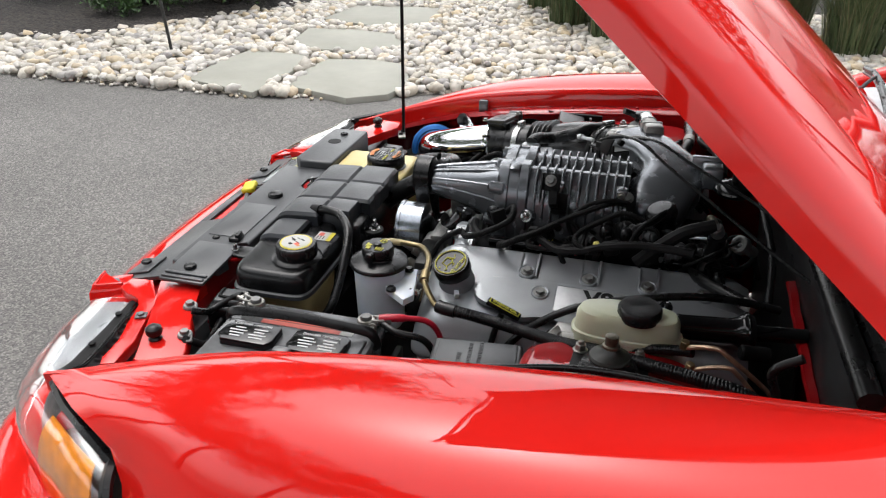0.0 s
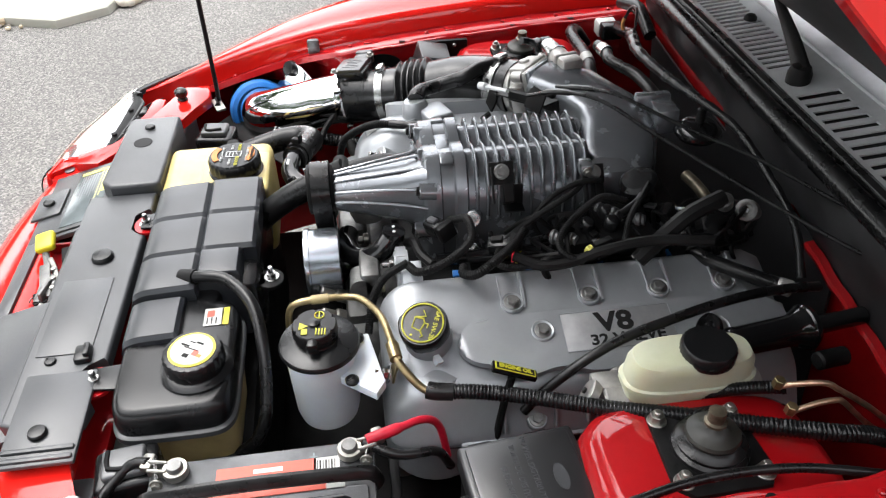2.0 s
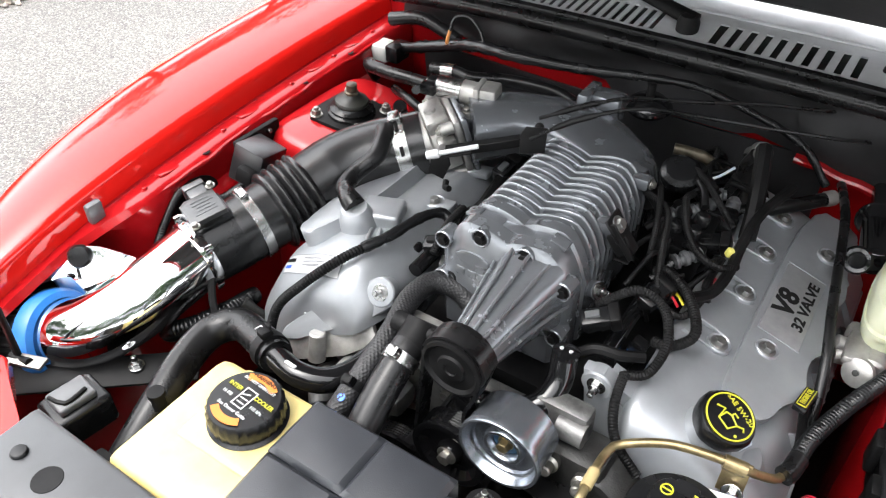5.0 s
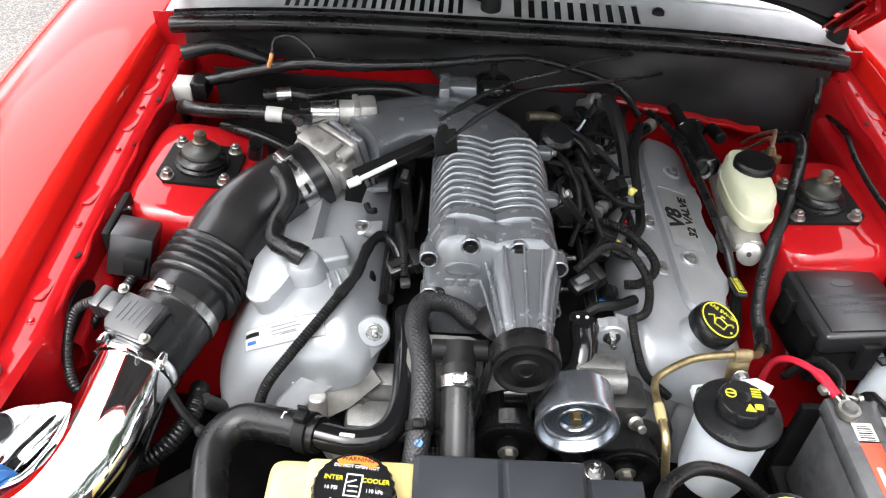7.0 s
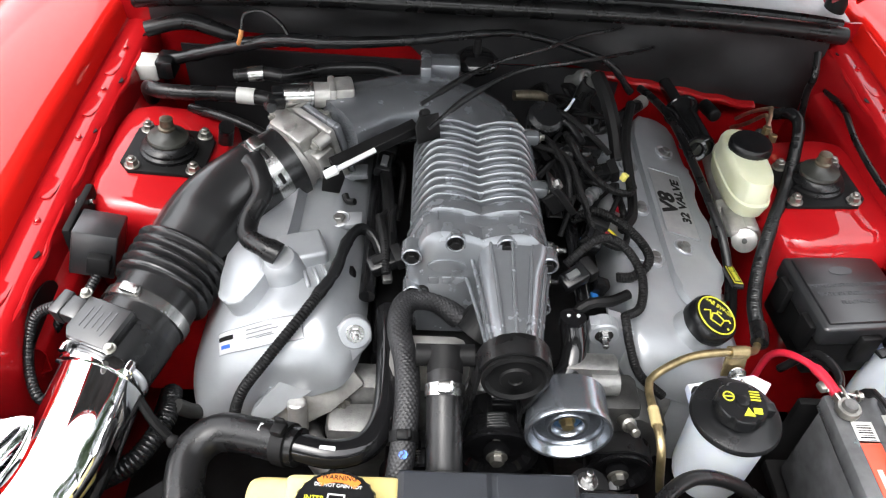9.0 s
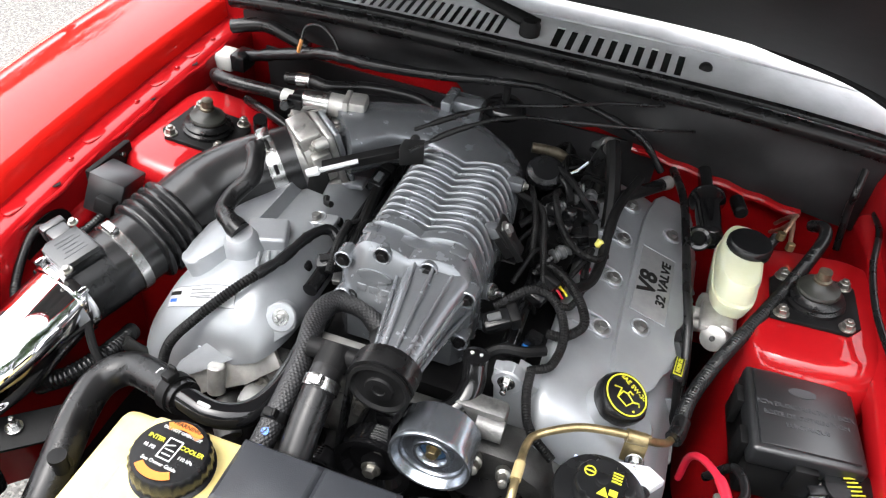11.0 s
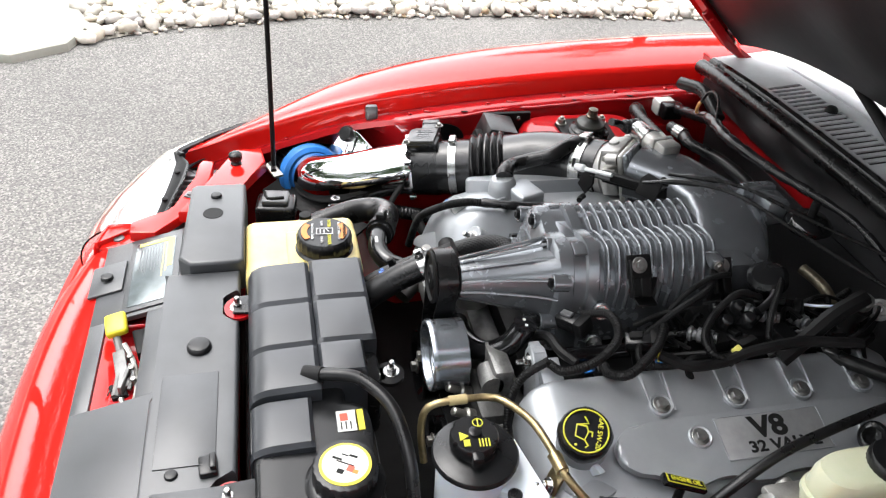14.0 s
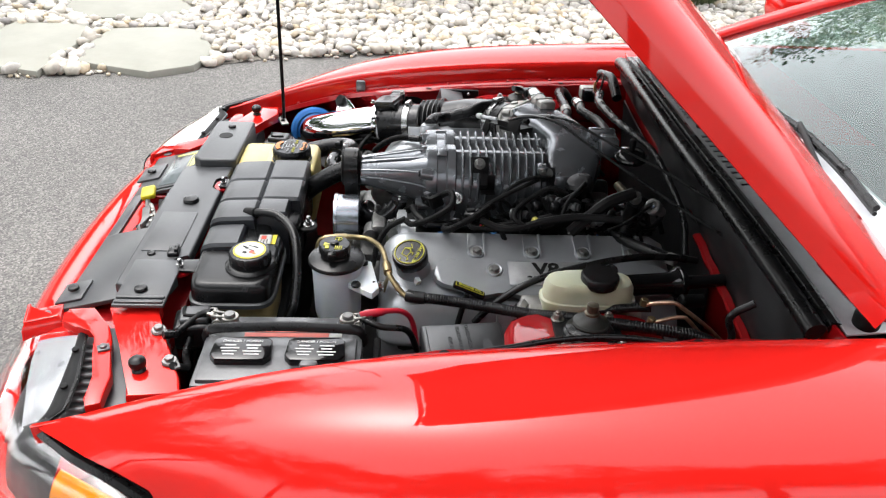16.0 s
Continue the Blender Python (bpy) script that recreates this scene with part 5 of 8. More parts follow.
placed("bolt", stud_nut, aim((-0.236, -0.345, 0.755), (-0.1, -0.5, -0.8)), right_cover)
LABR = aim((-0.322, -0.335, 0.815), (-0.32, -0.46, 0.84)) @ pose(0, 0, 0, 0, 0, 40)
bpy.context.view_layer.update()


def laid(x0, x1, y0, y1, up):
    """A thin patch in the label's plane, laid onto the curved cover."""
    bm = bmesh.new()
    g = []
    for i in range(13):
        row = []
        for j in range(5):
            p = LABR @ Vector((x0 + (x1 - x0) * i / 12, y0 + (y1 - y0) * j / 4, 0.02))
            ok, q, n, _ = cover_shell_ob.closest_point_on_mesh(p)
            row.append(bm.verts.new(q + n * up))
        g.append(row)
    for a, b in zip(g, g[1:]):
        for j in range(4):
            bm.faces.new((a[j], b[j], b[j + 1], a[j + 1]))
    bmesh.ops.solidify(bm, geom=bm.faces[:], thickness=0.0004)
    return bm


grey_print = material("grey_print", (0.16, 0.17, 0.18), 0.5)
part("label_border", laid(-0.0655, 0.0715, -0.0195, 0.0195, 0.0008), grey_print, right_cover)
part("label_plate", laid(-0.064, 0.070, -0.018, 0.018, 0.0014), foil_label, right_cover, "silver foil information label")
part("printed_bar", laid(-0.060, -0.032, 0.002, 0.012, 0.0024), black_print, right_cover)
part("printed_bar", laid(-0.056, -0.038, -0.012, -0.003, 0.0024), blue_mark, right_cover, "blue printed oval")
for k in range(4):
    part("printed_line", laid(-0.012, 0.030 + 0.010 * (k % 2), 0.008 - 0.005 * k, 0.0092 - 0.005 * k, 0.0024), grey_print, right_cover)

# ---- supercharger ----
sc = thing("supercharger", "grey cast aluminium supercharger with transverse cooling ribs", "supercharger", (-0.042, -0.15, 0.78))
SCX, TOP = -0.042, 0.938


def lobe(x):
    """Height of the twin-lobed case above the base."""
    u = x / 0.086
    a = abs(u)
    return TOP - 0.006 - (0.016 * ((a - 0.45) / 0.45) ** 2 if a < 0.45 else 0.062 * ((a - 0.45) / 0.55) ** 2)


def envelope(x):
    a = abs(x) / 0.088
    return TOP + 0.001 - 0.011 * max(0, (0.5 - a) / 0.5) ** 2 - 0.048 * max(0, (a - 0.60) / 0.40) ** 2


def case_ring(y, fn, w, base=0.78, n=24):
    ring = [Vector((SCX - w, y, base))]
    for k in range(n + 1):
        x = -w + 2 * w * k / n
        ring.append(Vector((SCX + x, y, fn(x))))
    ring.append(Vector((SCX + w, y, base)))
    return ring


bm = loft([case_ring(y, lobe, 0.086) for y in (-0.20, -0.14, -0.08, -0.01)])
part("case", bm, sc_alu, sc)
for k in range(11):
    y = -0.187 + 0.0168 * k
    bm = loft([case_ring(y + dy + 0.0, lambda x, d=d: envelope(x) - d, 0.0895 - 0.6 * d, 0.84) for dy, d in ((-0.0032, 0.012), (-0.0026, 0.0045), (-0.0018, 0.0010), (-0.0006, 0.0), (0.0006, 0.0), (0.0018, 0.0010), (0.0026, 0.0045), (0.0032, 0.012))])
    part("rib", bm, sc_alu, sc, angle=70)
# front flange block
bm = loft([case_ring(y, lambda x, d=d: envelope(x) + d, w, 0.775) for y, d, w in ((-0.280, -0.085, 0.076), (-0.268, -0.008, 0.087), (-0.262, 0.001, 0.092), (-0.242, 0.002, 0.093), (-0.240, -0.004, 0.089), (-0.222, -0.004, 0.089), (-0.219, 0.003, 0.093), (-0.203, 0.003, 0.093), (-0.200, -0.006, 0.088))])
part("front_flange", bm, sc_alu, sc)
for x0, w in ((-0.064, 0.020), (0.0, 0.060), (0.058, 0.024)):
    bm = rbox((0, 0, 0), (w, 0.020, 0.006), 0.002, pose(SCX + x0, -0.231, envelope(x0) + (0.001 if abs(x0) < 0.03 else -0.001), 0, 0 if abs(x0) < 0.03 else math.copysign(14, x0), 0))
    part("flange_pad", bm, sc_alu, sc)
for x, z in ((-0.128, 0.905), (-0.075, 0.928), (-0.012, 0.926), (0.043, 0.900), (-0.125, 0.848), (0.043, 0.83)):
    bm = lathe([(0.0128, -0.02), (0.0128, 0.005), (0.0115, 0.0062), (0.010, 0.0055), (0.0095, 0.002)], pose(x, -0.266 - 0.14 * (0.93 - z), z, 84, 0, 0), 20)
    part("bolt_boss", bm, sc_alu, sc)
    placed("bolt", dark_bolt, pose(x, -0.267 - 0.14 * (0.93 - z), z, 84, 0, 0), sc)
bm = prism(ring_poly(0.025, 0.0095, 28), 0, 0.004, pose(-0.083, -0.2725, 0.893, 82, 0, 0), 0.0012)
part("cast_badge", bm, sc_alu, sc, "plain cast oval badge")
for k in range(3):
    bm = rbox((0, 0, 0), (0.0135, 0.006, 0.012), 0.0015, pose(-0.099 + 0.017 * k, -0.2755, 0.870, -8, 0, 0))
    part("cast_letter_block", bm, sc_alu, sc)
bm = lathe([(0.008, 0), (0.008, 0.003), (0.006, 0.004), (0.005, 0.001)], pose(-0.112, -0.277, 0.852, 84, 0, 0), 18)
part("plug", bm, matte_black, sc)
# snout
SN = Vector((-0.006, 0, 0.880))


def snout_ring(y, hw, hh, p, cz, cx):
    return [Vector((SN.x + cx + x, y, SN.z + cz + z)) for x, z in ring_poly(hw, hh, 36, 0, 0, p)]


bm = loft([snout_ring(-0.262, 0.047, 0.060, 4, -0.010, 0.004), snout_ring(-0.275, 0.045, 0.056, 3.6, -0.009, 0.004), snout_ring(-0.30, 0.041, 0.047, 3, -0.006, 0.001), snout_ring(-0.36, 0.034, 0.036, 2.3, -0.002, 0), snout_ring(-0.400, 0.029, 0.029, 2, 0, 0), snout_ring(-0.408, 0.027, 0.027, 2, 0, 0)])
part("snout", bm, sc_alu, sc)
for k, a in enumerate((28, 62, 90, 118, 152, 180, 0)):
    ca, sa = math.cos(radians(a)), math.sin(radians(a))
    pts = [(SN.x + ca * 0.055, -0.264, SN.z - 0.008 + sa * 0.062), (SN.x + ca * 0.048, -0.295, SN.z - 0.004 + sa * 0.053), (SN.x + ca * 0.036, -0.36, SN.z + sa * 0.038), (SN.x + ca * 0.029, -0.403, SN.z + sa * 0.030)]
    bm = tube(pts, 0.0026, 8, 0.02)
    part("snout_rib", bm, sc_alu, sc)
# drive pulley
prof = [(0.010, 0.0), (0.036, 0.0)]
for k in range(8):
    prof += [(0.0405, 0.004 + 0.0040 * k), (0.0388, 0.006 + 0.0040 * k)]
prof += [(0.0415, 0.037), (0.0415, 0.041), (0.037, 0.0425), (0.033, 0.0385), (0.020, 0.0385), (0.018, 0.0415), (0.009, 0.042), (0.008, 0.040), (0.0, 0.040)]
bm = lathe(prof, aim((SN.x - 0.002, -0.402, 0.887), (0, -1, 0)) @ Matrix.Diagonal((0.92, 0.92, 0.95, 1)), 40)
part("drive_pulley", bm, matte_black, sc, "black ribbed drive pulley")
# plenum behind the case, swept round to the throttle
bm = bmesh.new()
rings = []
for x, y, z, rx, rz, dx, dy in [(-0.245, -0.020, 0.905, 0.052, 0.045, 0.75, 0.66), (-0.20, 0.030, 0.906, 0.055, 0.042, 0.80, 0.6), (-0.14, 0.066, 0.898, 0.060, 0.040, 0.9, 0.3), (-0.09, 0.070, 0.892, 0.066, 0.038, 1, 0.0), (-0.045, 0.058, 0.884, 0.066, 0.038, 1, -0.1), (0.0, 0.046, 0.870, 0.058, 0.036, 1, -0.15), (0.024, 0.040, 0.854, 0.046, 0.032, 1, -0.2), (0.036, 0.036, 0.846, 0.028, 0.02, 1, -0.2)]:
    d = Vector((dx, dy, 0)).normalized()
    side_v = Vector((-d.y, d.x, 0))
    rings.append([Vector((x, y, z)) + side_v * a + Vector((0, 0, b)) for a, b in ring_poly(rx, rz, 28, 0, 0, 2.8)])
loft(rings, bm)
part("plenum", bm, sc_alu, sc)
bm = rbox((0, 0, 0), (0.160, 0.09, 0.13), 0.03, pose(SCX, 0.03, 0.838))
part("rear_housing", bm, sc_alu, sc)
bm = rbox((0, 0, 0), (0.018, 0.06, 0.055), 0.004, pose(-0.118, 0.135, 0.918))
rbox((0.03, 0.01, 0), (0.05, 0.04, 0.045), 0.006, pose(-0.118, 0.135, 0.918), 2, bm)
part("bypass_flange", bm, sc_alu, sc)
for x, y, z in ((0.046, -0.022, 0.915), (0.047, -0.141, 0.914)):
    bm = rbox((0, 0, 0), (0.028, 0.022, 0.02), 0.006, pose(x - 0.008, y, z))
    part("side_lug", bm, sc_alu, sc)
    placed("bolt", small_bolt, pose(x + 0.006, y, z, 0, 90, 0), sc)

bm = rbox((0, 0, 0), (0.003, 0.030, 0.036), 0.001, pose(0.058, -0.136, 0.890))
rbox((0.010, 0.0, -0.017), (0.022, 0.030, 0.003), 0.001, pose(0.058, -0.136, 0.890), 1, bm)
part("side_bracket", bm, matte_black, sc, "black steel bracket bolted to the case")

# throttle body, idle valve and cable linkage
tb = thing("throttle_body", "cast aluminium throttle body with an idle air valve", "throttle body", (-0.285, -0.045, 0.86))
TBD = Vector((0.66, 0.70, 0.27)).normalized()
TBM = aim((-0.318, -0.052, 0.868), TBD)
bm = lathe([(0.047, 0), (0.0505, 0.003), (0.0505, 0.014), (0.047, 0.017), (0.046, 0.060)], TBM, 36)
rbox((0, 0.040, 0.034), (0.070, 0.026, 0.036), 0.004, TBM, 2, bm)
rbox((-0.046, 0.0, 0.038), (0.022, 0.052, 0.030), 0.004, TBM, 2, bm)
rbox((0.046, -0.004, 0.036), (0.020, 0.060, 0.034), 0.004, TBM, 2, bm)
lathe([(0.014, 0), (0.014, 0.018), (0.010, 0.020), (0.0, 0.020)], TBM @ pose(0.046, -0.006, 0.036, 0, 90, 0), 18, bm)
lathe([(0.010, 0), (0.009, 0.004), (0.0, 0.004)], TBM @ pose(0.0, 0.053, 0.030, -90, 0, 0), 18, bm)
part("body", bm, cast_alu, tb)
bm = rbox((0, 0, 0.060), (0.112, 0.104, 0.012), 0.005, TBM, 2)
part("flange", bm, cast_alu, tb)
bm = rbox((0, 0, 0.0715), (0.120, 0.110, 0.010), 0.005, TBM, 2)
part("spacer", bm, sc_alu, tb)
for dx, dy in ((-0.048, -0.042), (0.048, -0.042), (-0.048, 0.042), (0.048, 0.042)):
    part("bolt_boss", lathe([(0.010, 0), (0.010, 0.020), (0.008, 0.021)], TBM @ pose(dx, dy, 0.054, 180, 0, 0), 16), cast_alu, tb)
    placed("bolt", small_bolt, TBM @ pose(dx, dy, 0.033, 180, 0, 0), tb)
IV = Matrix.Translation((-0.028, 0.008, 0.0))
IVA = IV @ aim((-0.258, 0.004, 0.946), (-1, -0.20, 0.04))
bm = lathe([(0.0185, -0.006), (0.0205, -0.005), (0.0205, -0.001), (0.0175, 0.0), (0.0175, 0.034), (0.0165, 0.037), (0.0, 0.038)], IVA, 28)
part("idle_valve_can", bm, bright_steel, tb, "bright steel idle valve can")
bm = rbox((0, 0, 0.045), (0.020, 0.026, 0.018), 0.003, IVA, 2)
rbox((0.014, 0, 0.048), (0.016, 0.020, 0.024), 0.003, IVA, 2, bm)
tube([IVA @ Vector((0.018, 0, 0.052)), IVA @ Vector((0.030, 0.004, 0.060)), IVA @ Vector((0.046, 0.010, 0.056))], 0.007, 10, 0.006, bm)
part("idle_valve_plug", bm, black_plastic, tb)
bm = lathe([(0.0185, -0.030), (0.0190, -0.006)], IVA, 28)
rbox((0, 0, 0), (0.030, 0.040, 0.036), 0.006, IV @ pose(-0.210, 0.016, 0.945, 0, 0, 12), 2, bm)
rbox((0, 0, 0), (0.010, 0.044, 0.040), 0.003, IV @ pose(-0.226, 0.012, 0.944, 0, 0, 12), 2, bm)
rbox((0, 0, 0), (0.062, 0.050, 0.009), 0.003, IV @ pose(-0.218, 0.008, 0.922, 6, 0, 20), 2, bm)
part("idle_valve_body", bm, cast_alu, tb)
for dx, dy in ((-0.022, -0.018), (0.022, 0.012)):
    placed("bolt", small_bolt, IV @ pose(-0.218, 0.008, 0.927, 6, 0, 20) @ pose(dx, dy, 0), tb)
bm = rbox((0, 0, 0), (0.074, 0.058, 0.020), 0.004, IV @ pose(-0.215, 0.008, 0.909, 8, 0, 20), 2)
part("idle_valve_pad", bm, sc_alu, tb)
bm = tube([(-0.242, -0.130, 0.918), (-0.184, -0.098, 0.935)], 0.0038, 10, 0.02)
lathe([(0.0062, -0.008), (0.007, 0.010), (0.005, 0.012)], aim((-0.243, -0.131, 0.918), (1, 0.5, 0.3)), 12, bm)
part("link_rod", bm, foil_label, tb, "pale grey link rod")
bm = prism([(-0.014, -0.016), (0.010, -0.024), (0.020, 0.0), (0.014, 0.020), (-0.008, 0.018)], 0, 0.004, aim((-0.245, -0.112, 0.893), (0.3, -1, 0.2)), 0.001)
tube([(-0.225, -0.12, 0.872), (-0.220, -0.13, 0.868), (-0.210, -0.135, 0.872)], 0.005, 8, 0.01, bm)
part("lever", bm, matte_black, tb)
cb = thing("cable_bracket", "black steel bracket holding the throttle cables", "bracket", (-0.12, -0.07, 0.93))
CBM = aim((-0.185, -0.066, 0.920), (0.115, 0.062, 0.030))
bm = rbox((0, 0, 0), (0.034, 0.003, 0.135), 0.001, CBM, 1)
rbox((0.016, -0.010, 0), (0.003, 0.022, 0.135), 0.001, CBM, 1, bm)
rbox((-0.016, 0.006, 0.02), (0.003, 0.014, 0.09), 0.001, CBM, 1, bm)
prism([(-0.018, -0.016), (0.018, -0.016), (0.020, 0.020), (-0.010, 0.022), (-0.018, 0.010)], 0, 0.003, aim((-0.114, -0.066, 0.950), (0.45, -0.75, 0.30)), 0.0006, bm)
lathe([(0.007, 0), (0.007, 0.010), (0.005, 0.011)], aim((-0.120, -0.035, 0.955), (0.3, -0.6, 0.5)), 12, bm)
part("bracket_plate", bm, matte_black, cb)
for k, pts in enumerate(([(-0.112, -0.080, 0.962), (-0.06, -0.045, 0.992), (0.011, 0.000, 1.010), (0.09, 0.06, 0.992), (0.17, 0.15, 0.955), (0.25, 0.24, 0.92), (0.30, 0.30, 0.90)], [(-0.124, -0.030, 0.968), (-0.06, 0.01, 0.992), (-0.01, 0.04, 1.002), (0.06, 0.11, 0.985), (0.13, 0.20, 0.962), (0.22, 0.28, 0.94), (0.26, 0.33, 0.93)])):
    bm = tube(pts, lambda s, f: 0.0048 if 0.06 < f < 0.16 else 0.0030, 8, 0.01)
    part("throttle_cable", bm, rubber, cb)

# ---- pulleys and belt ----
idler = thing("idler_pulley", "polished steel idler pulley with a recessed zinc bolt", "pulley", (0.064, -0.42, 0.80))
PM = aim((0.064, -0.388, 0.803), (0, -1, 0))
bm = lathe([(0.046, 0.014), (0.0500, 0.015), (0.0500, 0.058), (0.0518, 0.059), (0.0518, 0.064), (0.0508, 0.0664), (0.0476, 0.0664), (0.0466, 0.0650), (0.0450, 0.0560), (0.0425, 0.0535), (0.0405, 0.0535), (0.0390, 0.0500), (0.034, 0.0485), (0.0262, 0.0485), (0.0248, 0.0545), (0.0235, 0.0558), (0.0200, 0.0558), (0.0185, 0.0540), (0.0168, 0.044), (0.0, 0.044)], PM, 64)
part("wheel", bm, plated, idler)
bm = lathe([(0.0163, 0.044), (0.0163, 0.0465), (0.010, 0.047)], PM, 24)
part("bearing_seal", bm, blue_seal, idler)
hx = bolt_mesh(0.0078, 0.009, 1.3)
hx.materials.append(gold_zinc)
placed("bolt", hx, PM @ Matrix.Translation((0, 0, 0.046)), idler)
bm = rbox((0, 0, 0), (0.07, 0.03, 0.05), 0.008, pose(0.10, -0.36, 0.80))
tube([(0.10, -0.375, 0.80), (0.135, -0.375, 0.80)], 0.016, 14, 0.01, bm)
part("mount_arm", bm, dull_alu, idler)
for nm, c, r, l in (("crank_pulley", (-0.012, -0.405, 0.728), 0.050, 0.036), ("alternator_pulley", (0.146, -0.41, 0.698), 0.042, 0.034), ("water_pump_pulley", (-0.10, -0.40, 0.62), 0.06, 0.03), ("lower_idler", (0.05, -0.40, 0.60), 0.04, 0.03)):
    pu = thing(nm, "black steel belt pulley at the front of the engine", "pulley", c, "belt pulleys")
    M = aim(c, (0, -1, 0))
    prof = [(r * 0.9, -0.03), (r * 0.9, 0.0)]
    for k in range(6):
        prof += [(r, 0.003 + 0.004 * k), (r * 0.96, 0.005 + 0.004 * k)]
    prof += [(r * 1.03, l - 0.004), (r * 1.03, l), (r * 0.85, l), (r * 0.7, l - 0.010), (r * 0.35, l - 0.008), (r * 0.3, l), (0.0, l)]
    part("wheel", lathe(prof, M, 40), gloss_black, pu)
    nb = bolt_mesh(0.009, 0.008, 1.5)
    nb.materials.append(zinc)
    placed("bolt", nb, M @ Matrix.Translation((0, 0, l)), pu)
belt = thing("drive_belt", "black ribbed rubber drive belt", "belt", (0.0, -0.42, 0.78))


def arc(cx, cz, r, a0, a1, n=14):
    return [(cx + r * math.cos(radians(a0 + (a1 - a0) * k / n)), cz + r * math.sin(radians(a0 + (a1 - a0) * k / n))) for k in range(n + 1)]


def ribbon(path, y0, y1, t=0.004):
    """A flat belt that follows a line in the plane of the pulleys."""
    rings = []
    for i, (x, z) in enumerate(path):
        a, b = path[max(i - 1, 0)], path[min(i + 1, len(path) - 1)]
        d = Vector((b[0] - a[0], 0, b[1] - a[1])).normalized()
        n = Vector((d.z, 0, -d.x)) * t / 2
        c = Vector((x, 0, z))
        rings.append([c + n + Vector((0, y0, 0)), c + n + Vector((0, y1, 0)), c - n + Vector((0, y1, 0)), c - n + Vector((0, y0, 0))])
    return loft(rings)


run = arc(-0.012, 0.728, 0.052, 330, 180) + arc(-0.008, 0.887, 0.0400, 188, 10) + [(0.020, 0.850)] + arc(0.064, 0.806, 0.0570, 150, 235) + [(0.10, 0.735)] + arc(0.146, 0.698, 0.044, 110, -100)
part("belt_run", ribbon(run, -0.436, -0.408), rubber, belt, angle=60)

# ---- radiator cover ----
rc = thing("radiator_cover", "satin black plastic radiator cover panel with push pins", "panel", (0, -0.8, 0.76))


def panel(x0, x1, y0, y1, zf, bm, thick=0.006, r=0.003):
    tmp = bmesh.new()
    co = [(x0, y0), (x1, y0), (x1, y1), (x0, y1)]
    hi = [tmp.verts.new((x, y, zf(x, y))) for x, y in co]
    lo = [tmp.verts.new((x, y, zf(x, y) - thick)) for x, y in co]
    tmp.faces.new(hi)
    tmp.faces.new(lo[::-1])
    for i in range(4):
        tmp.faces.new((lo[i], lo[(i + 1) % 4], hi[(i + 1) % 4], hi[i]))
    bmesh.ops.bevel(tmp, geom=tmp.edges[:], offset=min(r, thick * 0.4), segments=2, profile=0.5, affect="EDGES")
    merge(bm, tmp)


# rear step (thick, boxy), with notches at its mounting bolts
bm = bmesh.new()
prism([(-0.405, -0.702), (-0.173, -0.705), (-0.168, -0.712), (-0.168, -0.788), (-0.188, -0.806), (-0.40, -0.796), (-0.408, -0.788), (-0.408, -0.71)], 0.765, 0.822, None, 0.006, bm, 3)
part("raised_step", bm, satin_plastic, rc)
bm = bmesh.new()
prism([(-0.166, -0.713), (-0.110, -0.713), (-0.108, -0.735), (-0.098, -0.742), (-0.058, -0.742), (-0.046, -0.732), (-0.045, -0.714), (0.232, -0.716), (0.234, -0.742), (0.246, -0.750), (0.290, -0.750), (0.300, -0.742), (0.302, -0.722), (0.330, -0.728), (0.335, -0.80), (0.325, -0.826), (0.10, -0.826), (0.085, -0.818), (-0.13, -0.818), (-0.166, -0.826)], 0.786, 0.806, None, 0.005, bm, 3)
part("rear_shelf", bm, satin_plastic, rc)
# front shelf round the latch opening
low_z = lambda x, y: 0.768 - 0.26 * (-0.83 - y)
for x0, x1, y0, y1 in ((-0.345, -0.134, -0.944, -0.795), (0.048, 0.318, -0.944, -0.815), (-0.135, 0.049, -0.944, -0.918), (-0.135, 0.049, -0.856, -0.805)):
    bm = bmesh.new()
    panel(x0, x1, y0, y1, low_z, bm, 0.010, 0.002)
    part("front_shelf", bm, satin_plastic, rc)
for x0, x1, y0, y1, zf, th in ((-0.285, -0.205, -0.958, -0.902, lambda x, y: low_z(x, y) + 0.005, 0.006), (0.235, 0.300, -0.957, -0.905, lambda x, y: low_z(x, y) + 0.005, 0.006), (0.25, 0.392, -0.812, -0.722, lambda x, y: 0.8105 - 0.05 * max(0, x - 0.3), 0.007), (0.06, 0.215, -0.812, -0.74, lambda x, y: 0.8078, 0.002)):
    bm = bmesh.new()
    panel(x0, x1, y0, y1, zf, bm, th)
    part("overlay_tab", bm, satin_plastic, rc)
for k in range(2):
    part("tab_rib", rbox((0, 0, 0), (0.007, 0.084, 0.006), 0.002, pose(0.371 + 0.013 * k, -0.767, 0.8075 - 0.0007 * k)), satin_plastic, rc)
pin = finish(lathe([(0.013, 0), (0.013, 0.003), (0.011, 0.006), (0.006, 0.007), (0.0, 0.007)], None, 20), 40)
pin.materials.append(black_plastic)
for x, y, z, k in ((0.009, -0.767, 0.806, 1.3), (-0.365, -0.752, 0.822, 0.75), (0.347, -0.773, 0.8082, 0.9), (-0.242, -0.930, 0.750, 0.8), (0.268, -0.93, 0.752, 0.8), (0.225, -0.79, 0.806, 0.6)):
    placed("push_pin", pin, pose(x, y, z) @ Matrix.Scale(k, 4), rc)
bm = lathe([(0.017, 0), (0.0165, 0.0006), (0.0, 0.0007)], pose(-0.310, -0.756, 0.8222), 28)
part("grommet", bm, matte_black, rc, "round black recessed grommet")
bm = bmesh.new()
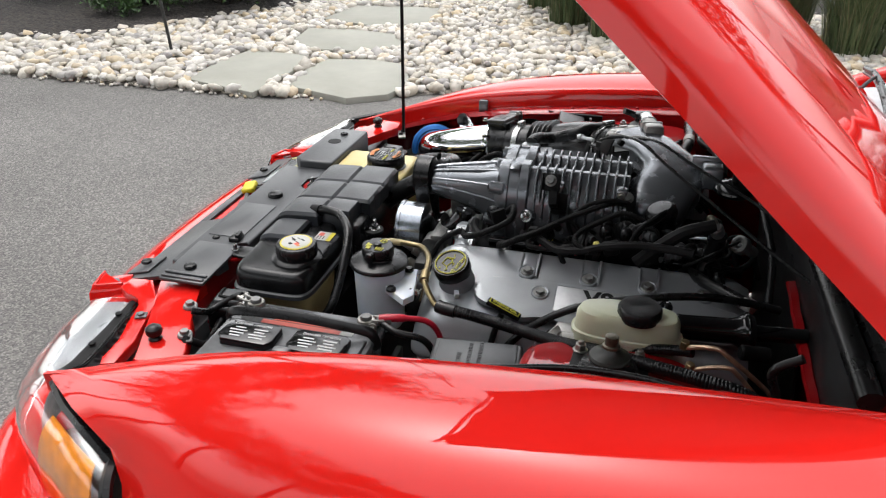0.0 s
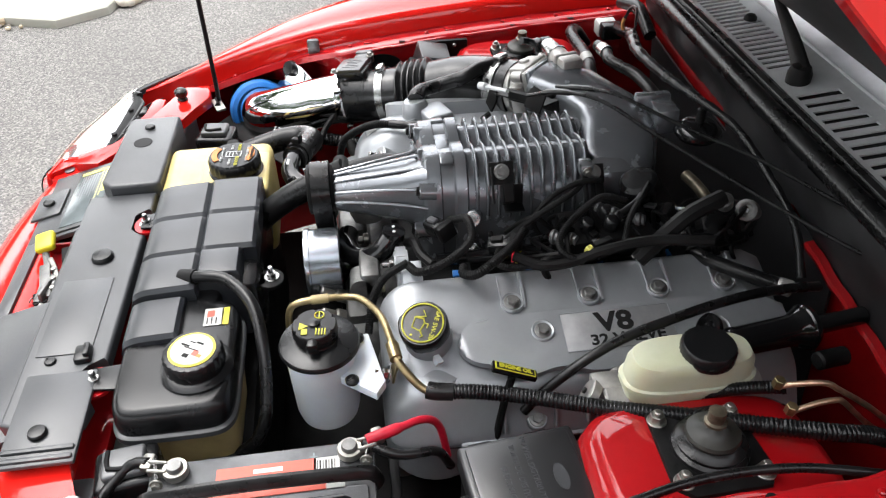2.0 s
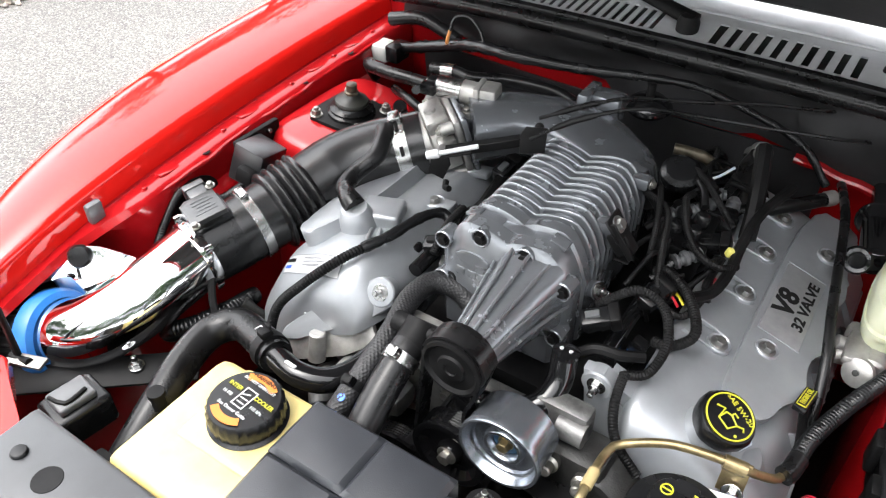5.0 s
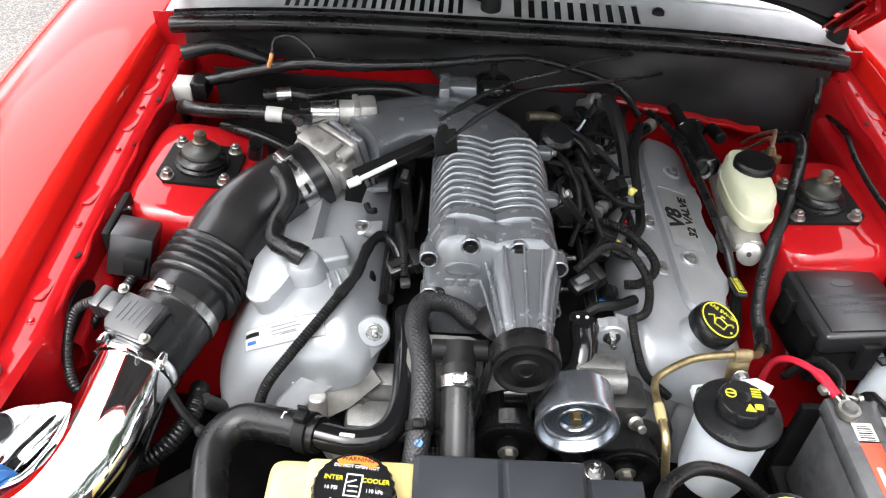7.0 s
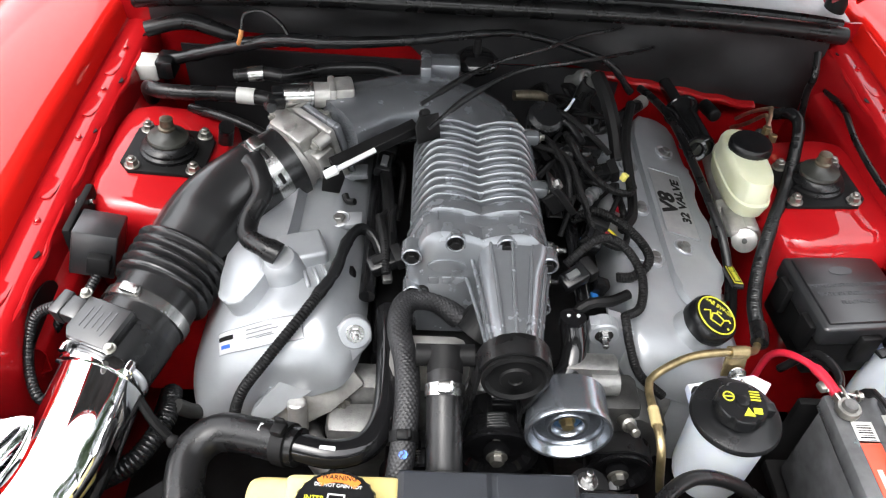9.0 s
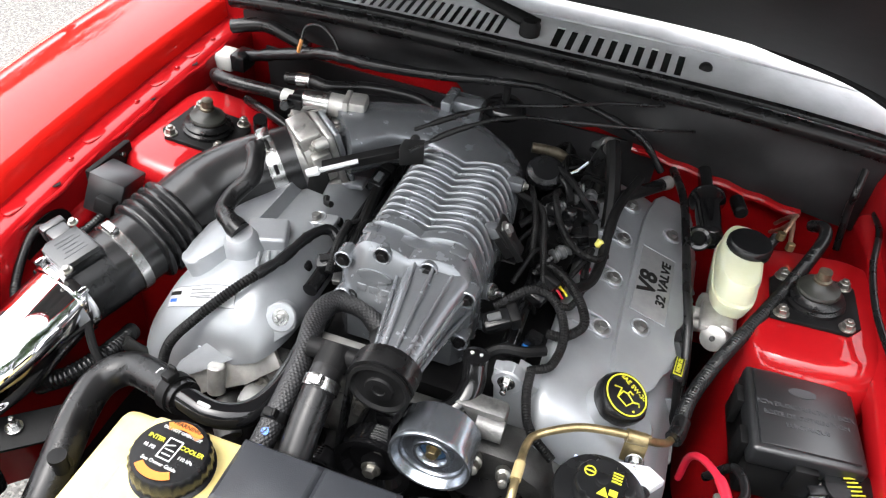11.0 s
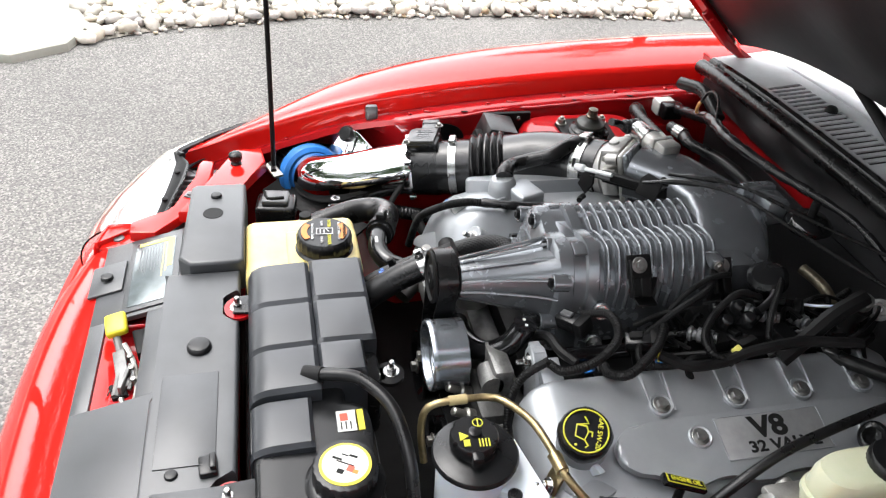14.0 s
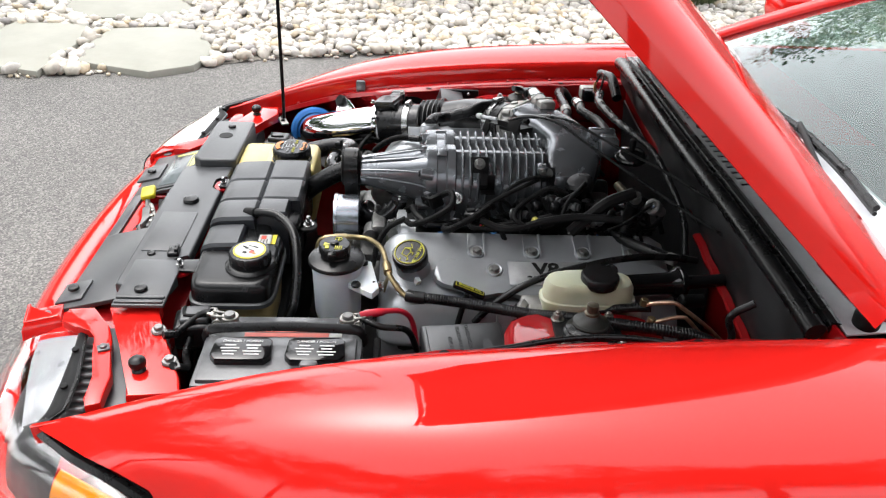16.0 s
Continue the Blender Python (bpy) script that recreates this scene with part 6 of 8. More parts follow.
panel(-0.333, -0.142, -0.897, -0.812, lambda x, y: low_z(x, y) + 0.0035, bm, 0.004, 0.001)
part("sticker_frame", bm, satin_plastic, rc)
bm = bmesh.new()
panel(-0.322, -0.152, -0.889, -0.822, lambda x, y: low_z(x, y) + 0.0046, bm, 0.001, 0.0003)
part("sticker", bm, silver_label, rc, "silver and green information sticker")
for x0, x1, y0, y1 in ((-0.318, -0.236, -0.833, -0.825), (-0.320, -0.311, -0.884, -0.834)):
    bm = bmesh.new()
    panel(x0, x1, y0, y1, lambda x, y: low_z(x, y) + 0.0052, bm, 0.0006, 0)
    part("printed_strip", bm, sticker_yellow, rc, "pale yellow printed strip")
for k in range(9):
    bm = bmesh.new()
    panel(-0.306, -0.244 + 0.008 * (k % 3), -0.880 + 0.005 * k, -0.8785 + 0.005 * k, lambda x, y: low_z(x, y) + 0.0050, bm, 0.0006, 0)
    part("printed_line", bm, grey_plastic, rc)
for k in range(1, 4):
    bm = bmesh.new()
    panel(-0.318, -0.20 - 0.012 * k, -0.848 + 0.006 * k, -0.8455 + 0.006 * k, lambda x, y: low_z(x, y) + 0.0050, bm, 0.0006, 0)
    part("printed_line", bm, green_print, rc)
bm = rbox((0, 0, 0), (0.03, 0.022, 0.018), 0.004, pose(0.220, -0.748, 0.806, 0, 0, 5))
rbox((0, 0.006, 0.01), (0.022, 0.008, 0.01), 0.002, pose(0.220, -0.748, 0.806, 0, 0, 5), 2, bm)
part("wire_clip", bm, black_plastic, rc)
for x, y in ((-0.077, -0.716), (0.266, -0.725)):
    bm = prism(ring_poly(0.026, 0.022, 24), 0, 0.005, pose(x, y + 0.002, 0.797))
    part("support_patch", bm, red_shaded, rc, "red painted metal showing in the notch")
    placed("nut", stud_nut, pose(x, y, 0.802), rc)

# hood latch in the opening
hl = thing("hood_latch", "zinc hood latch with a yellow grip on red metal", "hood latch", (-0.04, -0.885, 0.72))
SH = Matrix.Translation((0.026, 0.006, -0.009))
bm = rbox((-0.058, -0.893, 0.722), (0.18, 0.06, 0.012), 0.003)
rbox((-0.145, -0.893, 0.74), (0.006, 0.06, 0.035), 0.002, None, 1, bm)
bm.transform(SH)
part("latch_plate", bm, red_shaded, hl)
bm = tube([(-0.125, -0.905, 0.765), (-0.09, -0.895, 0.752), (-0.05, -0.892, 0.748), (-0.01, -0.895, 0.742)], 0.006, 8, 0.01)
rbox((0, 0, 0), (0.07, 0.018, 0.006), 0.002, pose(-0.055, -0.89, 0.752, 10, 8, 12), 2, bm)
rbox((0, 0, 0), (0.05, 0.006, 0.03), 0.002, pose(-0.035, -0.882, 0.745, 0, 0, -12), 2, bm)
tube([(-0.06, -0.876, 0.752), (-0.04, -0.872, 0.756), (-0.015, -0.876, 0.75)], 0.003, 6, 0.01, bm)
bm.transform(SH)
part("lever", bm, dull_alu, hl)
bm = rbox((0, 0, 0), (0.040, 0.032, 0.014), 0.005, pose(-0.132, -0.903, 0.772, 12, 10, 10), 3)
bm.transform(SH)
part("grip", bm, yellow_grip, hl, "bright yellow plastic release grip")
for m, size in ((pose(-0.112, -0.868, 0.742, 0, 0, 14), (0.055, 0.020, 0.026)), (pose(-0.022, -0.892, 0.735, 0, 0, 20), (0.030, 0.022, 0.020))):
    part("catch", rbox((0, 0, 0), size, 0.003, SH @ m, 2), matte_black, hl, "black steel catch")
bm = tube([(-0.100, -0.890, 0.760), (-0.070, -0.876, 0.754), (-0.030, -0.866, 0.750), (0.005, -0.868, 0.744), (0.010, -0.880, 0.742), (-0.004, -0.886, 0.744)], 0.0042, 8, 0.008)
for k in range(3):
    lathe([(0.0045, 0), (0.0045, 0.012), (0.003, 0.013)], pose(-0.075 + 0.024 * k, -0.880 + 0.005 * k, 0.748), 12, bm)
bm.transform(SH)
part("release_arm", bm, zinc, hl, "zinc plated release arm")
coil = [(0.004 * math.cos(a * 0.8) - 0.016, -0.905 + 0.0012 * a, 0.744 + 0.004 * math.sin(a * 0.8)) for a in range(24)]
bm = tube(coil, 0.0011, 6, 0.004)
bm.transform(SH)
part("spring", bm, dull_alu, hl)

# ---- coolant reservoir ----
cr = thing("coolant_reservoir", "black plastic coolant reservoir with pillowed top and filler cap", "reservoir", (0.1, -0.61, 0.70))
bm = rbox((0.0, -0.635, 0.755), (0.235, 0.125, 0.12), 0.012)
rbox((0.16, -0.640, 0.770), (0.12, 0.125, 0.09), 0.012, None, 2, bm)
rbox((-0.005, -0.565, 0.76), (0.24, 0.08, 0.11), 0.012, None, 2, bm)
part("tank", bm, black_plastic, cr)


def pillow(x0, x1, y0, y1, z0, z1, dome=0.004, slope=0.0):
    n, k = 16, 16
    rings = []
    tmp = bmesh.new()
    g = []
    for i in range(n + 1):
        rowv = []
        for j in range(k + 1):
            u, v = i / n, j / k
            eu, ev = min(u, 1 - u) * (x1 - x0), min(v, 1 - v) * (y1 - y0)
            r = 0.006
            du = 1 - math.sqrt(max(0, 1 - max(0, 1 - eu / r) ** 2))
            dv = 1 - math.sqrt(max(0, 1 - max(0, 1 - ev / r) ** 2))
            lead = 1 - math.sqrt(max(0, 1 - max(0, 1 - v * (y1 - y0) / 0.030) ** 2)) if slope else 0.0
            z = z1 - r * max(du, dv) - slope * lead - 0.25 * slope * (1 - v) + dome * math.sin(math.pi * u) * math.sin(math.pi * v)
            rowv.append(Vector((x0 + (x1 - x0) * u, y0 + (y1 - y0) * v, z)))
        g.append(rowv)
    vs = [[tmp.verts.new(p) for p in r_] for r_ in g]
    for a, b in zip(vs, vs[1:]):
        for j in range(k):
            tmp.faces.new((a[j], b[j], b[j + 1], a[j + 1]))
    rim = [vs[i][0] for i in range(n + 1)] + [vs[n][j] for j in range(1, k + 1)] + [vs[i][k] for i in range(n - 1, -1, -1)] + [vs[0][j] for j in range(k - 1, 0, -1)]
    low = [tmp.verts.new((v.co.x, v.co.y, z0)) for v in rim]
    for i in range(len(rim)):
        j = (i + 1) % len(rim)
        tmp.faces.new((rim[i], low[i], low[j], rim[j]))
    tmp.faces.new(low[::-1])
    return tmp


GX = [-0.132, -0.034, 0.058, 0.140]
for a, b in zip(GX, GX[1:]):
    part("top_panel", pillow(a, b, -0.700, -0.608, 0.74, 0.842, 0.003, 0.020), tank_plastic, cr)
for a, b in zip(GX, GX[1:]):
    d = 0.02 if b > 0.1 else 0.0
    part("top_panel", pillow(a, b - d, -0.607, -0.526 - d, 0.72, 0.844, 0.003), tank_plastic, cr)
part("top_panel", pillow(0.141, 0.222, -0.700, -0.622, 0.74, 0.830, 0.002, 0.016), tank_plastic, cr)
def deck_ring(z, k):
    return [Vector((x, y, z)) for x, y in ring_poly(0.106 * k, 0.077 * k, 48, 0.240, -0.622, 6.0)]


part("filler_deck", loft([deck_ring(z, k) for z, k in ((0.770, 0.98), (0.785, 0.985), (0.798, 0.975), (0.808, 0.95), (0.8135, 0.90), (0.8150, 0.84), (0.8152, 0.5))]), black_plastic, cr, angle=60)
part("seam_lip", loft([deck_ring(z, k) for z, k in ((0.766, 1.0), (0.768, 1.03), (0.776, 1.03), (0.778, 1.0))]), satin_plastic, cr)
bm = rbox((0.262, -0.612, 0.705), (0.118, 0.108, 0.14), 0.02, None, 3, None, 1.22)
part("lower_tank", bm, brown_tank, cr, "brown translucent lower tank")
bm = lathe([(0.048, 0.0), (0.047, 0.012), (0.042, 0.016), (0.036, 0.018)], pose(0.272, -0.592, 0.806), 36)
part("filler_neck", bm, black_plastic, cr)
ridge = lambda a, k: 1 + 0.02 * math.cos(22 * a) * (0 < k < 4)
bm = lathe([(0.037, 0.0), (0.038, 0.003), (0.038, 0.020), (0.036, 0.024), (0.033, 0.025), (0.0, 0.0255)], pose(0.272, -0.592, 0.822), 88, None, ridge)
cap = part("cap", bm, black_plastic, cr)
bm = lathe([(0.0300, 0.0), (0.0300, 0.001), (0.0, 0.0011)], pose(0.272, -0.592, 0.8472), 40)
part("label_ring", bm, paper_yellow, cap, "yellow ringed white cap label")
bm = lathe([(0.0265, 0.0), (0.0265, 0.001), (0.0, 0.0011)], pose(0.272, -0.592, 0.8479), 40)
part("label_disc", bm, paper_white, cap)
for k, (dx, dy, w, h, mt) in enumerate(((-0.010, 0.012, 0.010, 0.003, black_print), (-0.010, -0.010, 0.012, 0.003, black_print), (0.010, 0.006, 0.008, 0.008, red_print), (0.012, -0.008, 0.008, 0.006, black_print), (0.0, 0.0, 0.022, 0.0016, black_print), (0.016, 0.012, 0.006, 0.005, orange_print), (-0.014, 0.001, 0.008, 0.0016, black_print))):
    part("printed_mark", rbox((0, 0, 0), (w, h, 0.0006), 0, pose(0.272 + 0.85 * dx, -0.592 + 0.85 * dy, 0.8491, 0, 0, 60)), mt, cap)
M = pose(0.180, -0.580, 0.8160)
part("warning_label", rbox((0, 0, 0), (0.034, 0.026, 0.001), 0, M), paper_white, cr, "white and yellow warning label")
part("warning_label_stripe", rbox((0.0, 0.016, 0), (0.034, 0.010, 0.001), 0, M), paper_yellow, cr)
part("printed_mark", rbox((-0.006, -0.004, 0.0008), (0.012, 0.010, 0.0006), 0, M), red_print, cr)
for k in range(3):
    part("printed_mark", rbox((0.008, -0.008 + 0.006 * k, 0.0008), (0.012, 0.0016, 0.0006), 0, M), black_print, cr)
for x, y in ((-0.077, -0.700), (0.266, -0.708)):
    bm = prism([(-0.018, -0.022), (0.018, -0.022), (0.022, 0.02), (-0.022, 0.02)], 0, 0.004, pose(x, y, 0.8045), 0.001)
    part("mount_ear", bm, black_plastic, cr)
bm = prism(ring_poly(0.022, 0.02, 20), 0, 0.006, pose(0.082, -0.510, 0.788), 0.001)
rbox((0, 0, 0), (0.03, 0.04, 0.010), 0.003, pose(0.082, -0.535, 0.789), 2, bm)
part("rear_ear", bm, matte_black, cr)
placed("nut", stud_nut, pose(0.080, -0.508, 0.794), cr)
# overflow hose across the top and down the rear
bm = tube([(0.118, -0.616, 0.840), (0.129, -0.588, 0.848), (0.142, -0.557, 0.847), (0.185, -0.524, 0.836), (0.240, -0.511, 0.806), (0.285, -0.511, 0.765), (0.312, -0.518, 0.735), (0.320, -0.545, 0.700), (0.315, -0.60, 0.680), (0.31, -0.66, 0.675)], 0.0085, 12)
part("overflow_hose", bm, rubber, cr)
bm = tube([(0.110, -0.628, 0.836), (0.122, -0.606, 0.842)], 0.0115, 12, 0.006)
part("hose_clamp", bm, matte_black, cr)

# ---- intercooler reservoir ----
ir = thing("intercooler_reservoir", "yellowed plastic intercooler reservoir with a black cap", "reservoir", (-0.21, -0.6, 0.68))
bm = rbox((-0.212, -0.612, 0.745), (0.165, 0.185, 0.14), 0.016, None, 3)
rbox((-0.190, -0.580, 0.808), (0.125, 0.120, 0.02), 0.009, None, 3, bm)
rbox((-0.155, -0.672, 0.76), (0.055, 0.06, 0.10), 0.01, None, 2, bm)
part("tank", bm, yellow_tank, ir)
ICM = pose(-0.194, -0.577, 0.812)
bm = lathe([(0.040, 0.0), (0.046, 0.004), (0.047, 0.008), (0.043, 0.011), (0.044, 0.013), (0.044, 0.032), (0.041, 0.037), (0.0, 0.038)], ICM, 96, None, lambda a, k: 1 + 0.022 * math.cos(26 * a) * (3 < k < 6))
cap = part("cap", bm, black_plastic, ir)
CT = ICM @ pose(0, 0, 0.0385, 0, 0, -4)
for a0 in (90, 270):
    n = 10
    inner, outer = [], []
    for i in range(n + 1):
        a = radians(a0 - 38 + 76 * i / n)
        inner.append((0.0275 * math.cos(a), 0.0275 * math.sin(a)))
        outer.append((0.037 * math.cos(a), 0.037 * math.sin(a)))
    part("orange_band", prism(outer + inner[::-1], 0, 0.0008, CT), orange_print, cap, "orange warning band")
lettering("WARNING", 0.0075, CT @ pose(0, 0.0322, 0.0010), black_print, cap)
lettering("DO NOT OPEN HOT", 0.0052, CT @ pose(0, 0.0235, 0.0004), white_print, cap)
lettering("INTER", 0.0075, CT @ pose(-0.022, 0.008, 0.0004), yellow_print, cap)
lettering("COOLER", 0.0075, CT @ pose(0.023, 0.008, 0.0004), yellow_print, cap)
lettering("16 PSI", 0.0058, CT @ pose(-0.023, -0.004, 0.0004), white_print, cap)
lettering("110 kPa", 0.0058, CT @ pose(0.023, -0.004, 0.0004), white_print, cap)
lettering("See Owner Guide", 0.0060, CT @ pose(0, -0.0185, 0.0004), white_print, cap)
bm = bmesh.new()
for x0, x1, y0, y1 in ((-0.009, 0.009, 0.013, 0.0145), (-0.009, 0.009, -0.0125, -0.011), (-0.009, -0.0075, -0.012, 0.014), (0.0075, 0.009, -0.012, 0.014)):
    rbox(((x0 + x1) / 2, (y0 + y1) / 2, 0.0004), (x1 - x0, y1 - y0, 0.0006), 0, CT, 1, bm)
for k in range(3):
    rbox((0, -0.006 + 0.006 * k, 0.0004), (0.011, 0.0014, 0.0006), 0, CT @ pose(0, 0, 0, 0, 0, 25 if k == 2 else 0), 1, bm)
part("cap_symbol", bm, white_print, cap)

# ---- power steering reservoir ----
ps = thing("steering_fluid_reservoir", "milky white power steering reservoir with a black lid", "reservoir", (0.263, -0.44, 0.68))
bm = lathe([(0.030, 0.0), (0.045, 0.004), (0.049, 0.02), (0.052, 0.125), (0.053, 0.135)], pose(0.260, -0.434, 0.690) @ Matrix.Diagonal((0.9, 0.9, 1, 1)), 40)
part("cup", bm, white_plastic, ps)
bm = prism([(0.225, -0.40), (0.300, -0.41), (0.335, -0.365), (0.315, -0.352), (0.225, -0.37)], 0.785, 0.798, None, 0.003)
prism([(0.27, 0.70), (0.325, 0.785), (0.335, 0.80), (0.27, 0.80)], -0.004, 0.004, pose(0, -0.385, 0, 90, 0, 20) @ Matrix.Translation((-0.02, 0, 0)), 0.001, bm)
part("bracket", bm, white_plastic, ps)
bm = lathe([(0.055, 0.0), (0.062, 0.003), (0.0625, 0.006), (0.060, 0.010), (0.048, 0.014), (0.030, 0.016), (0.029, 0.018)], pose(0.260, -0.434, 0.818) @ Matrix.Diagonal((0.86, 0.86, 1, 1)), 48)
part("lid", bm, black_plastic, ps)
PSM = pose(0.257, -0.437, 0.837, 0, 0, -5) @ Matrix.Scale(0.95, 4)
bm = lathe([(0.028, 0.0), (0.031, 0.002), (0.031, 0.017), (0.029, 0.020), (0.0, 0.0205)], PSM, 48, None, lambda a, k: 1 - 0.10 * (math.cos(6 * a) > 0.72) * (0 < k < 4))
rbox((0.026, 0, 0.010), (0.03, 0.016, 0.018), 0.004, PSM, 2, bm)
lathe([(0.008, 0.02), (0.008, 0.024), (0.005, 0.025)], PSM, 16, bm)
cap = part("cap", bm, black_plastic, ps)
bm = bmesh.new()
tube([(0.0065 * math.cos(k * 0.5236) - 0.016, 0.0065 * math.sin(k * 0.5236) + 0.006, 0.0212) for k in range(13)], 0.0009, 5, 0.01, bm, True)
rbox((-0.016, 0.006, 0.0212), (0.011, 0.0016, 0.0012), 0, None, 1, bm)
prism([(-0.002, -0.020), (0.012, -0.020), (0.005, -0.008)], 0.0206, 0.0214, None, 0, bm)
for k in range(4):
    rbox((0.016, 0.004 + 0.004 * k, 0.0212), (0.012, 0.0018, 0.0012), 0, None, 1, bm)
rbox((0.016, -0.012, 0.0212), (0.010, 0.008, 0.0012), 0, None, 1, bm)
bm.transform(PSM)
part("cap_print", bm, yellow_print, cap, "yellow printed cap symbols")
for x, y in ((0.235, -0.385), (0.310, -0.395)):
    part("fixing_pin", lathe([(0.009, 0), (0.009, 0.004), (0.006, 0.007), (0.0, 0.0075)], pose(x, y, 0.798), 18), black_plastic, ps)

# ---- battery ----
ba = thing("battery", "dark grey car battery with vent caps and red label", "battery", (0.48, -0.50, 0.62))
bm = rbox((0.487, -0.505, 0.70), (0.175, 0.245, 0.15), 0.006)
part("case", bm, battery_case, ba)
bm = rbox((0.490, -0.505, 0.778), (0.182, 0.262, 0.028), 0.005)
rbox((0.520, -0.505, 0.793), (0.11, 0.245, 0.012), 0.004, None, 2, bm)
part("lid", bm, battery_case, ba)
for y in (-0.565, -0.447):
    bm = prism([(-0.025, -0.046), (0.012, -0.048), (0.025, -0.038), (0.025, 0.038), (0.012, 0.048), (-0.025, 0.046), (-0.032, 0.036), (-0.032, -0.036)], 0, 0.014, pose(0.515, y, 0.798), 0.003)
    vc = part("vent_cap", bm, gloss_black, ba)
    lettering("DANGER / POISON", 0.0075, pose(0.496, y, 0.8125, 0, 0, 90), white_print, vc)
    for k in range(4):
        for q in (-1, 1):
            part("printed_bar", rbox((0, 0, 0), (0.003, 0.030 - 0.006 * ((k + q) % 3), 0.0006), 0, pose(0.506 + 0.0075 * k, y + q * 0.018, 0.8124)), white_print, vc)
part("label", rbox((0.432, -0.50, 0.7926), (0.026, 0.115, 0.0008), 0), red_print, ba, "red and white paper label")
part("label_end", rbox((0.432, -0.430, 0.7926), (0.026, 0.03, 0.0008), 0), paper_white, ba)
part("label_print", rbox((0.428, -0.498, 0.7932), (0.006, 0.034, 0.0005), 0), paper_white, ba)
part("label_print", rbox((0.436, -0.512, 0.7932), (0.003, 0.05, 0.0005), 0), orange_print, ba)
for k in range(7):
    part("barcode_bar", rbox((0.432, -0.441 + 0.0034 * k, 0.7932), (0.018, 0.0008 + 0.0008 * (k % 2), 0.0005), 0), black_print, ba)
part("label", rbox((0.462, -0.50, 0.7995), (0.010, 0.14, 0.0008), 0), red_print, ba)
part("label_end", rbox((0.462, -0.42, 0.7995), (0.010, 0.022, 0.0008), 0), paper_white, ba)
for y, z in ((-0.603, 0.792), (-0.402, 0.792)):
    q = 1 if y > -0.5 else -1
    part("terminal_post", lathe([(0.0105, 0), (0.0095, 0.016), (0.0082, 0.019), (0.0, 0.0195)], pose(0.418, y, z), 20), dull_alu, ba, "lead-grey terminal post")
    bm = lathe([(0.0098, 0.003), (0.0145, 0.003), (0.0150, 0.005), (0.0150, 0.011), (0.0140, 0.013), (0.0098, 0.013)], pose(0.418, y, z), 24)
    for d in (-0.0062, 0.0062):
        rbox((0, q * 0.021, 0.009), (0.0045, 0.024, 0.012), 0.0015, pose(0.418 + d, y, z, 0, 0, q * 12), 1, bm)
    rbox((-0.008, q * 0.036, 0.008), (0.022, 0.014, 0.010), 0.003, pose(0.418, y, z, 0, 0, q * 12), 2, bm)
    part("terminal_clamp", bm, zinc, ba, "lead-grey terminal clamp with bolt")
    part("clamp_bolt", tube([(0.400, y + q * 0.026, z + 0.010), (0.437, y + q * 0.018, z + 0.010)], 0.0030, 8, 0.01), bright_steel, ba)
    placed("bolt", small_bolt, pose(0.436, y + q * 0.0185, z + 0.010, 0, 80, 0), ba)
bm = tube([(0.452, -0.640, 0.775), (0.455, -0.634, 0.800), (0.460, -0.60, 0.812), (0.462, -0.505, 0.818), (0.460, -0.40, 0.812), (0.455, -0.376, 0.800), (0.452, -0.370, 0.775)], 0.0085, 8, 0.012, None, False, 0.5)
part("carry_strap", bm, rubber, ba, "flexible black carry strap")
bm = rbox((0.487, -0.505, 0.612), (0.2, 0.28, 0.02), 0.004)
part("tray", bm, matte_black, ba)
# black plates added for the shadow between the battery and the red metal
part("shade_wall", rbox((0.495, -0.352, 0.66), (0.20, 0.012, 0.17), 0.003), matte_black, ba)
part("shade_wall", rbox((0.590, -0.43, 0.66), (0.010, 0.34, 0.19), 0.003), matte_black, ba)
bm = rbox((0.588, -0.50, 0.70), (0.03, 0.05, 0.20), 0.006)
part("hold_down", bm, matte_black, ba)
for x, y, z, pts in ((0.442, -0.718, 0.789, None), (0.522, -0.679, 0.789, None)):
    bm = lathe([(0.0125, 0), (0.0125, 0.002), (0.0115, 0.003)], pose(x, y, z), 20)
    rbox((0.014, 0.007, 0.002), (0.022, 0.010, 0.004), 0.001, pose(x, y, z, 0, 0, 30), 1, bm)
    part("ground_lug", bm, dull_alu, ba, "zinc ground cable lug")
    placed("bolt", cap_bolt, pose(x, y, z + 0.003), ba)
for pts in ([(0.405, -0.635, 0.803), (0.395, -0.66, 0.790), (0.42, -0.69, 0.775), (0.445, -0.690, 0.785), (0.458, -0.706, 0.793)], [(0.402, -0.635, 0.800), (0.39, -0.67, 0.775), (0.44, -0.68, 0.74), (0.50, -0.66, 0.76), (0.536, -0.670, 0.793)], [(0.403, -0.63, 0.798), (0.385, -0.66, 0.77), (0.40, -0.68, 0.70), (0.43, -0.68, 0.62)]):
    part("ground_cable", tube(pts, 0.0065, 10), rubber, ba)
bm = tube([(0.410, -0.382, 0.803), (0.398, -0.345, 0.803), (0.378, -0.310, 0.790), (0.368, -0.290, 0.76), (0.37, -0.28, 0.70)], lambda s, f: 0.0050 if f > 0.24 else 0.0072, 12)
part("positive_cable", bm, red_cable, ba, "thick red positive cable")
bm = tube([(0.41, -0.385, 0.800), (0.430, -0.345, 0.795), (0.42, -0.30, 0.78), (0.40, -0.28, 0.72)], 0.006, 10)
part("positive_cable", bm, rubber, ba)
lettering("+", 0.022, pose(0.418, -0.445, 0.7925, 0, 0, 90), silver_label, ba)

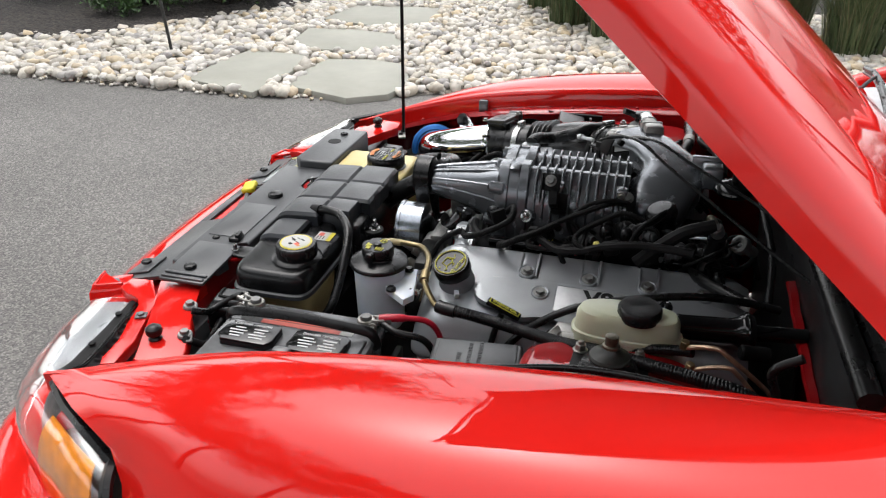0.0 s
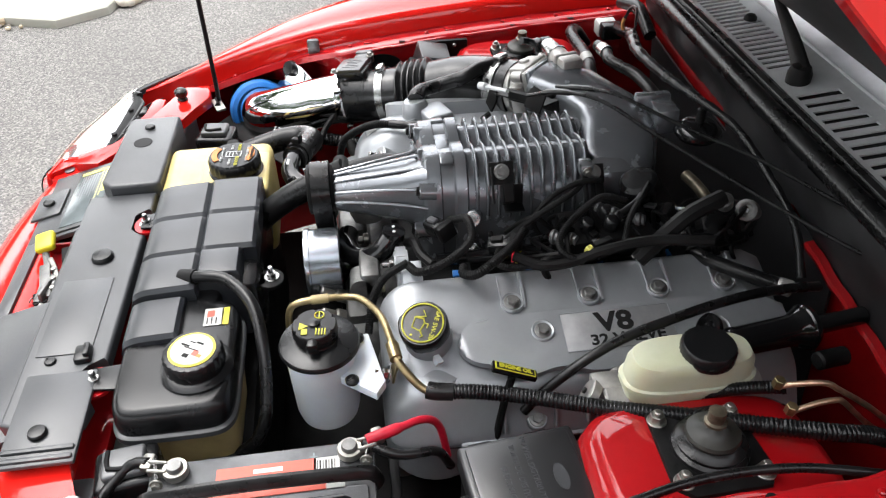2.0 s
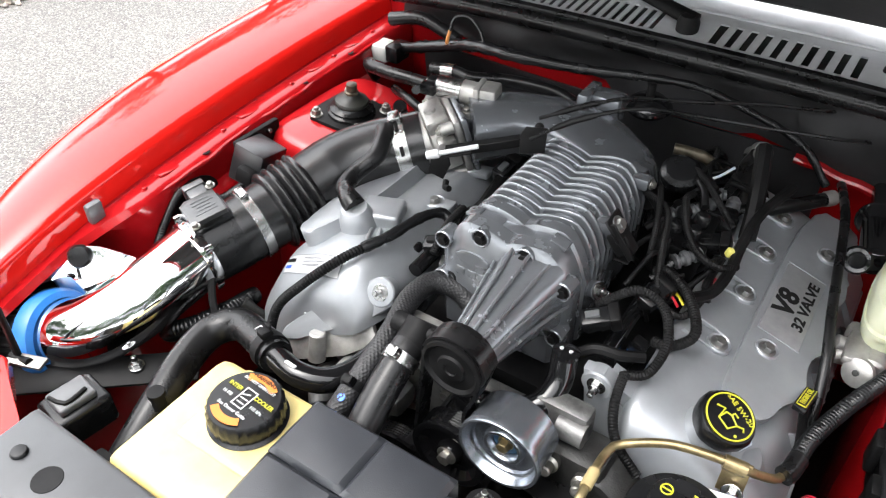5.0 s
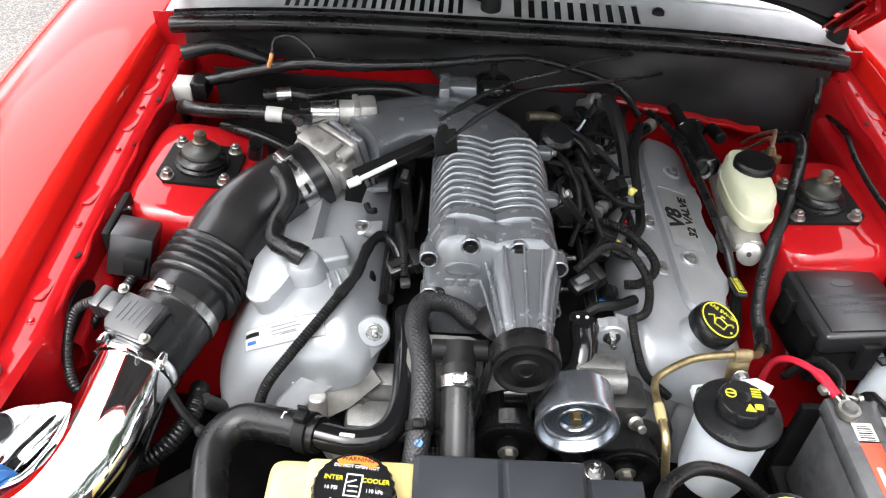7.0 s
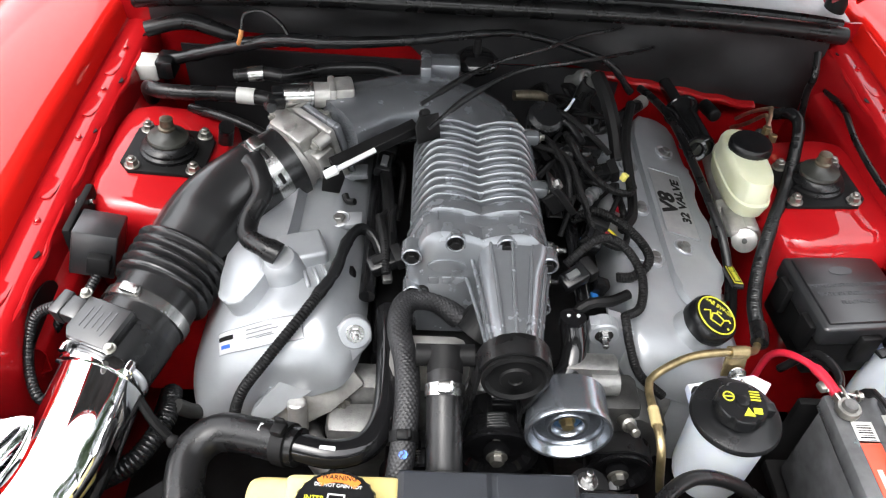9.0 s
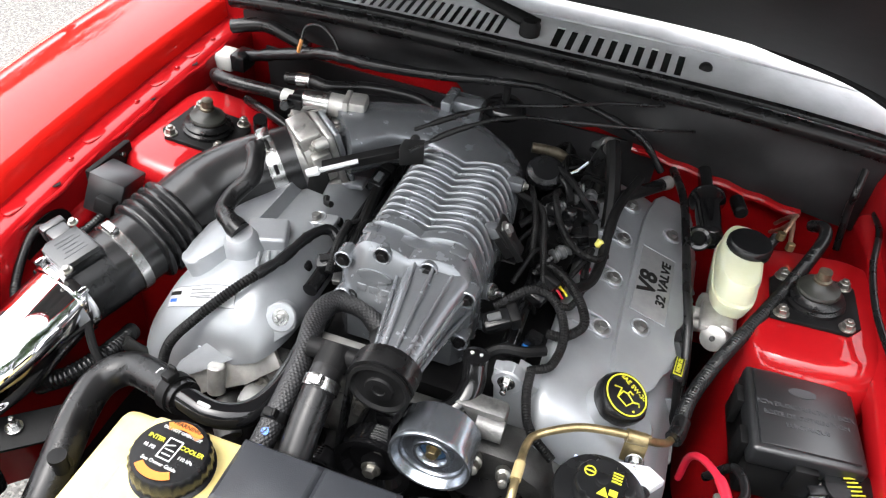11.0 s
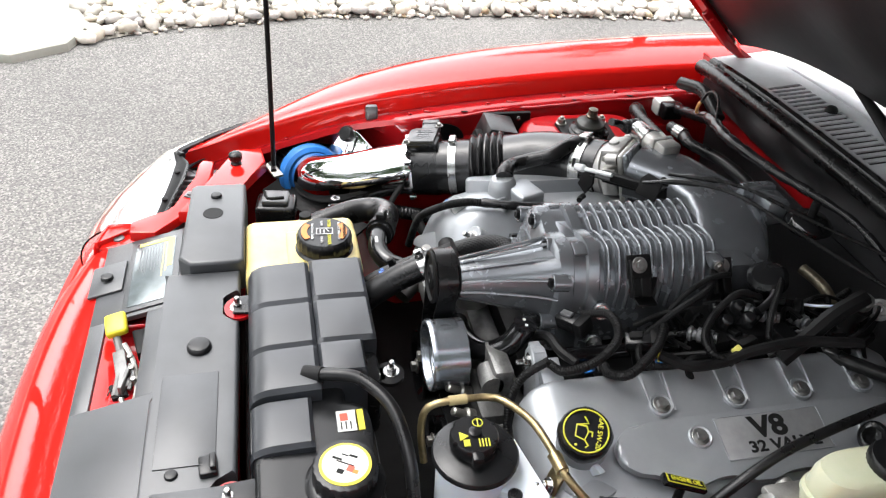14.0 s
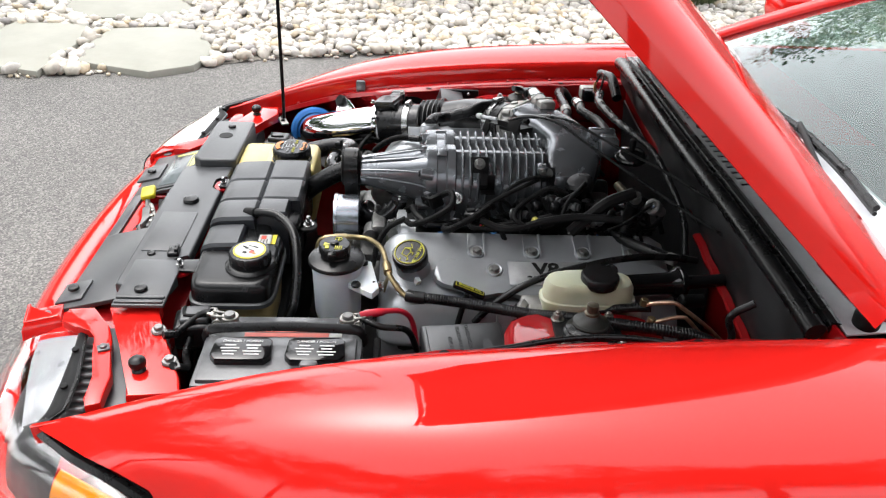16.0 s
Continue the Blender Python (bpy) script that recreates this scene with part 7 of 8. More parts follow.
# ---- washer fluid cap beside the battery ----
wf = thing("washer_bottle", "white washer bottle neck with a black printed cap", "bottle", (0.545, -0.295, 0.62))
part("neck", lathe([(0.034, 0), (0.034, 0.12), (0.032, 0.145), (0.029, 0.155)], pose(0.562, -0.277, 0.62), 28), white_plastic, wf)
bm = lathe([(0.033, 0), (0.034, 0.003), (0.033, 0.012), (0.0, 0.016)], pose(0.562, -0.277, 0.772), 36)
rbox((-0.04, 0, 0.006), (0.03, 0.014, 0.006), 0.002, pose(0.562, -0.277, 0.772, 0, 0, 20), 2, bm)
wcap = part("cap", bm, black_plastic, wf)
bm = bmesh.new()
for k in range(5):
    rbox((0.0, -0.012 + 0.006 * k, 0.0155), (0.018 - 0.004 * (k % 2), 0.002, 0.001), 0, pose(0.562, -0.277, 0.7732, 0, 0, 20), 1, bm)
part("cap_print", bm, yellow_print, wcap)

# ---- power distribution box ----
pd = thing("fuse_box", "black plastic power distribution box with an embossed lid", "fuse box", (0.49, -0.2, 0.70))
M = pose(0.498, -0.200, 0.0, 0, 0, 6)
part("base", rbox((0, 0, 0.735), (0.135, 0.135, 0.07), 0.006, M), matte_black, pd)
bm = rbox((0, 0, 0.786), (0.142, 0.142, 0.036), 0.006, M, 3)
rbox((0, 0, 0.805), (0.125, 0.125, 0.006), 0.003, M, 2, bm)
lid = part("lid", bm, box_plastic, pd)
for k, w in enumerate(("POWER DISTRIBUTION BOX", "BOITE DE DISTRIBUTION", "ELECTRIQUE")):
    lettering(w, 0.0098, M @ pose(0, 0.006 - 0.016 * k, 0.8084), satin_plastic, lid, "embossed_lettering")
bm = prism(ring_poly(0.018, 0.008, 24), 0, 0.0008, M @ pose(0, 0.034, 0.808))
part("embossed_oval", bm, satin_plastic, lid)
for x, y in ((-0.075, -0.04), (-0.075, 0.03), (0.0, -0.075)):
    bm = rbox((x, y, 0.765), (0.012 if x else 0.03, 0.03 if x else 0.012, 0.05), 0.003, M)
    part("latch", bm, matte_black, pd)

# ---- brake master cylinder, reservoir and booster ----
mc = thing("brake_master_cylinder", "aluminium brake master cylinder with a cream fluid reservoir", "master cylinder", (0.39, 0.02, 0.75))
bm = lathe([(0.018, 0), (0.022, 0.004), (0.022, 0.05), (0.026, 0.055), (0.026, 0.13), (0.022, 0.20)], aim((0.386, -0.085, 0.790), (0.0, 1, 0.03)), 24)
rbox((0.372, -0.03, 0.795), (0.05, 0.035, 0.03), 0.008, None, 2, bm)
tube([(0.38, -0.055, 0.785), (0.345, -0.06, 0.782)], 0.013, 12, 0.01, bm)
lathe([(0.012, 0), (0.019, 0.002), (0.019, 0.012), (0.016, 0.014)], aim((0.378, -0.092, 0.795), (-0.35, -0.8, 0.45)), 24, bm)
lathe([(0.011, 0), (0.011, 0.020), (0.008, 0.022)], aim((0.360, -0.050, 0.792), (-1, -0.25, 0.2)), 16, bm)
rbox((0.366, -0.065, 0.806), (0.030, 0.060, 0.014), 0.005, None, 2, bm)
part("cylinder", bm, cast_alu, mc)
part("port_plug", lathe([(0.004, 0), (0.004, 0.003), (0.002, 0.0035)], aim((0.3727, -0.1041, 0.802), (-0.35, -0.8, 0.45)), 12), dark_alu, mc)
bm = lathe([(0.006, -0.05), (0.006, 0.0), (0.0175, 0.002), (0.020, 0.006), (0.020, 0.012), (0.017, 0.015), (0.012, 0.014), (0.010, 0.009), (0.0, 0.009)], aim((0.327, 0.076, 0.838), (0.05, -0.85, 0.5)), 30)
part("valve_cup", bm, gloss_black, mc, "glossy black round valve cup")
rings = []
for h, k in ((0.806, 0.80), (0.812, 0.94), (0.820, 0.97), (0.830, 0.97), (0.832, 1.03), (0.838, 1.03), (0.840, 0.97), (0.862, 0.95), (0.872, 0.88), (0.876, 0.74)):
    rings.append([Vector((0.389 + x, 0.016 + y, h)) for x, y in ring_poly(0.0335 * k, 0.082 * k, 40, 0, 0, 2.9)])
part("fluid_reservoir", loft(rings), cream_plastic, mc, "cream translucent fluid reservoir")
bm = lathe([(0.031, 0), (0.0328, 0.003), (0.0328, 0.017), (0.030, 0.021), (0.012, 0.0215), (0.0, 0.020)], pose(0.395, 0.032, 0.868), 60, None, lambda a, k: 1 + 0.015 * math.cos(30 * a) * (0 < k < 3))
part("cap", bm, black_plastic, mc)
bb = thing("brake_booster", "glossy black brake booster on the firewall", "brake booster", (0.34, 0.24, 0.78))
BBM = aim((0.335, 0.196, 0.832), (0.12, -1, 0))
bm = lathe([(0.012, -0.09), (0.013, -0.014), (0.026, -0.010), (0.030, -0.004), (0.030, 0.002), (0.027, 0.008), (0.023, 0.014), (0.0205, 0.022), (0.0200, 0.098), (0.021, 0.103), (0.019, 0.110), (0.0165, 0.112), (0.014, 0.107), (0.0, 0.105)], BBM, 44)
part("shell", bm, gloss_black, bb)
part("rim", lathe([(0.0302, -0.004), (0.0312, -0.002), (0.0312, 0.001), (0.0295, 0.003)], BBM, 44), gloss_black, bb)
bm = lathe([(0.012, 0), (0.012, 0.04), (0.009, 0.043), (0.0, 0.043)], aim((0.385, 0.225, 0.828), (0.2, -1, 0.1)), 16)
part("check_valve", bm, matte_black, bb)
for pts in ([(0.446, 0.098, 0.860), (0.456, 0.120, 0.872), (0.464, 0.143, 0.878), (0.468, 0.155, 0.872), (0.470, 0.199, 0.839), (0.470, 0.238, 0.804), (0.468, 0.26, 0.78)], [(0.468, 0.108, 0.838), (0.469, 0.140, 0.850), (0.470, 0.160, 0.853), (0.470, 0.172, 0.846), (0.468, 0.215, 0.80), (0.466, 0.26, 0.76)]):
    lt = thing("brake_line", "bare copper-brown steel brake line", "brake line", pts[0], "brake lines")
    part("line", tube(pts, 0.0036, 10), copper, lt)
    part("line_nut", hexagon(0.007, 0, 0.012, None, aim(pts[0], (0, 0.1, 1))), gold_zinc, lt)

# ---- relay box on the apron ----
rb = thing("relay_box", "small black square relay box on the red apron", "relay", (-0.548, -0.18, 0.80))
M = pose(-0.548, -0.182, 0.852, -14, 14, 4)
part("box", rbox((0, 0, -0.03), (0.058, 0.066, 0.066), 0.003, M, 2), box_plastic, rb)
part("plug", rbox((0.010, -0.040, -0.036), (0.030, 0.020, 0.026), 0.004, M, 2), matte_black, rb)
bm = rbox((-0.585, -0.155, 0.815), (0.012, 0.10, 0.09), 0.004)
part("bracket", bm, matte_black, rb)
placed("nut", stud_nut, pose(-0.590, -0.135, 0.845, 0, 70, 0), rb)

# ---- cold air intake ----
it = thing("intake_pipe", "black intake pipe with bellows and steel clamps", "intake pipe", (-0.43, -0.2, 0.78))
PATH = [(-0.500, -0.378, 0.785), (-0.492, -0.355, 0.788), (-0.470, -0.300, 0.798), (-0.445, -0.225, 0.812), (-0.405, -0.130, 0.838), (-0.345, -0.072, 0.858), (-0.312, -0.045, 0.868)]


def intake_r(s, f):
    k = float(np.interp(f, [0, 0.30, 0.50, 0.60, 0.85, 0.92, 1.0], [0.0545, 0.0550, 0.0585, 0.0605, 0.0590, 0.0565, 0.0555]))
    if 0.31 < f < 0.49:
        k += 0.010 * abs(math.sin(math.pi * (f - 0.31) / 0.036)) ** 0.7
    return k


bm = tube(PATH, intake_r, 32, 0.0025)
part("pipe", bm, material("satin_black_pipe", (0.008, 0.008, 0.0085), 0.24, 0.0, 0.15, 12, bump=0.05, bump_scale=500, spec=0.45), it)


def on_path(f):
    line = spline(PATH, 0.004)
    i = min(int(f * (len(line) - 1)), len(line) - 2)
    return line[i], line[i + 1] - line[i]


def band(f, r, w, mat, parent, name="hose_clamp", screw=True):
    p, d = on_path(f)
    M = aim(p, d)
    bm = lathe([(r, -w / 2), (r + 0.002, -w / 2), (r + 0.002, w / 2), (r, w / 2)], M, 40)
    if screw:
        rbox((0, r + 0.006, 0), (0.026, 0.010, w * 0.9), 0.003, M, 2, bm)
    part(name, bm, mat, parent, "bright steel band clamp")


band(0.241, 0.0560, 0.015, bright_steel, it)
band(0.915, 0.0570, 0.021, bright_steel, it)
p, d = on_path(0.915)
MB = aim(p, d)
for a in range(20, 360, 40):
    part("clamp_slot", rbox((0, 0, 0), (0.016, 0.0014, 0.006), 0.0004, MB @ pose(0, 0, 0, 0, 0, a) @ pose(0, 0.0592, 0)), matte_black, it)
part("clamp_edge", lathe([(0.0572, -0.013), (0.0600, -0.011), (0.0600, -0.009), (0.0580, -0.008)], MB, 40), bright_steel, it)
# mass air sensor on top
p, d = on_path(0.10)
MM = aim(p, d, (0, 0, 1))
bm = lathe([(0.056, -0.03), (0.056, 0.03)], MM, 40)
rbox((0, 0.056, 0.0), (0.056, 0.020, 0.062), 0.004, MM, 2, bm)
part("sensor_body", bm, black_plastic, it)
bm = prism([(-0.030, -0.026), (0.030, -0.026), (0.030, 0.020), (0.022, 0.030), (-0.030, 0.030)], 0, 0.008, MM @ pose(0, 0.066, 0, -90, 0, 0), 0.002)
part("sensor_lid", bm, box_plastic, it)
for k in range(5):
    part("printed_bar", rbox((-0.016 + 0.008 * k, 0.0743, 0.002 * (k % 2)), (0.0022, 0.0006, 0.034 - 0.006 * (k % 3)), 0, MM), satin_plastic, it)
bm = rbox((0.042, 0.064, 0.005), (0.030, 0.022, 0.030), 0.004, MM, 2)
rbox((0.056, 0.064, 0.005), (0.016, 0.027, 0.035), 0.004, MM, 2, bm)
part("sensor_plug", bm, box_plastic, it)
for dx, dz in ((-0.038, -0.026), (0.036, 0.026)):
    placed("bolt", small_bolt, MM @ pose(dx, 0.074, dz, -90, 0, 0), it)

cp = thing("chrome_elbow", "polished chrome intake elbow with a bolted flange", "pipe", (-0.55, -0.46, 0.74))
CPATH = [(-0.498, -0.376, 0.785), (-0.505, -0.440, 0.772), (-0.520, -0.503, 0.753), (-0.553, -0.550, 0.733), (-0.605, -0.573, 0.716)]
part("elbow", tube(CPATH, 0.0525, 40, 0.006), chrome, cp)
M = aim((-0.498, -0.378, 0.785), (0.22, 0.95, 0.15))
bm = lathe([(0.050, -0.012), (0.056, -0.010), (0.057, 0.0), (0.054, 0.006), (0.050, 0.007)], M, 44)
part("flange_ring", bm, chrome, cp)
for a in (60, 140, 250, 330):
    MB = M @ pose(0.060 * math.cos(radians(a)), 0.060 * math.sin(radians(a)), 0)
    part("flange_lug", lathe([(0.007, -0.006), (0.007, 0.003), (0.005, 0.004), (0.005, 0.007), (0.003, 0.008)], MB, 12), chrome, cp)
bm = tube([(-0.455, -0.400, 0.775), (-0.430, -0.425, 0.755), (-0.405, -0.44, 0.735)], 0.006, 8, 0.01)
lathe([(0.008, 0), (0.008, 0.012), (0.005, 0.014)], aim((-0.408, -0.438, 0.737), (0.3, -0.6, 0.8)), 12, bm)
part("support_stay", bm, matte_black, cp)
af = thing("air_filter", "cone air filter with a bright blue rubber end ring", "air filter", (-0.66, -0.6, 0.68))
FD = Vector((-0.93, -0.22, -0.28)).normalized()
FM = aim((-0.600, -0.571, 0.717), FD)
bm = lathe([(0.050, -0.004), (0.055, -0.014), (0.064, -0.010), (0.068, 0.0), (0.068, 0.014), (0.062, 0.018)], FM, 48)
part("end_ring", bm, blue_plastic, af, "bright blue rubber filter ring")
bm = lathe([(0.066, 0.016), (0.062, 0.06), (0.056, 0.12)], FM, 96, None, lambda a, k: 1 + 0.03 * math.cos(40 * a))
part("pleated_cone", bm, matte_black, af)
hs = thing("heat_shield", "polished steel heat shield plate beside the air filter", "heat shield", (-0.6, -0.5, 0.74))
bm = prism([(-0.085, -0.06), (0.085, -0.06), (0.090, 0.010), (0.070, 0.030), (0.030, 0.052), (0.005, 0.058), (-0.02, 0.050), (-0.085, -0.005)], 0, 0.0025, aim((-0.612, -0.500, 0.762), (0.70, -0.66, 0.27)), 0.0008)
part("shield_plate", bm, chrome, hs)
bm = lathe([(0.010, 0), (0.017, 0.003), (0.0175, 0.012), (0.014, 0.017), (0.005, 0.018)], aim((-0.622, -0.490, 0.800), (0.55, -0.6, 0.55)), 24)
part("rubber_stop", bm, rubber, hs)

# ---- hoses, pipes and wiring ----
def hose(name, pts, r, mat, label, category, group="", corr=0.0, seg=14):
    e = thing(name, label, category, pts[0], group)
    bm = corrugated(pts, r, corr, seg) if corr else tube(pts, r, seg)
    return e, part("run", bm, mat, e)


def clamp_at(p, d, r, w, parent, mat=None):
    M = aim(p, d)
    bm = lathe([(r, -w / 2), (r + 0.0018, -w / 2), (r + 0.0018, w / 2), (r, w / 2)], M, 30)
    rbox((0, r + 0.005, 0), (0.018, 0.010, w), 0.003, M, 2, bm)
    rbox((0.006, r + 0.010, 0), (0.004, 0.012, w * 0.8), 0.001, M, 1, bm)
    part("clamp", bm, mat or bright_steel, parent, "spring steel hose clamp")


# radiator hose and its steel pipe
e, _ = hose("radiator_hose", [(-0.345, -0.665, 0.715), (-0.352, -0.600, 0.748), (-0.368, -0.530, 0.766), (-0.372, -0.478, 0.772), (-0.345, -0.452, 0.780), (-0.295, -0.462, 0.790), (-0.245, -0.480, 0.800)], 0.0225, rubber, "thick black rubber radiator hose", "hose", seg=24)
clamp_at((-0.262, -0.474, 0.797), (1, -0.35, 0.2), 0.0235, 0.016, e, matte_black)
part("hose_marking", rbox((0, 0, 0), (0.010, 0.004, 0.001), 0, pose(-0.290, -0.463, 0.8131, 0, 0, 75)), white_print, e)
bm = lathe([(0.009, 0), (0.009, 0.02), (0.011, 0.021), (0.011, 0.028), (0.0, 0.029)], pose(-0.335, -0.60, 0.765), 14)
part("bleed_valve", bm, matte_black, e)
e, _ = hose("coolant_pipe", [(-0.250, -0.479, 0.800), (-0.205, -0.486, 0.798), (-0.170, -0.470, 0.794), (-0.153, -0.430, 0.790), (-0.150, -0.370, 0.790), (-0.153, -0.300, 0.800), (-0.155, -0.27, 0.80)], 0.0165, gloss_black, "glossy black painted steel coolant pipe", "pipe", seg=24)
bm = rbox((0, 0, 0), (0.018, 0.005, 0.003), 0.001, pose(-0.212, -0.488, 0.8140, 0, 0, -5))
part("paint_mark", bm, white_print, e)
e, _ = hose("coolant_pipe", [(0.076, -0.322, 0.848), (0.080, -0.338, 0.826), (0.074, -0.364, 0.808), (0.052, -0.382, 0.798), (0.015, -0.392, 0.792), (-0.02, -0.39, 0.785)], 0.0165, gloss_black, "glossy black curved coolant pipe behind the pulleys", "pipe", seg=20)
part("pipe_cap", lathe([(0.017, 0), (0.017, 0.012), (0.0, 0.013)], aim((0.076, -0.321, 0.846), (0.0, 0.2, 1)), 20), gloss_black, e)
for dx in (-0.006, 0.006):
    part("paint_dot", lathe([(0.0025, 0), (0.0025, 0.001), (0, 0.001)], pose(0.076 + dx, -0.319, 0.8595), 8), white_print, e)
# braided hose
def braid(pts, r, strands=16, turns=210.0, seg=72, step=0.0009):
    """A hose with crossing woven strands."""
    line = spline(pts, step)
    rings, n0, s = [], None, 0.0
    for i, q in enumerate(line):
        d = (line[min(i + 1, len(line) - 1)] - line[max(i - 1, 0)]).normalized()
        s += (q - line[i - 1]).length if i else 0.0
        n0 = d.orthogonal().normalized() if n0 is None else n0
        n0 = (n0 - d * n0.dot(d)).normalized()
        b = d.cross(n0)
        ring = []
        for k in range(seg):
            a = 2 * math.pi * k / seg
            w = max(abs(math.sin(strands * a / 2 + turns * s * 2)), abs(math.sin(strands * a / 2 - turns * s * 2)))
            ring.append(q + (n0 * math.cos(a) + b * math.sin(a)) * r * (0.93 + 0.08 * w ** 3))
        rings.append(ring)
    return loft(rings)


e = thing("braided_hose", "black braided fabric coolant hose", "hose", (-0.062, -0.290, 0.812))
part("run", braid([(-0.062, -0.290, 0.812), (-0.095, -0.278, 0.832), (-0.130, -0.290, 0.842), (-0.140, -0.330, 0.842), (-0.128, -0.390, 0.836), (-0.126, -0.440, 0.822), (-0.130, -0.490, 0.797), (-0.137, -0.530, 0.765)], 0.0150), material("woven_fabric", (0.008, 0.008, 0.009), 0.5, 0.0, 0.3, 40, spec=0.4), e, angle=180)
clamp_at((-0.128, -0.468, 0.809), (0, -0.9, -0.4), 0.0152, 0.012, e, matte_black)
part("paint_dot", lathe([(0.005, 0), (0.005, 0.001), (0, 0.001)], pose(-0.128, -0.492, 0.8118, 30, 0, 0), 12), blue_mark, e)
# lower hose to the thermostat
e, _ = hose("thermostat_hose", [(-0.084, -0.405, 0.858), (-0.084, -0.430, 0.850), (-0.083, -0.480, 0.826), (-0.081, -0.530, 0.790), (-0.078, -0.565, 0.745)], 0.0205, rubber, "black rubber thermostat hose with spring clamp", "hose", seg=24)
clamp_at((-0.084, -0.432, 0.849), (0, -0.9, -0.42), 0.0212, 0.014, e)
bm = tube([(-0.118, -0.392, 0.864), (-0.05, -0.392, 0.866)], 0.013, 16, 0.01)
lathe([(0.021, 0), (0.021, 0.03), (0.018, 0.032)], aim((-0.084, -0.385, 0.868), (0, -0.9, -0.42)), 24, bm)
part("tee_fitting", bm, matte_black, e)
bm = tube([(-0.045, -0.335, 0.83), (-0.03, -0.318, 0.845), (-0.035, -0.30, 0.82)], 0.026, 16, 0.01)
part("elbow", bm, matte_black, e)

# power steering gold line and conduit
e, _ = hose("steering_line", [(0.186, -0.478, 0.725), (0.174, -0.482, 0.770), (0.168, -0.478, 0.802), (0.167, -0.465, 0.814), (0.166, -0.430, 0.817), (0.167, -0.392, 0.816), (0.178, -0.374, 0.818), (0.222, -0.351, 0.825), (0.272, -0.340, 0.825), (0.300, -0.336, 0.822), (0.320, -0.322, 0.808), (0.334, -0.304, 0.794), (0.344, -0.284, 0.795)], 0.0052, gold_zinc, "yellow zinc plated power steering line", "pipe")
bm = prism([(-0.014, -0.035), (0.014, -0.035), (0.014, 0.012), (-0.014, 0.012)], 0, 0.003, aim((0.293, -0.333, 0.815), (0, -1, 0.25)), 0.0006)
tube([(0.278, -0.340, 0.825), (0.302, -0.336, 0.822)], 0.0085, 12, 0.01, bm)
part("bracket", bm, gold_zinc, e)
placed("nut", stud_nut, pose(0.297, -0.347, 0.789, 70, 0, 0), e)
bm = tube([(0.166, -0.422, 0.8168), (0.1662, -0.446, 0.8162)], 0.0068, 12, 0.01)
part("tag", bm, paper_tan, e, "pale yellow paper tag")
e, _ = hose("wiring_conduit", [(0.342, -0.292, 0.797), (0.352, -0.230, 0.797), (0.378, -0.160, 0.803), (0.415, -0.085, 0.815), (0.452, -0.015, 0.835), (0.487, 0.060, 0.848), (0.515, 0.130, 0.857), (0.520, 0.175, 0.850), (0.515, 0.22, 0.82)], 0.0104, black_plastic, "black corrugated plastic wiring conduit", "conduit", corr=0.0048)
part("end_sleeve", tube([(0.338, -0.300, 0.797), (0.342, -0.290, 0.797), (0.346, -0.268, 0.797)], 0.0116, 14), rubber, e)
hose("wiring_conduit", [(0.405, -0.02, 0.80), (0.418, 0.045, 0.828), (0.432, 0.085, 0.844), (0.444, 0.112, 0.853)], 0.0082, black_plastic, "black corrugated sleeve on the brake line", "conduit", corr=0.0042)
# hose along the left cover
hose("vacuum_hose", [(0.348, -0.175, 0.745), (0.345, -0.150, 0.775), (0.335, -0.10, 0.812), (0.322, -0.045, 0.834), (0.311, 0.02, 0.848), (0.301, 0.085, 0.858), (0.292, 0.14, 0.860), (0.28, 0.20, 0.852), (0.27, 0.25, 0.84)], 0.0068, rubber, "black rubber vacuum hose along the valve cover", "hose")
# hose at the cover's rear corner
e, _ = hose("breather_hose", [(0.115, 0.105, 0.80), (0.15, 0.115, 0.822), (0.19, 0.135, 0.832), (0.225, 0.165, 0.836), (0.258, 0.20, 0.838)], 0.011, rubber, "short black breather hose at the valve cover", "hose")
part("silver_end", lathe([(0.011, 0), (0.012, 0.003), (0.012, 0.018), (0.008, 0.02)], aim((0.256, 0.198, 0.838), (0.6, 0.7, 0)), 16), cast_alu, e)
# breather hose on the intake pipe
e, _ = hose("breather_hose", [(-0.352, -0.098, 0.900), (-0.342, -0.118, 0.905), (-0.332, -0.150, 0.894), (-0.345, -0.185, 0.878), (-0.342, -0.215, 0.872), (-0.318, -0.238, 0.878), (-0.298, -0.246, 0.872)], lambda s, f: 0.0135 + 0.0025 * (f > 0.9) + 0.006 * max(0, 1 - f / 0.07), rubber, "black moulded breather hose on the intake pipe", "hose", seg=18)
part("grommet", lathe([(0.018, 0), (0.019, 0.006), (0.015, 0.010), (0.012, 0.012)], aim((-0.358, -0.092, 0.893), (0.2, -0.3, 0.9)), 20), rubber, e)

# wrapped harness over the right cover
e, _ = hose("wiring_harness", [(-0.165, -0.199, 0.822), (-0.178, -0.176, 0.840), (-0.198, -0.168, 0.852), (-0.214, -0.198, 0.858), (-0.226, -0.262, 0.860), (-0.244, -0.300, 0.856)], lambda s, f: 0.0078 * (1 + 0.07 * math.sin(s * 330) + 0.08 * math.sin(s * 140)), black_plastic, "wiring harness over the cover, taped above and corrugated below", "wiring")
part("corrugated_sleeve", corrugated([(-0.240, -0.293, 0.857), (-0.262, -0.330, 0.847), (-0.300, -0.368, 0.812), (-0.332, -0.392, 0.770), (-0.350, -0.405, 0.70)], 0.0075, 0.0045, 14, None, 0.2), matte_black, e)
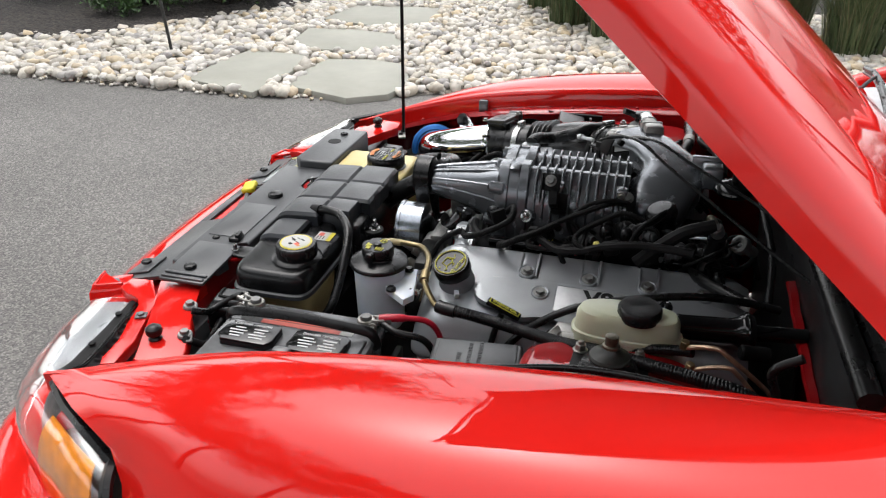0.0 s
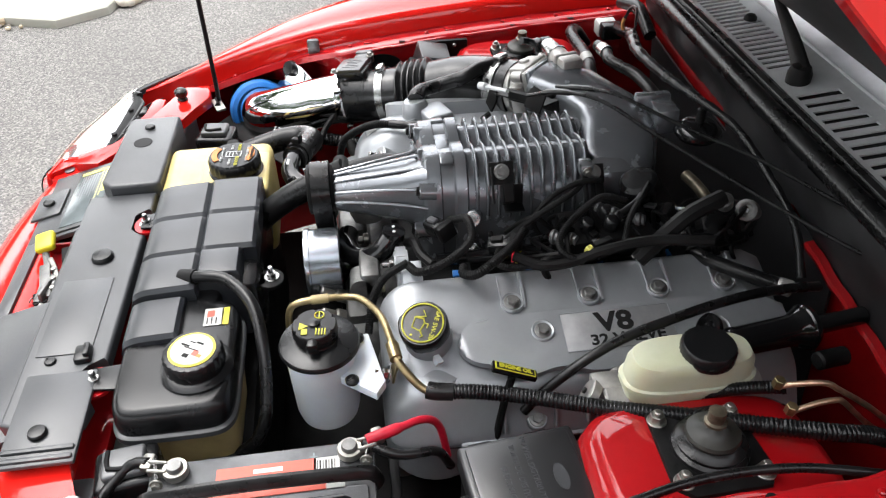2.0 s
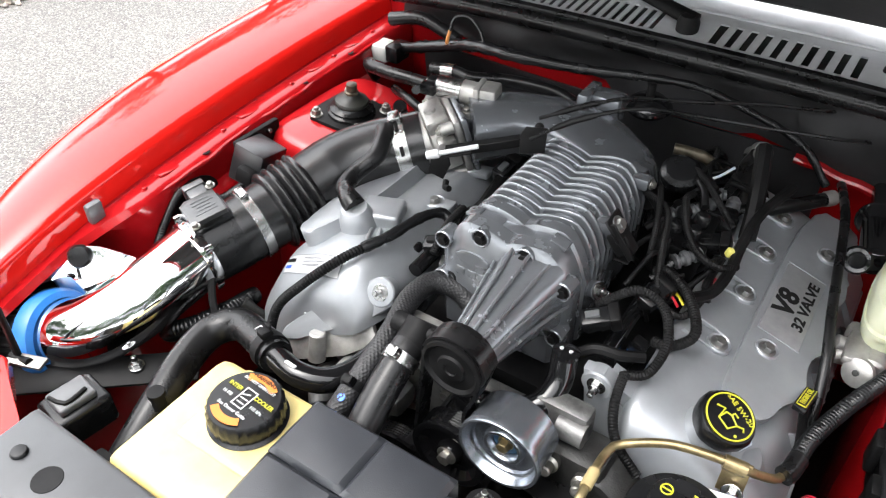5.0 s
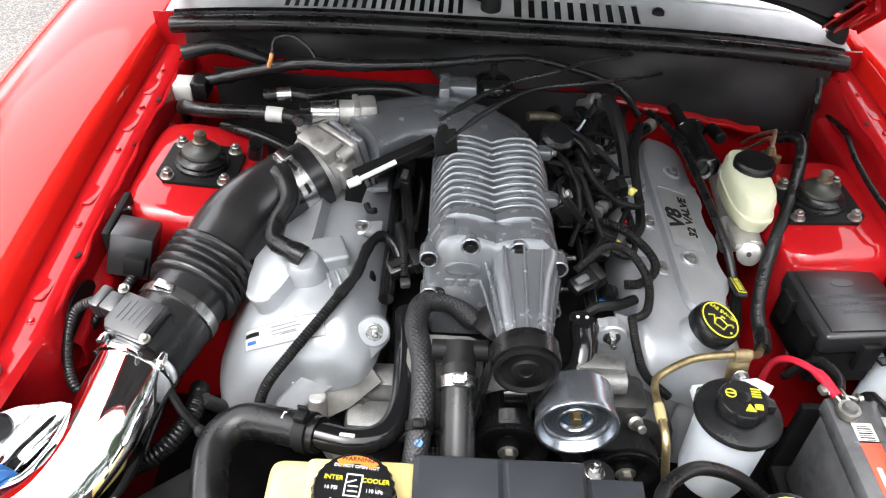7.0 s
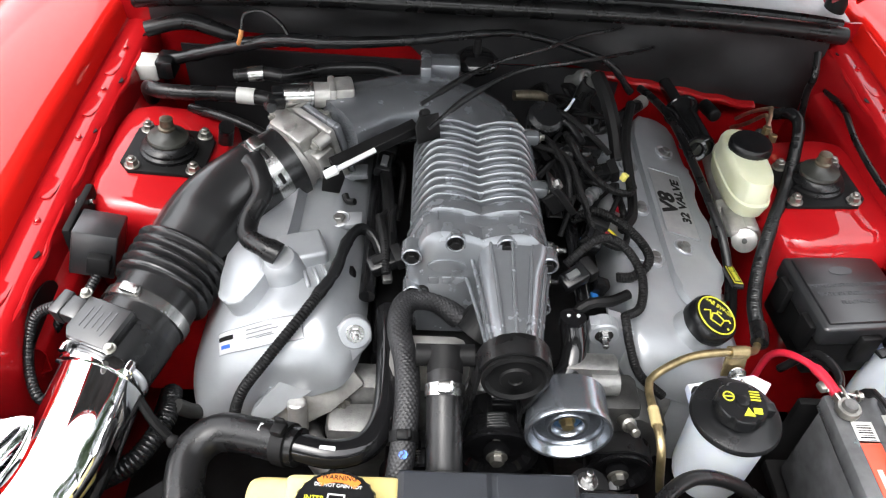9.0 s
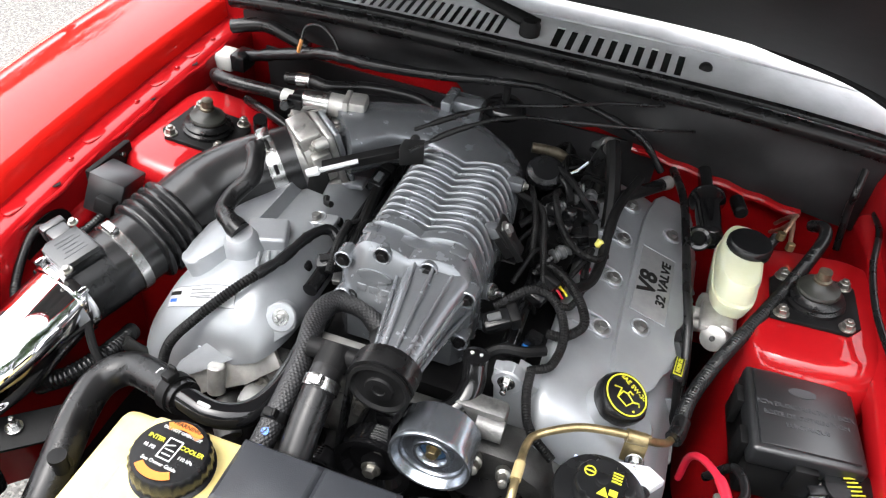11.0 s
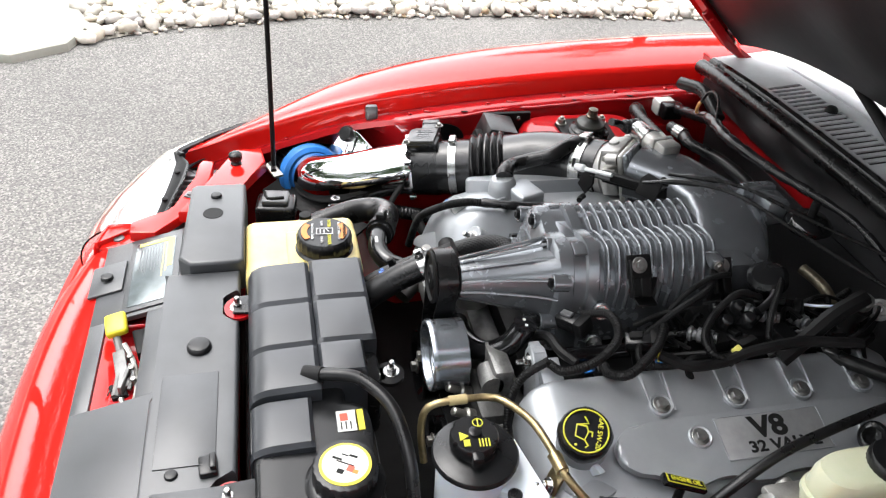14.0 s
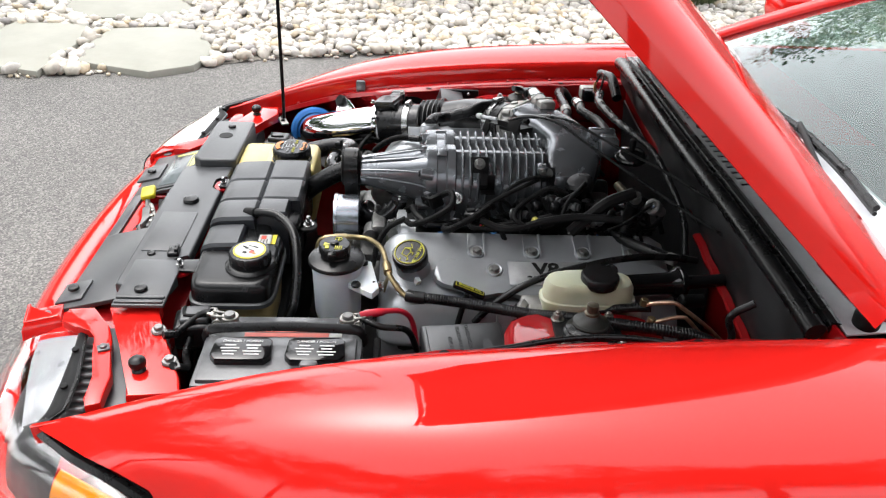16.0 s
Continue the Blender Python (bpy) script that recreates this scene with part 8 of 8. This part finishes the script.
part("connector", rbox((0, 0, 0), (0.014, 0.034, 0.014), 0.003, pose(-0.162, -0.212, 0.815, 20, 0, 10)), dull_alu, e, "grey metal sensor plug")
e, _ = hose("wiring_harness", [(-0.598, 0.215, 0.862), (-0.54, 0.215, 0.875), (-0.45, 0.205, 0.905), (-0.36, 0.18, 0.938), (-0.268, 0.160, 0.950), (-0.15, 0.170, 0.955), (-0.05, 0.190, 0.960), (0.03, 0.212, 0.955), (0.12, 0.225, 0.930), (0.20, 0.235, 0.895), (0.25, 0.235, 0.84)], lambda s, f: (0.0112 - 0.005 * min(1, max(0, f - 0.3) / 0.4)) * (1 + 0.05 * math.sin(s * 900) + 0.06 * math.sin(s * 140)), black_plastic, "tape wrapped black wiring harness along the firewall", "wiring")
part("connector", rbox((-0.600, 0.205, 0.862), (0.066, 0.044, 0.032), 0.005, None, 2), paper_white, e, "white plastic harness connector")
part("connector_cap", rbox((-0.556, 0.208, 0.866), (0.030, 0.046, 0.034), 0.005, None, 2), black_plastic, e)
part("orange_tail", tube([(-0.425, 0.185, 0.925), (-0.419, 0.180, 0.940), (-0.416, 0.182, 0.952)], 0.0035, 8), copper_wire, e)
part("loose_wire", tube([(-0.416, 0.182, 0.950), (-0.41, 0.19, 0.975), (-0.38, 0.19, 0.982), (-0.35, 0.18, 0.965), (-0.335, 0.17, 0.94)], 0.003, 6), rubber, e)
e, _ = hose("heater_hose", [(-0.575, 0.16, 0.83), (-0.566, 0.132, 0.868), (-0.543, 0.114, 0.875), (-0.498, 0.111, 0.875), (-0.453, 0.113, 0.875), (-0.402, 0.111, 0.875), (-0.365, 0.106, 0.872), (-0.33, 0.10, 0.86)], 0.0125, rubber, "black heater hose with a white paper tag", "hose")
part("paper_tag", tube([(-0.418, 0.1115, 0.8752), (-0.390, 0.110, 0.8746)], 0.0135, 16, 0.01), paper_white, e, "white paper tag")
e, _ = hose("heater_hose", [(-0.425, 0.136, 0.895), (-0.381, 0.140, 0.900), (-0.345, 0.135, 0.900), (-0.31, 0.150, 0.900), (-0.274, 0.165, 0.900), (-0.20, 0.172, 0.900), (-0.16, 0.172, 0.89)], 0.011, rubber, "black heater hose behind the plenum", "hose")
part("steel_union", tube([(-0.402, 0.1375, 0.898), (-0.378, 0.140, 0.900)], 0.0135, 16, 0.01), bright_steel, e)
hose("vacuum_hose", [(-0.50, 0.12, 0.84), (-0.45, 0.09, 0.85), (-0.40, 0.07, 0.846), (-0.36, 0.06, 0.83)], 0.008, rubber, "thin black vacuum hose", "hose")
e, _ = hose("vacuum_hose", [(-0.44, 0.05, 0.78), (-0.43, 0.045, 0.83), (-0.42, 0.03, 0.87)], 0.012, rubber, "short upright black hose stub", "hose")
hose("firewall_hose", [(-0.59, 0.235, 0.915), (-0.53, 0.25, 0.925), (-0.48, 0.25, 0.915), (-0.44, 0.25, 0.90)], 0.013, rubber, "black moulded hose at the cowl corner", "hose")

# fuel rails, injectors and plugs in the valley
for s, x in ((1, 0.105), (-1, -0.185)):
    fr = thing("fuel_rail", "black fuel rail with injectors beside the supercharger", "fuel rail", (x, -0.05, 0.80), "fuel rails")
    part("rail", tube([(x, -0.26, 0.815), (x, 0.16, 0.815)], 0.011, 12, 0.05), gloss_black, fr)
    for k in range(4):
        y = -0.22 + 0.11 * k
        bm = lathe([(0.010, 0), (0.011, 0.02), (0.008, 0.03), (0.008, 0.05)], pose(x + s * 0.012, y, 0.765, 0, s * 15, 0), 14)
        inj = part("injector", bm, matte_black, fr)
        part("plug", rbox((0, 0, 0), (0.022, 0.018, 0.022), 0.004, pose(x + s * 0.028, y, 0.812, 0, s * 20, 0), 2), black_plastic, inj)
        part("plug_lock", rbox((0, 0, 0), (0.010, 0.012, 0.006), 0.001, pose(x + s * 0.020, y - 0.012, 0.803, 0, s * 20, 0)), blue_plastic, inj)

# coil pack, vacuum motor and plugs on the driver's side of the case
cl = thing("coil_pack", "black coil and sensor cluster beside the supercharger", "ignition coil", (0.12, 0.0, 0.80))
part("block", rbox((0, 0, 0), (0.070, 0.110, 0.05), 0.006, pose(0.112, -0.02, 0.842, 0, 10, 5), 2), matte_black, cl)
for k in range(4):
    part("tower", lathe([(0.012, 0), (0.011, 0.016), (0.008, 0.020), (0.005, 0.021)], pose(0.100 + 0.026 * (k % 2), -0.052 + 0.036 * (k // 2) + 0.012, 0.864, 0, 10, 0), 16), black_plastic, cl)
part("plug", rbox((0, 0, 0), (0.05, 0.03, 0.028), 0.004, pose(0.14, 0.045, 0.852, 0, 10, 20), 2), black_plastic, cl)
vm = thing("vacuum_motor", "round black vacuum actuator behind the supercharger", "actuator", (0.068, 0.06, 0.86))
part("can", lathe([(0.018, -0.05), (0.020, 0.0), (0.027, 0.012), (0.030, 0.018), (0.029, 0.030), (0.022, 0.036), (0.0, 0.037)], aim((0.068, 0.062, 0.876), (0.1, -0.35, 0.9)), 28), black_plastic, vm)
part("nozzle", tube([(0.090, 0.055, 0.900), (0.11, 0.04, 0.895), (0.125, 0.01, 0.885)], 0.006, 10, 0.01), rubber, vm)
dv = thing("diaphragm_valve", "black round diaphragm valve with steel rim on firewall", "valve", (-0.03, 0.21, 0.92))
part("can", lathe([(0.030, 0), (0.036, 0.008), (0.037, 0.012), (0.034, 0.018), (0.024, 0.026), (0.0, 0.028)], pose(-0.035, 0.185, 0.905), 30), gloss_black, dv)
part("rim", lathe([(0.0375, 0.007), (0.0385, 0.009), (0.0375, 0.013)], pose(-0.035, 0.185, 0.905), 30), gloss_black, dv)
part("stem", lathe([(0.007, 0.02), (0.007, 0.05), (0.005, 0.052)], pose(-0.035, 0.185, 0.905), 12), matte_black, dv)
cn = thing("sensor_connector", "grey metal sensor connector above the valve cover", "connector", (0.163, 0.154, 0.90))
part("shell", lathe([(0.010, 0), (0.012, 0.004), (0.012, 0.018), (0.009, 0.021), (0.007, 0.021)], aim((0.155, 0.150, 0.905), (0.3, -0.3, 0.9)), 18), dull_alu, cn)
part("boot", tube([(0.155, 0.150, 0.905), (0.145, 0.15, 0.875), (0.15, 0.14, 0.83)], 0.016, 14, 0.01), rubber, cn)

# black looms over the valley, drawn at random within it
rnd = random.Random(77)
LOOMS = [([(0.062, -0.005, 0.905), (0.075, -0.045, 0.912), (0.088, -0.085, 0.900), (0.094, -0.110, 0.872), (0.096, -0.105, 0.845), (0.104, -0.080, 0.826), (0.116, -0.045, 0.818)], 0.0050, 1), ([(0.101, 0.026, 0.89), (0.102, -0.013, 0.902), (0.121, -0.054, 0.888), (0.151, -0.085, 0.877), (0.181, -0.090, 0.872), (0.197, -0.063, 0.862)], 0.0062, 1), ([(0.068, 0.060, 0.905), (0.085, 0.062, 0.908), (0.109, 0.046, 0.905), (0.142, 0.018, 0.892), (0.169, 0.004, 0.872)], 0.0055, 1), ([(0.110, -0.128, 0.86), (0.129, -0.135, 0.873), (0.161, -0.159, 0.873), (0.186, -0.192, 0.866), (0.192, -0.214, 0.856), (0.172, -0.228, 0.842), (0.15, -0.225, 0.835)], 0.0078, 1), ([(0.216, 0.111, 0.895), (0.195, 0.030, 0.888), (0.191, -0.036, 0.875), (0.192, -0.075, 0.862), (0.186, -0.12, 0.855), (0.165, -0.155, 0.86)], 0.0085, 0), ([(0.160, 0.142, 0.925), (0.172, 0.092, 0.910), (0.183, 0.051, 0.880), (0.189, 0.019, 0.850)], 0.0135, 0), ([(0.045, -0.02, 0.90), (0.09, -0.055, 0.905), (0.11, -0.115, 0.882), (0.13, -0.165, 0.855), (0.165, -0.175, 0.845), (0.178, -0.13, 0.85), (0.17, -0.07, 0.852)], 0.0058, 1), ([(0.075, -0.235, 0.865), (0.115, -0.215, 0.895), (0.150, -0.215, 0.885), (0.172, -0.25, 0.868), (0.168, -0.29, 0.85), (0.145, -0.305, 0.845)], 0.0072, 1), ([(0.075, -0.30, 0.83), (0.10, -0.29, 0.85), (0.13, -0.285, 0.852), (0.155, -0.27, 0.85)], 0.008, 0), ([(0.145, -0.305, 0.85), (0.150, -0.34, 0.83), (0.165, -0.36, 0.80), (0.20, -0.37, 0.77)], 0.007, 1), ([(-0.155, -0.20, 0.83), (-0.165, -0.10, 0.85), (-0.175, 0.0, 0.855), (-0.165, 0.08, 0.85)], 0.010, 0), ([(-0.16, -0.25, 0.85), (-0.165, -0.21, 0.87), (-0.175, -0.15, 0.86)], 0.007, 1)]
for k in range(16):
    x0, y0 = rnd.uniform(0.065, 0.16), rnd.uniform(-0.16, 0.20)
    pts = [(x0, y0, rnd.uniform(0.80, 0.84))]
    for q in range(rnd.choice((3, 4))):
        x0 = min(0.175, max(0.06, x0 + rnd.uniform(-0.05, 0.05)))
        y0 = min(0.22, max(-0.22, y0 + rnd.uniform(-0.07, 0.07)))
        pts.append((x0, y0, rnd.uniform(0.835, 0.875)))
    pts.append((x0 + 0.01, y0 + 0.02, 0.80))
    LOOMS.append((pts, rnd.choice((0.0035, 0.0045, 0.006)), rnd.choice((0, 0, 1))))
for k in range(7):
    x0, y0 = rnd.uniform(-0.175, -0.15), rnd.uniform(-0.2, 0.05)
    LOOMS.append(([(x0, y0, 0.80), (x0 + rnd.uniform(-0.02, 0.01), y0 + 0.04, 0.85), (x0, y0 + 0.09, 0.84), (x0 - 0.01, y0 + 0.13, 0.80)], 0.005, k % 2))
for pts, r, kind in LOOMS:
    hose("wiring_loom", pts, r * 0.9, matte_black, "thin black engine wiring loom", "wiring", "engine wiring looms", 0.0036 if kind else 0.0, 8)
for k, (x, y, z, a) in enumerate(((0.085, -0.255, 0.862, 30), (0.125, -0.165, 0.850, 70), (0.150, -0.03, 0.858, 10), (0.095, 0.075, 0.86, 45), (0.135, 0.12, 0.85, 80), (-0.165, -0.23, 0.85, 20), (-0.175, -0.03, 0.86, 80))):
    e = thing("wire_connector", "black plastic engine wiring connector", "connector", (x, y, z), "wiring connectors")
    M = pose(x, y, z, 12, -15, a)
    part("shell", rbox((0, 0, 0), (0.040, 0.024, 0.022), 0.004, M, 2), black_plastic, e)
    part("collar", rbox((0.022, 0, 0), (0.014, 0.028, 0.026), 0.003, M, 2), matte_black, e)
    part("lock_tab", rbox((-0.004, 0, 0.013), (0.018, 0.010, 0.005), 0.001, M, 1), matte_black if k % 3 else grey_plastic, e)
for k, (pts, mt) in enumerate((([(0.12, -0.14, 0.84), (0.14, -0.15, 0.852), (0.155, -0.155, 0.84)], red_cable), ([(0.125, -0.135, 0.842), (0.145, -0.142, 0.85), (0.16, -0.15, 0.842)], yellow_grip))):
    hose("single_wire", pts, 0.002, mt, "thin coloured sensor wire", "wiring", "coloured wires", 0.0, 6)

for x, y, z, w in ((0.058, -0.155, 0.930, 0.034), (0.044, -0.010, 0.905, 0.030)):
    e = thing("loom_bracket", "black steel loom bracket bolted to the supercharger flank", "bracket", (x, y, z), "loom brackets")
    M = pose(x, y, z, 0, 52, 0)
    bm = rbox((0, 0, 0), (w, w * 1.1, 0.004), 0.001, M, 1)
    rbox((w * 0.8, w * 0.25, -0.012), (w, w * 0.5, 0.028), 0.002, M, 1, bm)
    rbox((w * 0.5, -w * 0.45, 0.004), (w * 1.6, 0.003, 0.010), 0.001, M, 1, bm)
    part("plate", bm, matte_black, e)
    placed("bolt", cap_bolt, M @ pose(-0.002, 0, 0.0022), e)
e = thing("pressure_sensor", "grey metal sensor with a thin black lead in the valley", "sensor", (0.146, 0.189, 0.89))
M = aim((0.146, 0.196, 0.885), (0.45, -0.6, 0.5))
part("body", lathe([(0.010, -0.03), (0.010, 0.0), (0.016, 0.001), (0.016, 0.016), (0.012, 0.018), (0.009, 0.017), (0.008, 0.012), (0.0, 0.012)], M, 24), dull_alu, e)
part("contact", rbox((0, 0, 0.014), (0.006, 0.006, 0.006), 0.001, M, 1), white_plastic, e)
part("lead", tube([(0.150, 0.187, 0.895), (0.166, 0.170, 0.893), (0.178, 0.135, 0.872), (0.170, 0.10, 0.845)], 0.0028, 8), matte_black, e)
e = thing("fastener_clip", "small yellow plastic clip on the wiring loom", "clip", (0.183, -0.052, 0.872))
part("clip", rbox((0, 0, 0), (0.011, 0.010, 0.012), 0.002, pose(0.183, -0.052, 0.872, 0, 20, 30), 2), sticker_yellow, e)
e = thing("red_plug", "small red wiring plug beside the valve cover", "connector", (0.174, -0.093, 0.848))
part("plug", rbox((0, 0, 0), (0.010, 0.018, 0.008), 0.002, pose(0.174, -0.093, 0.848, 0, 10, -20), 2), red_cable, e)
for z in (0.854, 0.792):
    e = thing("rail_bolt", "zinc bolt low on the supercharger flank", "bolt", (0.066, -0.198, z), "rail bolts")
    m = aim((0.062, -0.198, z), (0.9, -0.3, 0.35))
    placed("head", stud_nut, m, e)
    part("boss", lathe([(0.013, -0.02), (0.013, -0.001), (0.011, 0.0)], m, 18), sc_alu, e)
hose("egr_tube", [(0.03, 0.146, 0.878), (0.055, 0.153, 0.876), (0.082, 0.160, 0.868), (0.11, 0.175, 0.83)], 0.009, bronze, "short heat-browned steel tube behind the supercharger", "pipe")
hose("bare_wire", [(0.10, 0.105, 0.868), (0.115, 0.115, 0.876), (0.128, 0.135, 0.884)], 0.0022, white_plastic, "thin white sensor wire in the valley", "wiring")
for k, (x, y, z, a) in enumerate(((0.118, 0.03, 0.868, 60), (0.10, 0.0, 0.872, 35), (0.135, -0.075, 0.858, 50), (0.115, 0.09, 0.855, 15), (0.15, 0.075, 0.852, 100))):
    e = thing("grey_connector", "grey ribbed plastic sensor connector in the wiring", "connector", (x, y, z), "grey connectors")
    part("shell", tube([Vector((x, y, z)) - 0.02 * Vector((math.cos(radians(a)), math.sin(radians(a)), 0.2)), Vector((x, y, z)) + 0.02 * Vector((math.cos(radians(a)), math.sin(radians(a)), 0.2))], lambda s, f: 0.008 + 0.003 * (math.sin(f * 18) > 0), 12, 0.002), grey_plastic, e)
    part("boot", tube([Vector((x, y, z)) - 0.02 * Vector((math.cos(radians(a)), math.sin(radians(a)), 0.2)), Vector((x, y, z)) - 0.05 * Vector((math.cos(radians(a)), math.sin(radians(a)), 0.5))], 0.006, 8, 0.01), rubber, e)

# alternator and small castings at the front of the engine
al = thing("alternator", "grey finned alternator beside the idler pulley", "alternator", (0.15, -0.38, 0.68))
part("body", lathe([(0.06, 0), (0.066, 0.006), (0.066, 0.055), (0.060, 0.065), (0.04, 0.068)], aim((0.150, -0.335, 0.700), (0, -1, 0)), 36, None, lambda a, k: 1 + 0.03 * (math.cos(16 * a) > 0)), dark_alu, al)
for x, z in ((0.112, 0.775), (0.150, 0.768)):
    part("stud", lathe([(0.010, -0.03), (0.010, 0.0), (0.006, 0.002), (0.006, 0.022), (0.004, 0.024)], aim((x, -0.415, z), (0.1, -0.8, 0.5)), 14), zinc, al)
sp = thing("sensor_plug", "pale green-white plastic sensor plug", "connector", (0.112, -0.35, 0.78))
part("shell", rbox((0, 0, 0), (0.018, 0.018, 0.030), 0.003, pose(0.113, -0.352, 0.788, 20, 10, 0), 2), cream_plastic, sp)
part("boot", tube([(0.113, -0.352, 0.775), (0.115, -0.35, 0.75)], 0.010, 10, 0.01), rubber, sp)
# boxes beside the radiator support
for s, x, y in ((1, 0.385, -0.672), (-1, -0.445, -0.650)):
    bx = thing("lamp_connector_box", "black plastic connector box beside the radiator support", "connector", (x, y, 0.74), "connector boxes")
    part("box", rbox((0, 0, 0), (0.062, 0.075, 0.05), 0.008, pose(x, y, 0.742 + s * 0.010, 0, 0, s * 8), 3), black_plastic, bx)
    part("lid", rbox((0, 0, 0), (0.042, 0.05, 0.012), 0.004, pose(x, y, 0.772 + s * 0.010, 0, 0, s * 8), 3), grey_plastic, bx)
    part("latch", tube([(x - 0.015, y - 0.02, 0.778 + s * 0.010), (x + 0.012, y - 0.015, 0.780 + s * 0.010), (x + 0.012, y + 0.015, 0.780 + s * 0.010)], 0.003, 8, 0.01), matte_black, bx)
rd = thing("radiator", "black radiator core and shroud behind the cover", "radiator", (0, -0.69, 0.5))
part("core", rbox((0, -0.69, 0.56), (0.74, 0.04, 0.36), 0.006), matte_black, rd)
part("fan_shroud", rbox((0.03, -0.575, 0.58), (0.62, 0.08, 0.24), 0.02), matte_black, rd)
# hoses and plates by the right apron
hose("corrugated_hose", [(-0.44, -0.34, 0.70), (-0.43, -0.40, 0.722), (-0.45, -0.455, 0.722), (-0.49, -0.47, 0.70), (-0.52, -0.45, 0.66)], 0.014, black_plastic, "black corrugated hose by the red apron", "hose", "", 0.006)
hose("apron_hose", [(-0.400, -0.34, 0.66), (-0.405, -0.37, 0.70), (-0.42, -0.38, 0.725)], 0.010, dark_alu, "grey rubber hose end beside the engine", "hose")
hose("sensor_lead", [(-0.555, -0.325, 0.85), (-0.585, -0.33, 0.83), (-0.592, -0.365, 0.79), (-0.575, -0.40, 0.765), (-0.56, -0.39, 0.74)], 0.007, black_plastic, "black corrugated lead of the air sensor", "wiring", "", 0.0045)
hose("sensor_lead", [(-0.545, -0.235, 0.81), (-0.555, -0.265, 0.80), (-0.575, -0.29, 0.79), (-0.59, -0.30, 0.77)], 0.007, black_plastic, "black lead of the relay box", "wiring", "", 0.0045)
pl = thing("apron_plate", "black steel plate with a bolt under the elbow", "plate", (-0.47, -0.58, 0.68))
part("plate", rbox((0, 0, 0), (0.26, 0.05, 0.006), 0.002, pose(-0.50, -0.575, 0.700, 10, 0, 40)), matte_black, pl)
placed("bolt", stud_nut, pose(-0.47, -0.545, 0.705), pl)
for x, y, z, a, b in ((-0.5985, -0.295, 0.797, 0.034, 0.050),):
    op = thing("apron_opening", "dark oval opening in the red apron", "opening", (x, y, z))
    part("backing", prism(ring_poly(b, a, 28), -0.001, 0.0015, pose(x, y, z, 0, 90, 0) @ pose(0, 0, 0, 0, 0, 90)), matte_black, op)
# hood release cable along the left apron
hose("release_cable", [(0.600, -0.25, 0.868), (0.585, -0.15, 0.876), (0.568, -0.05, 0.882), (0.570, 0.05, 0.885), (0.59, 0.15, 0.88), (0.60, 0.24, 0.86)], 0.005, rubber, "thin black hood release cable", "cable")
hose("brake_hose", [(0.56, 0.20, 0.80), (0.55, 0.21, 0.87), (0.545, 0.20, 0.91), (0.55, 0.23, 0.94)], 0.006, rubber, "thin black hose at the firewall corner", "hose")
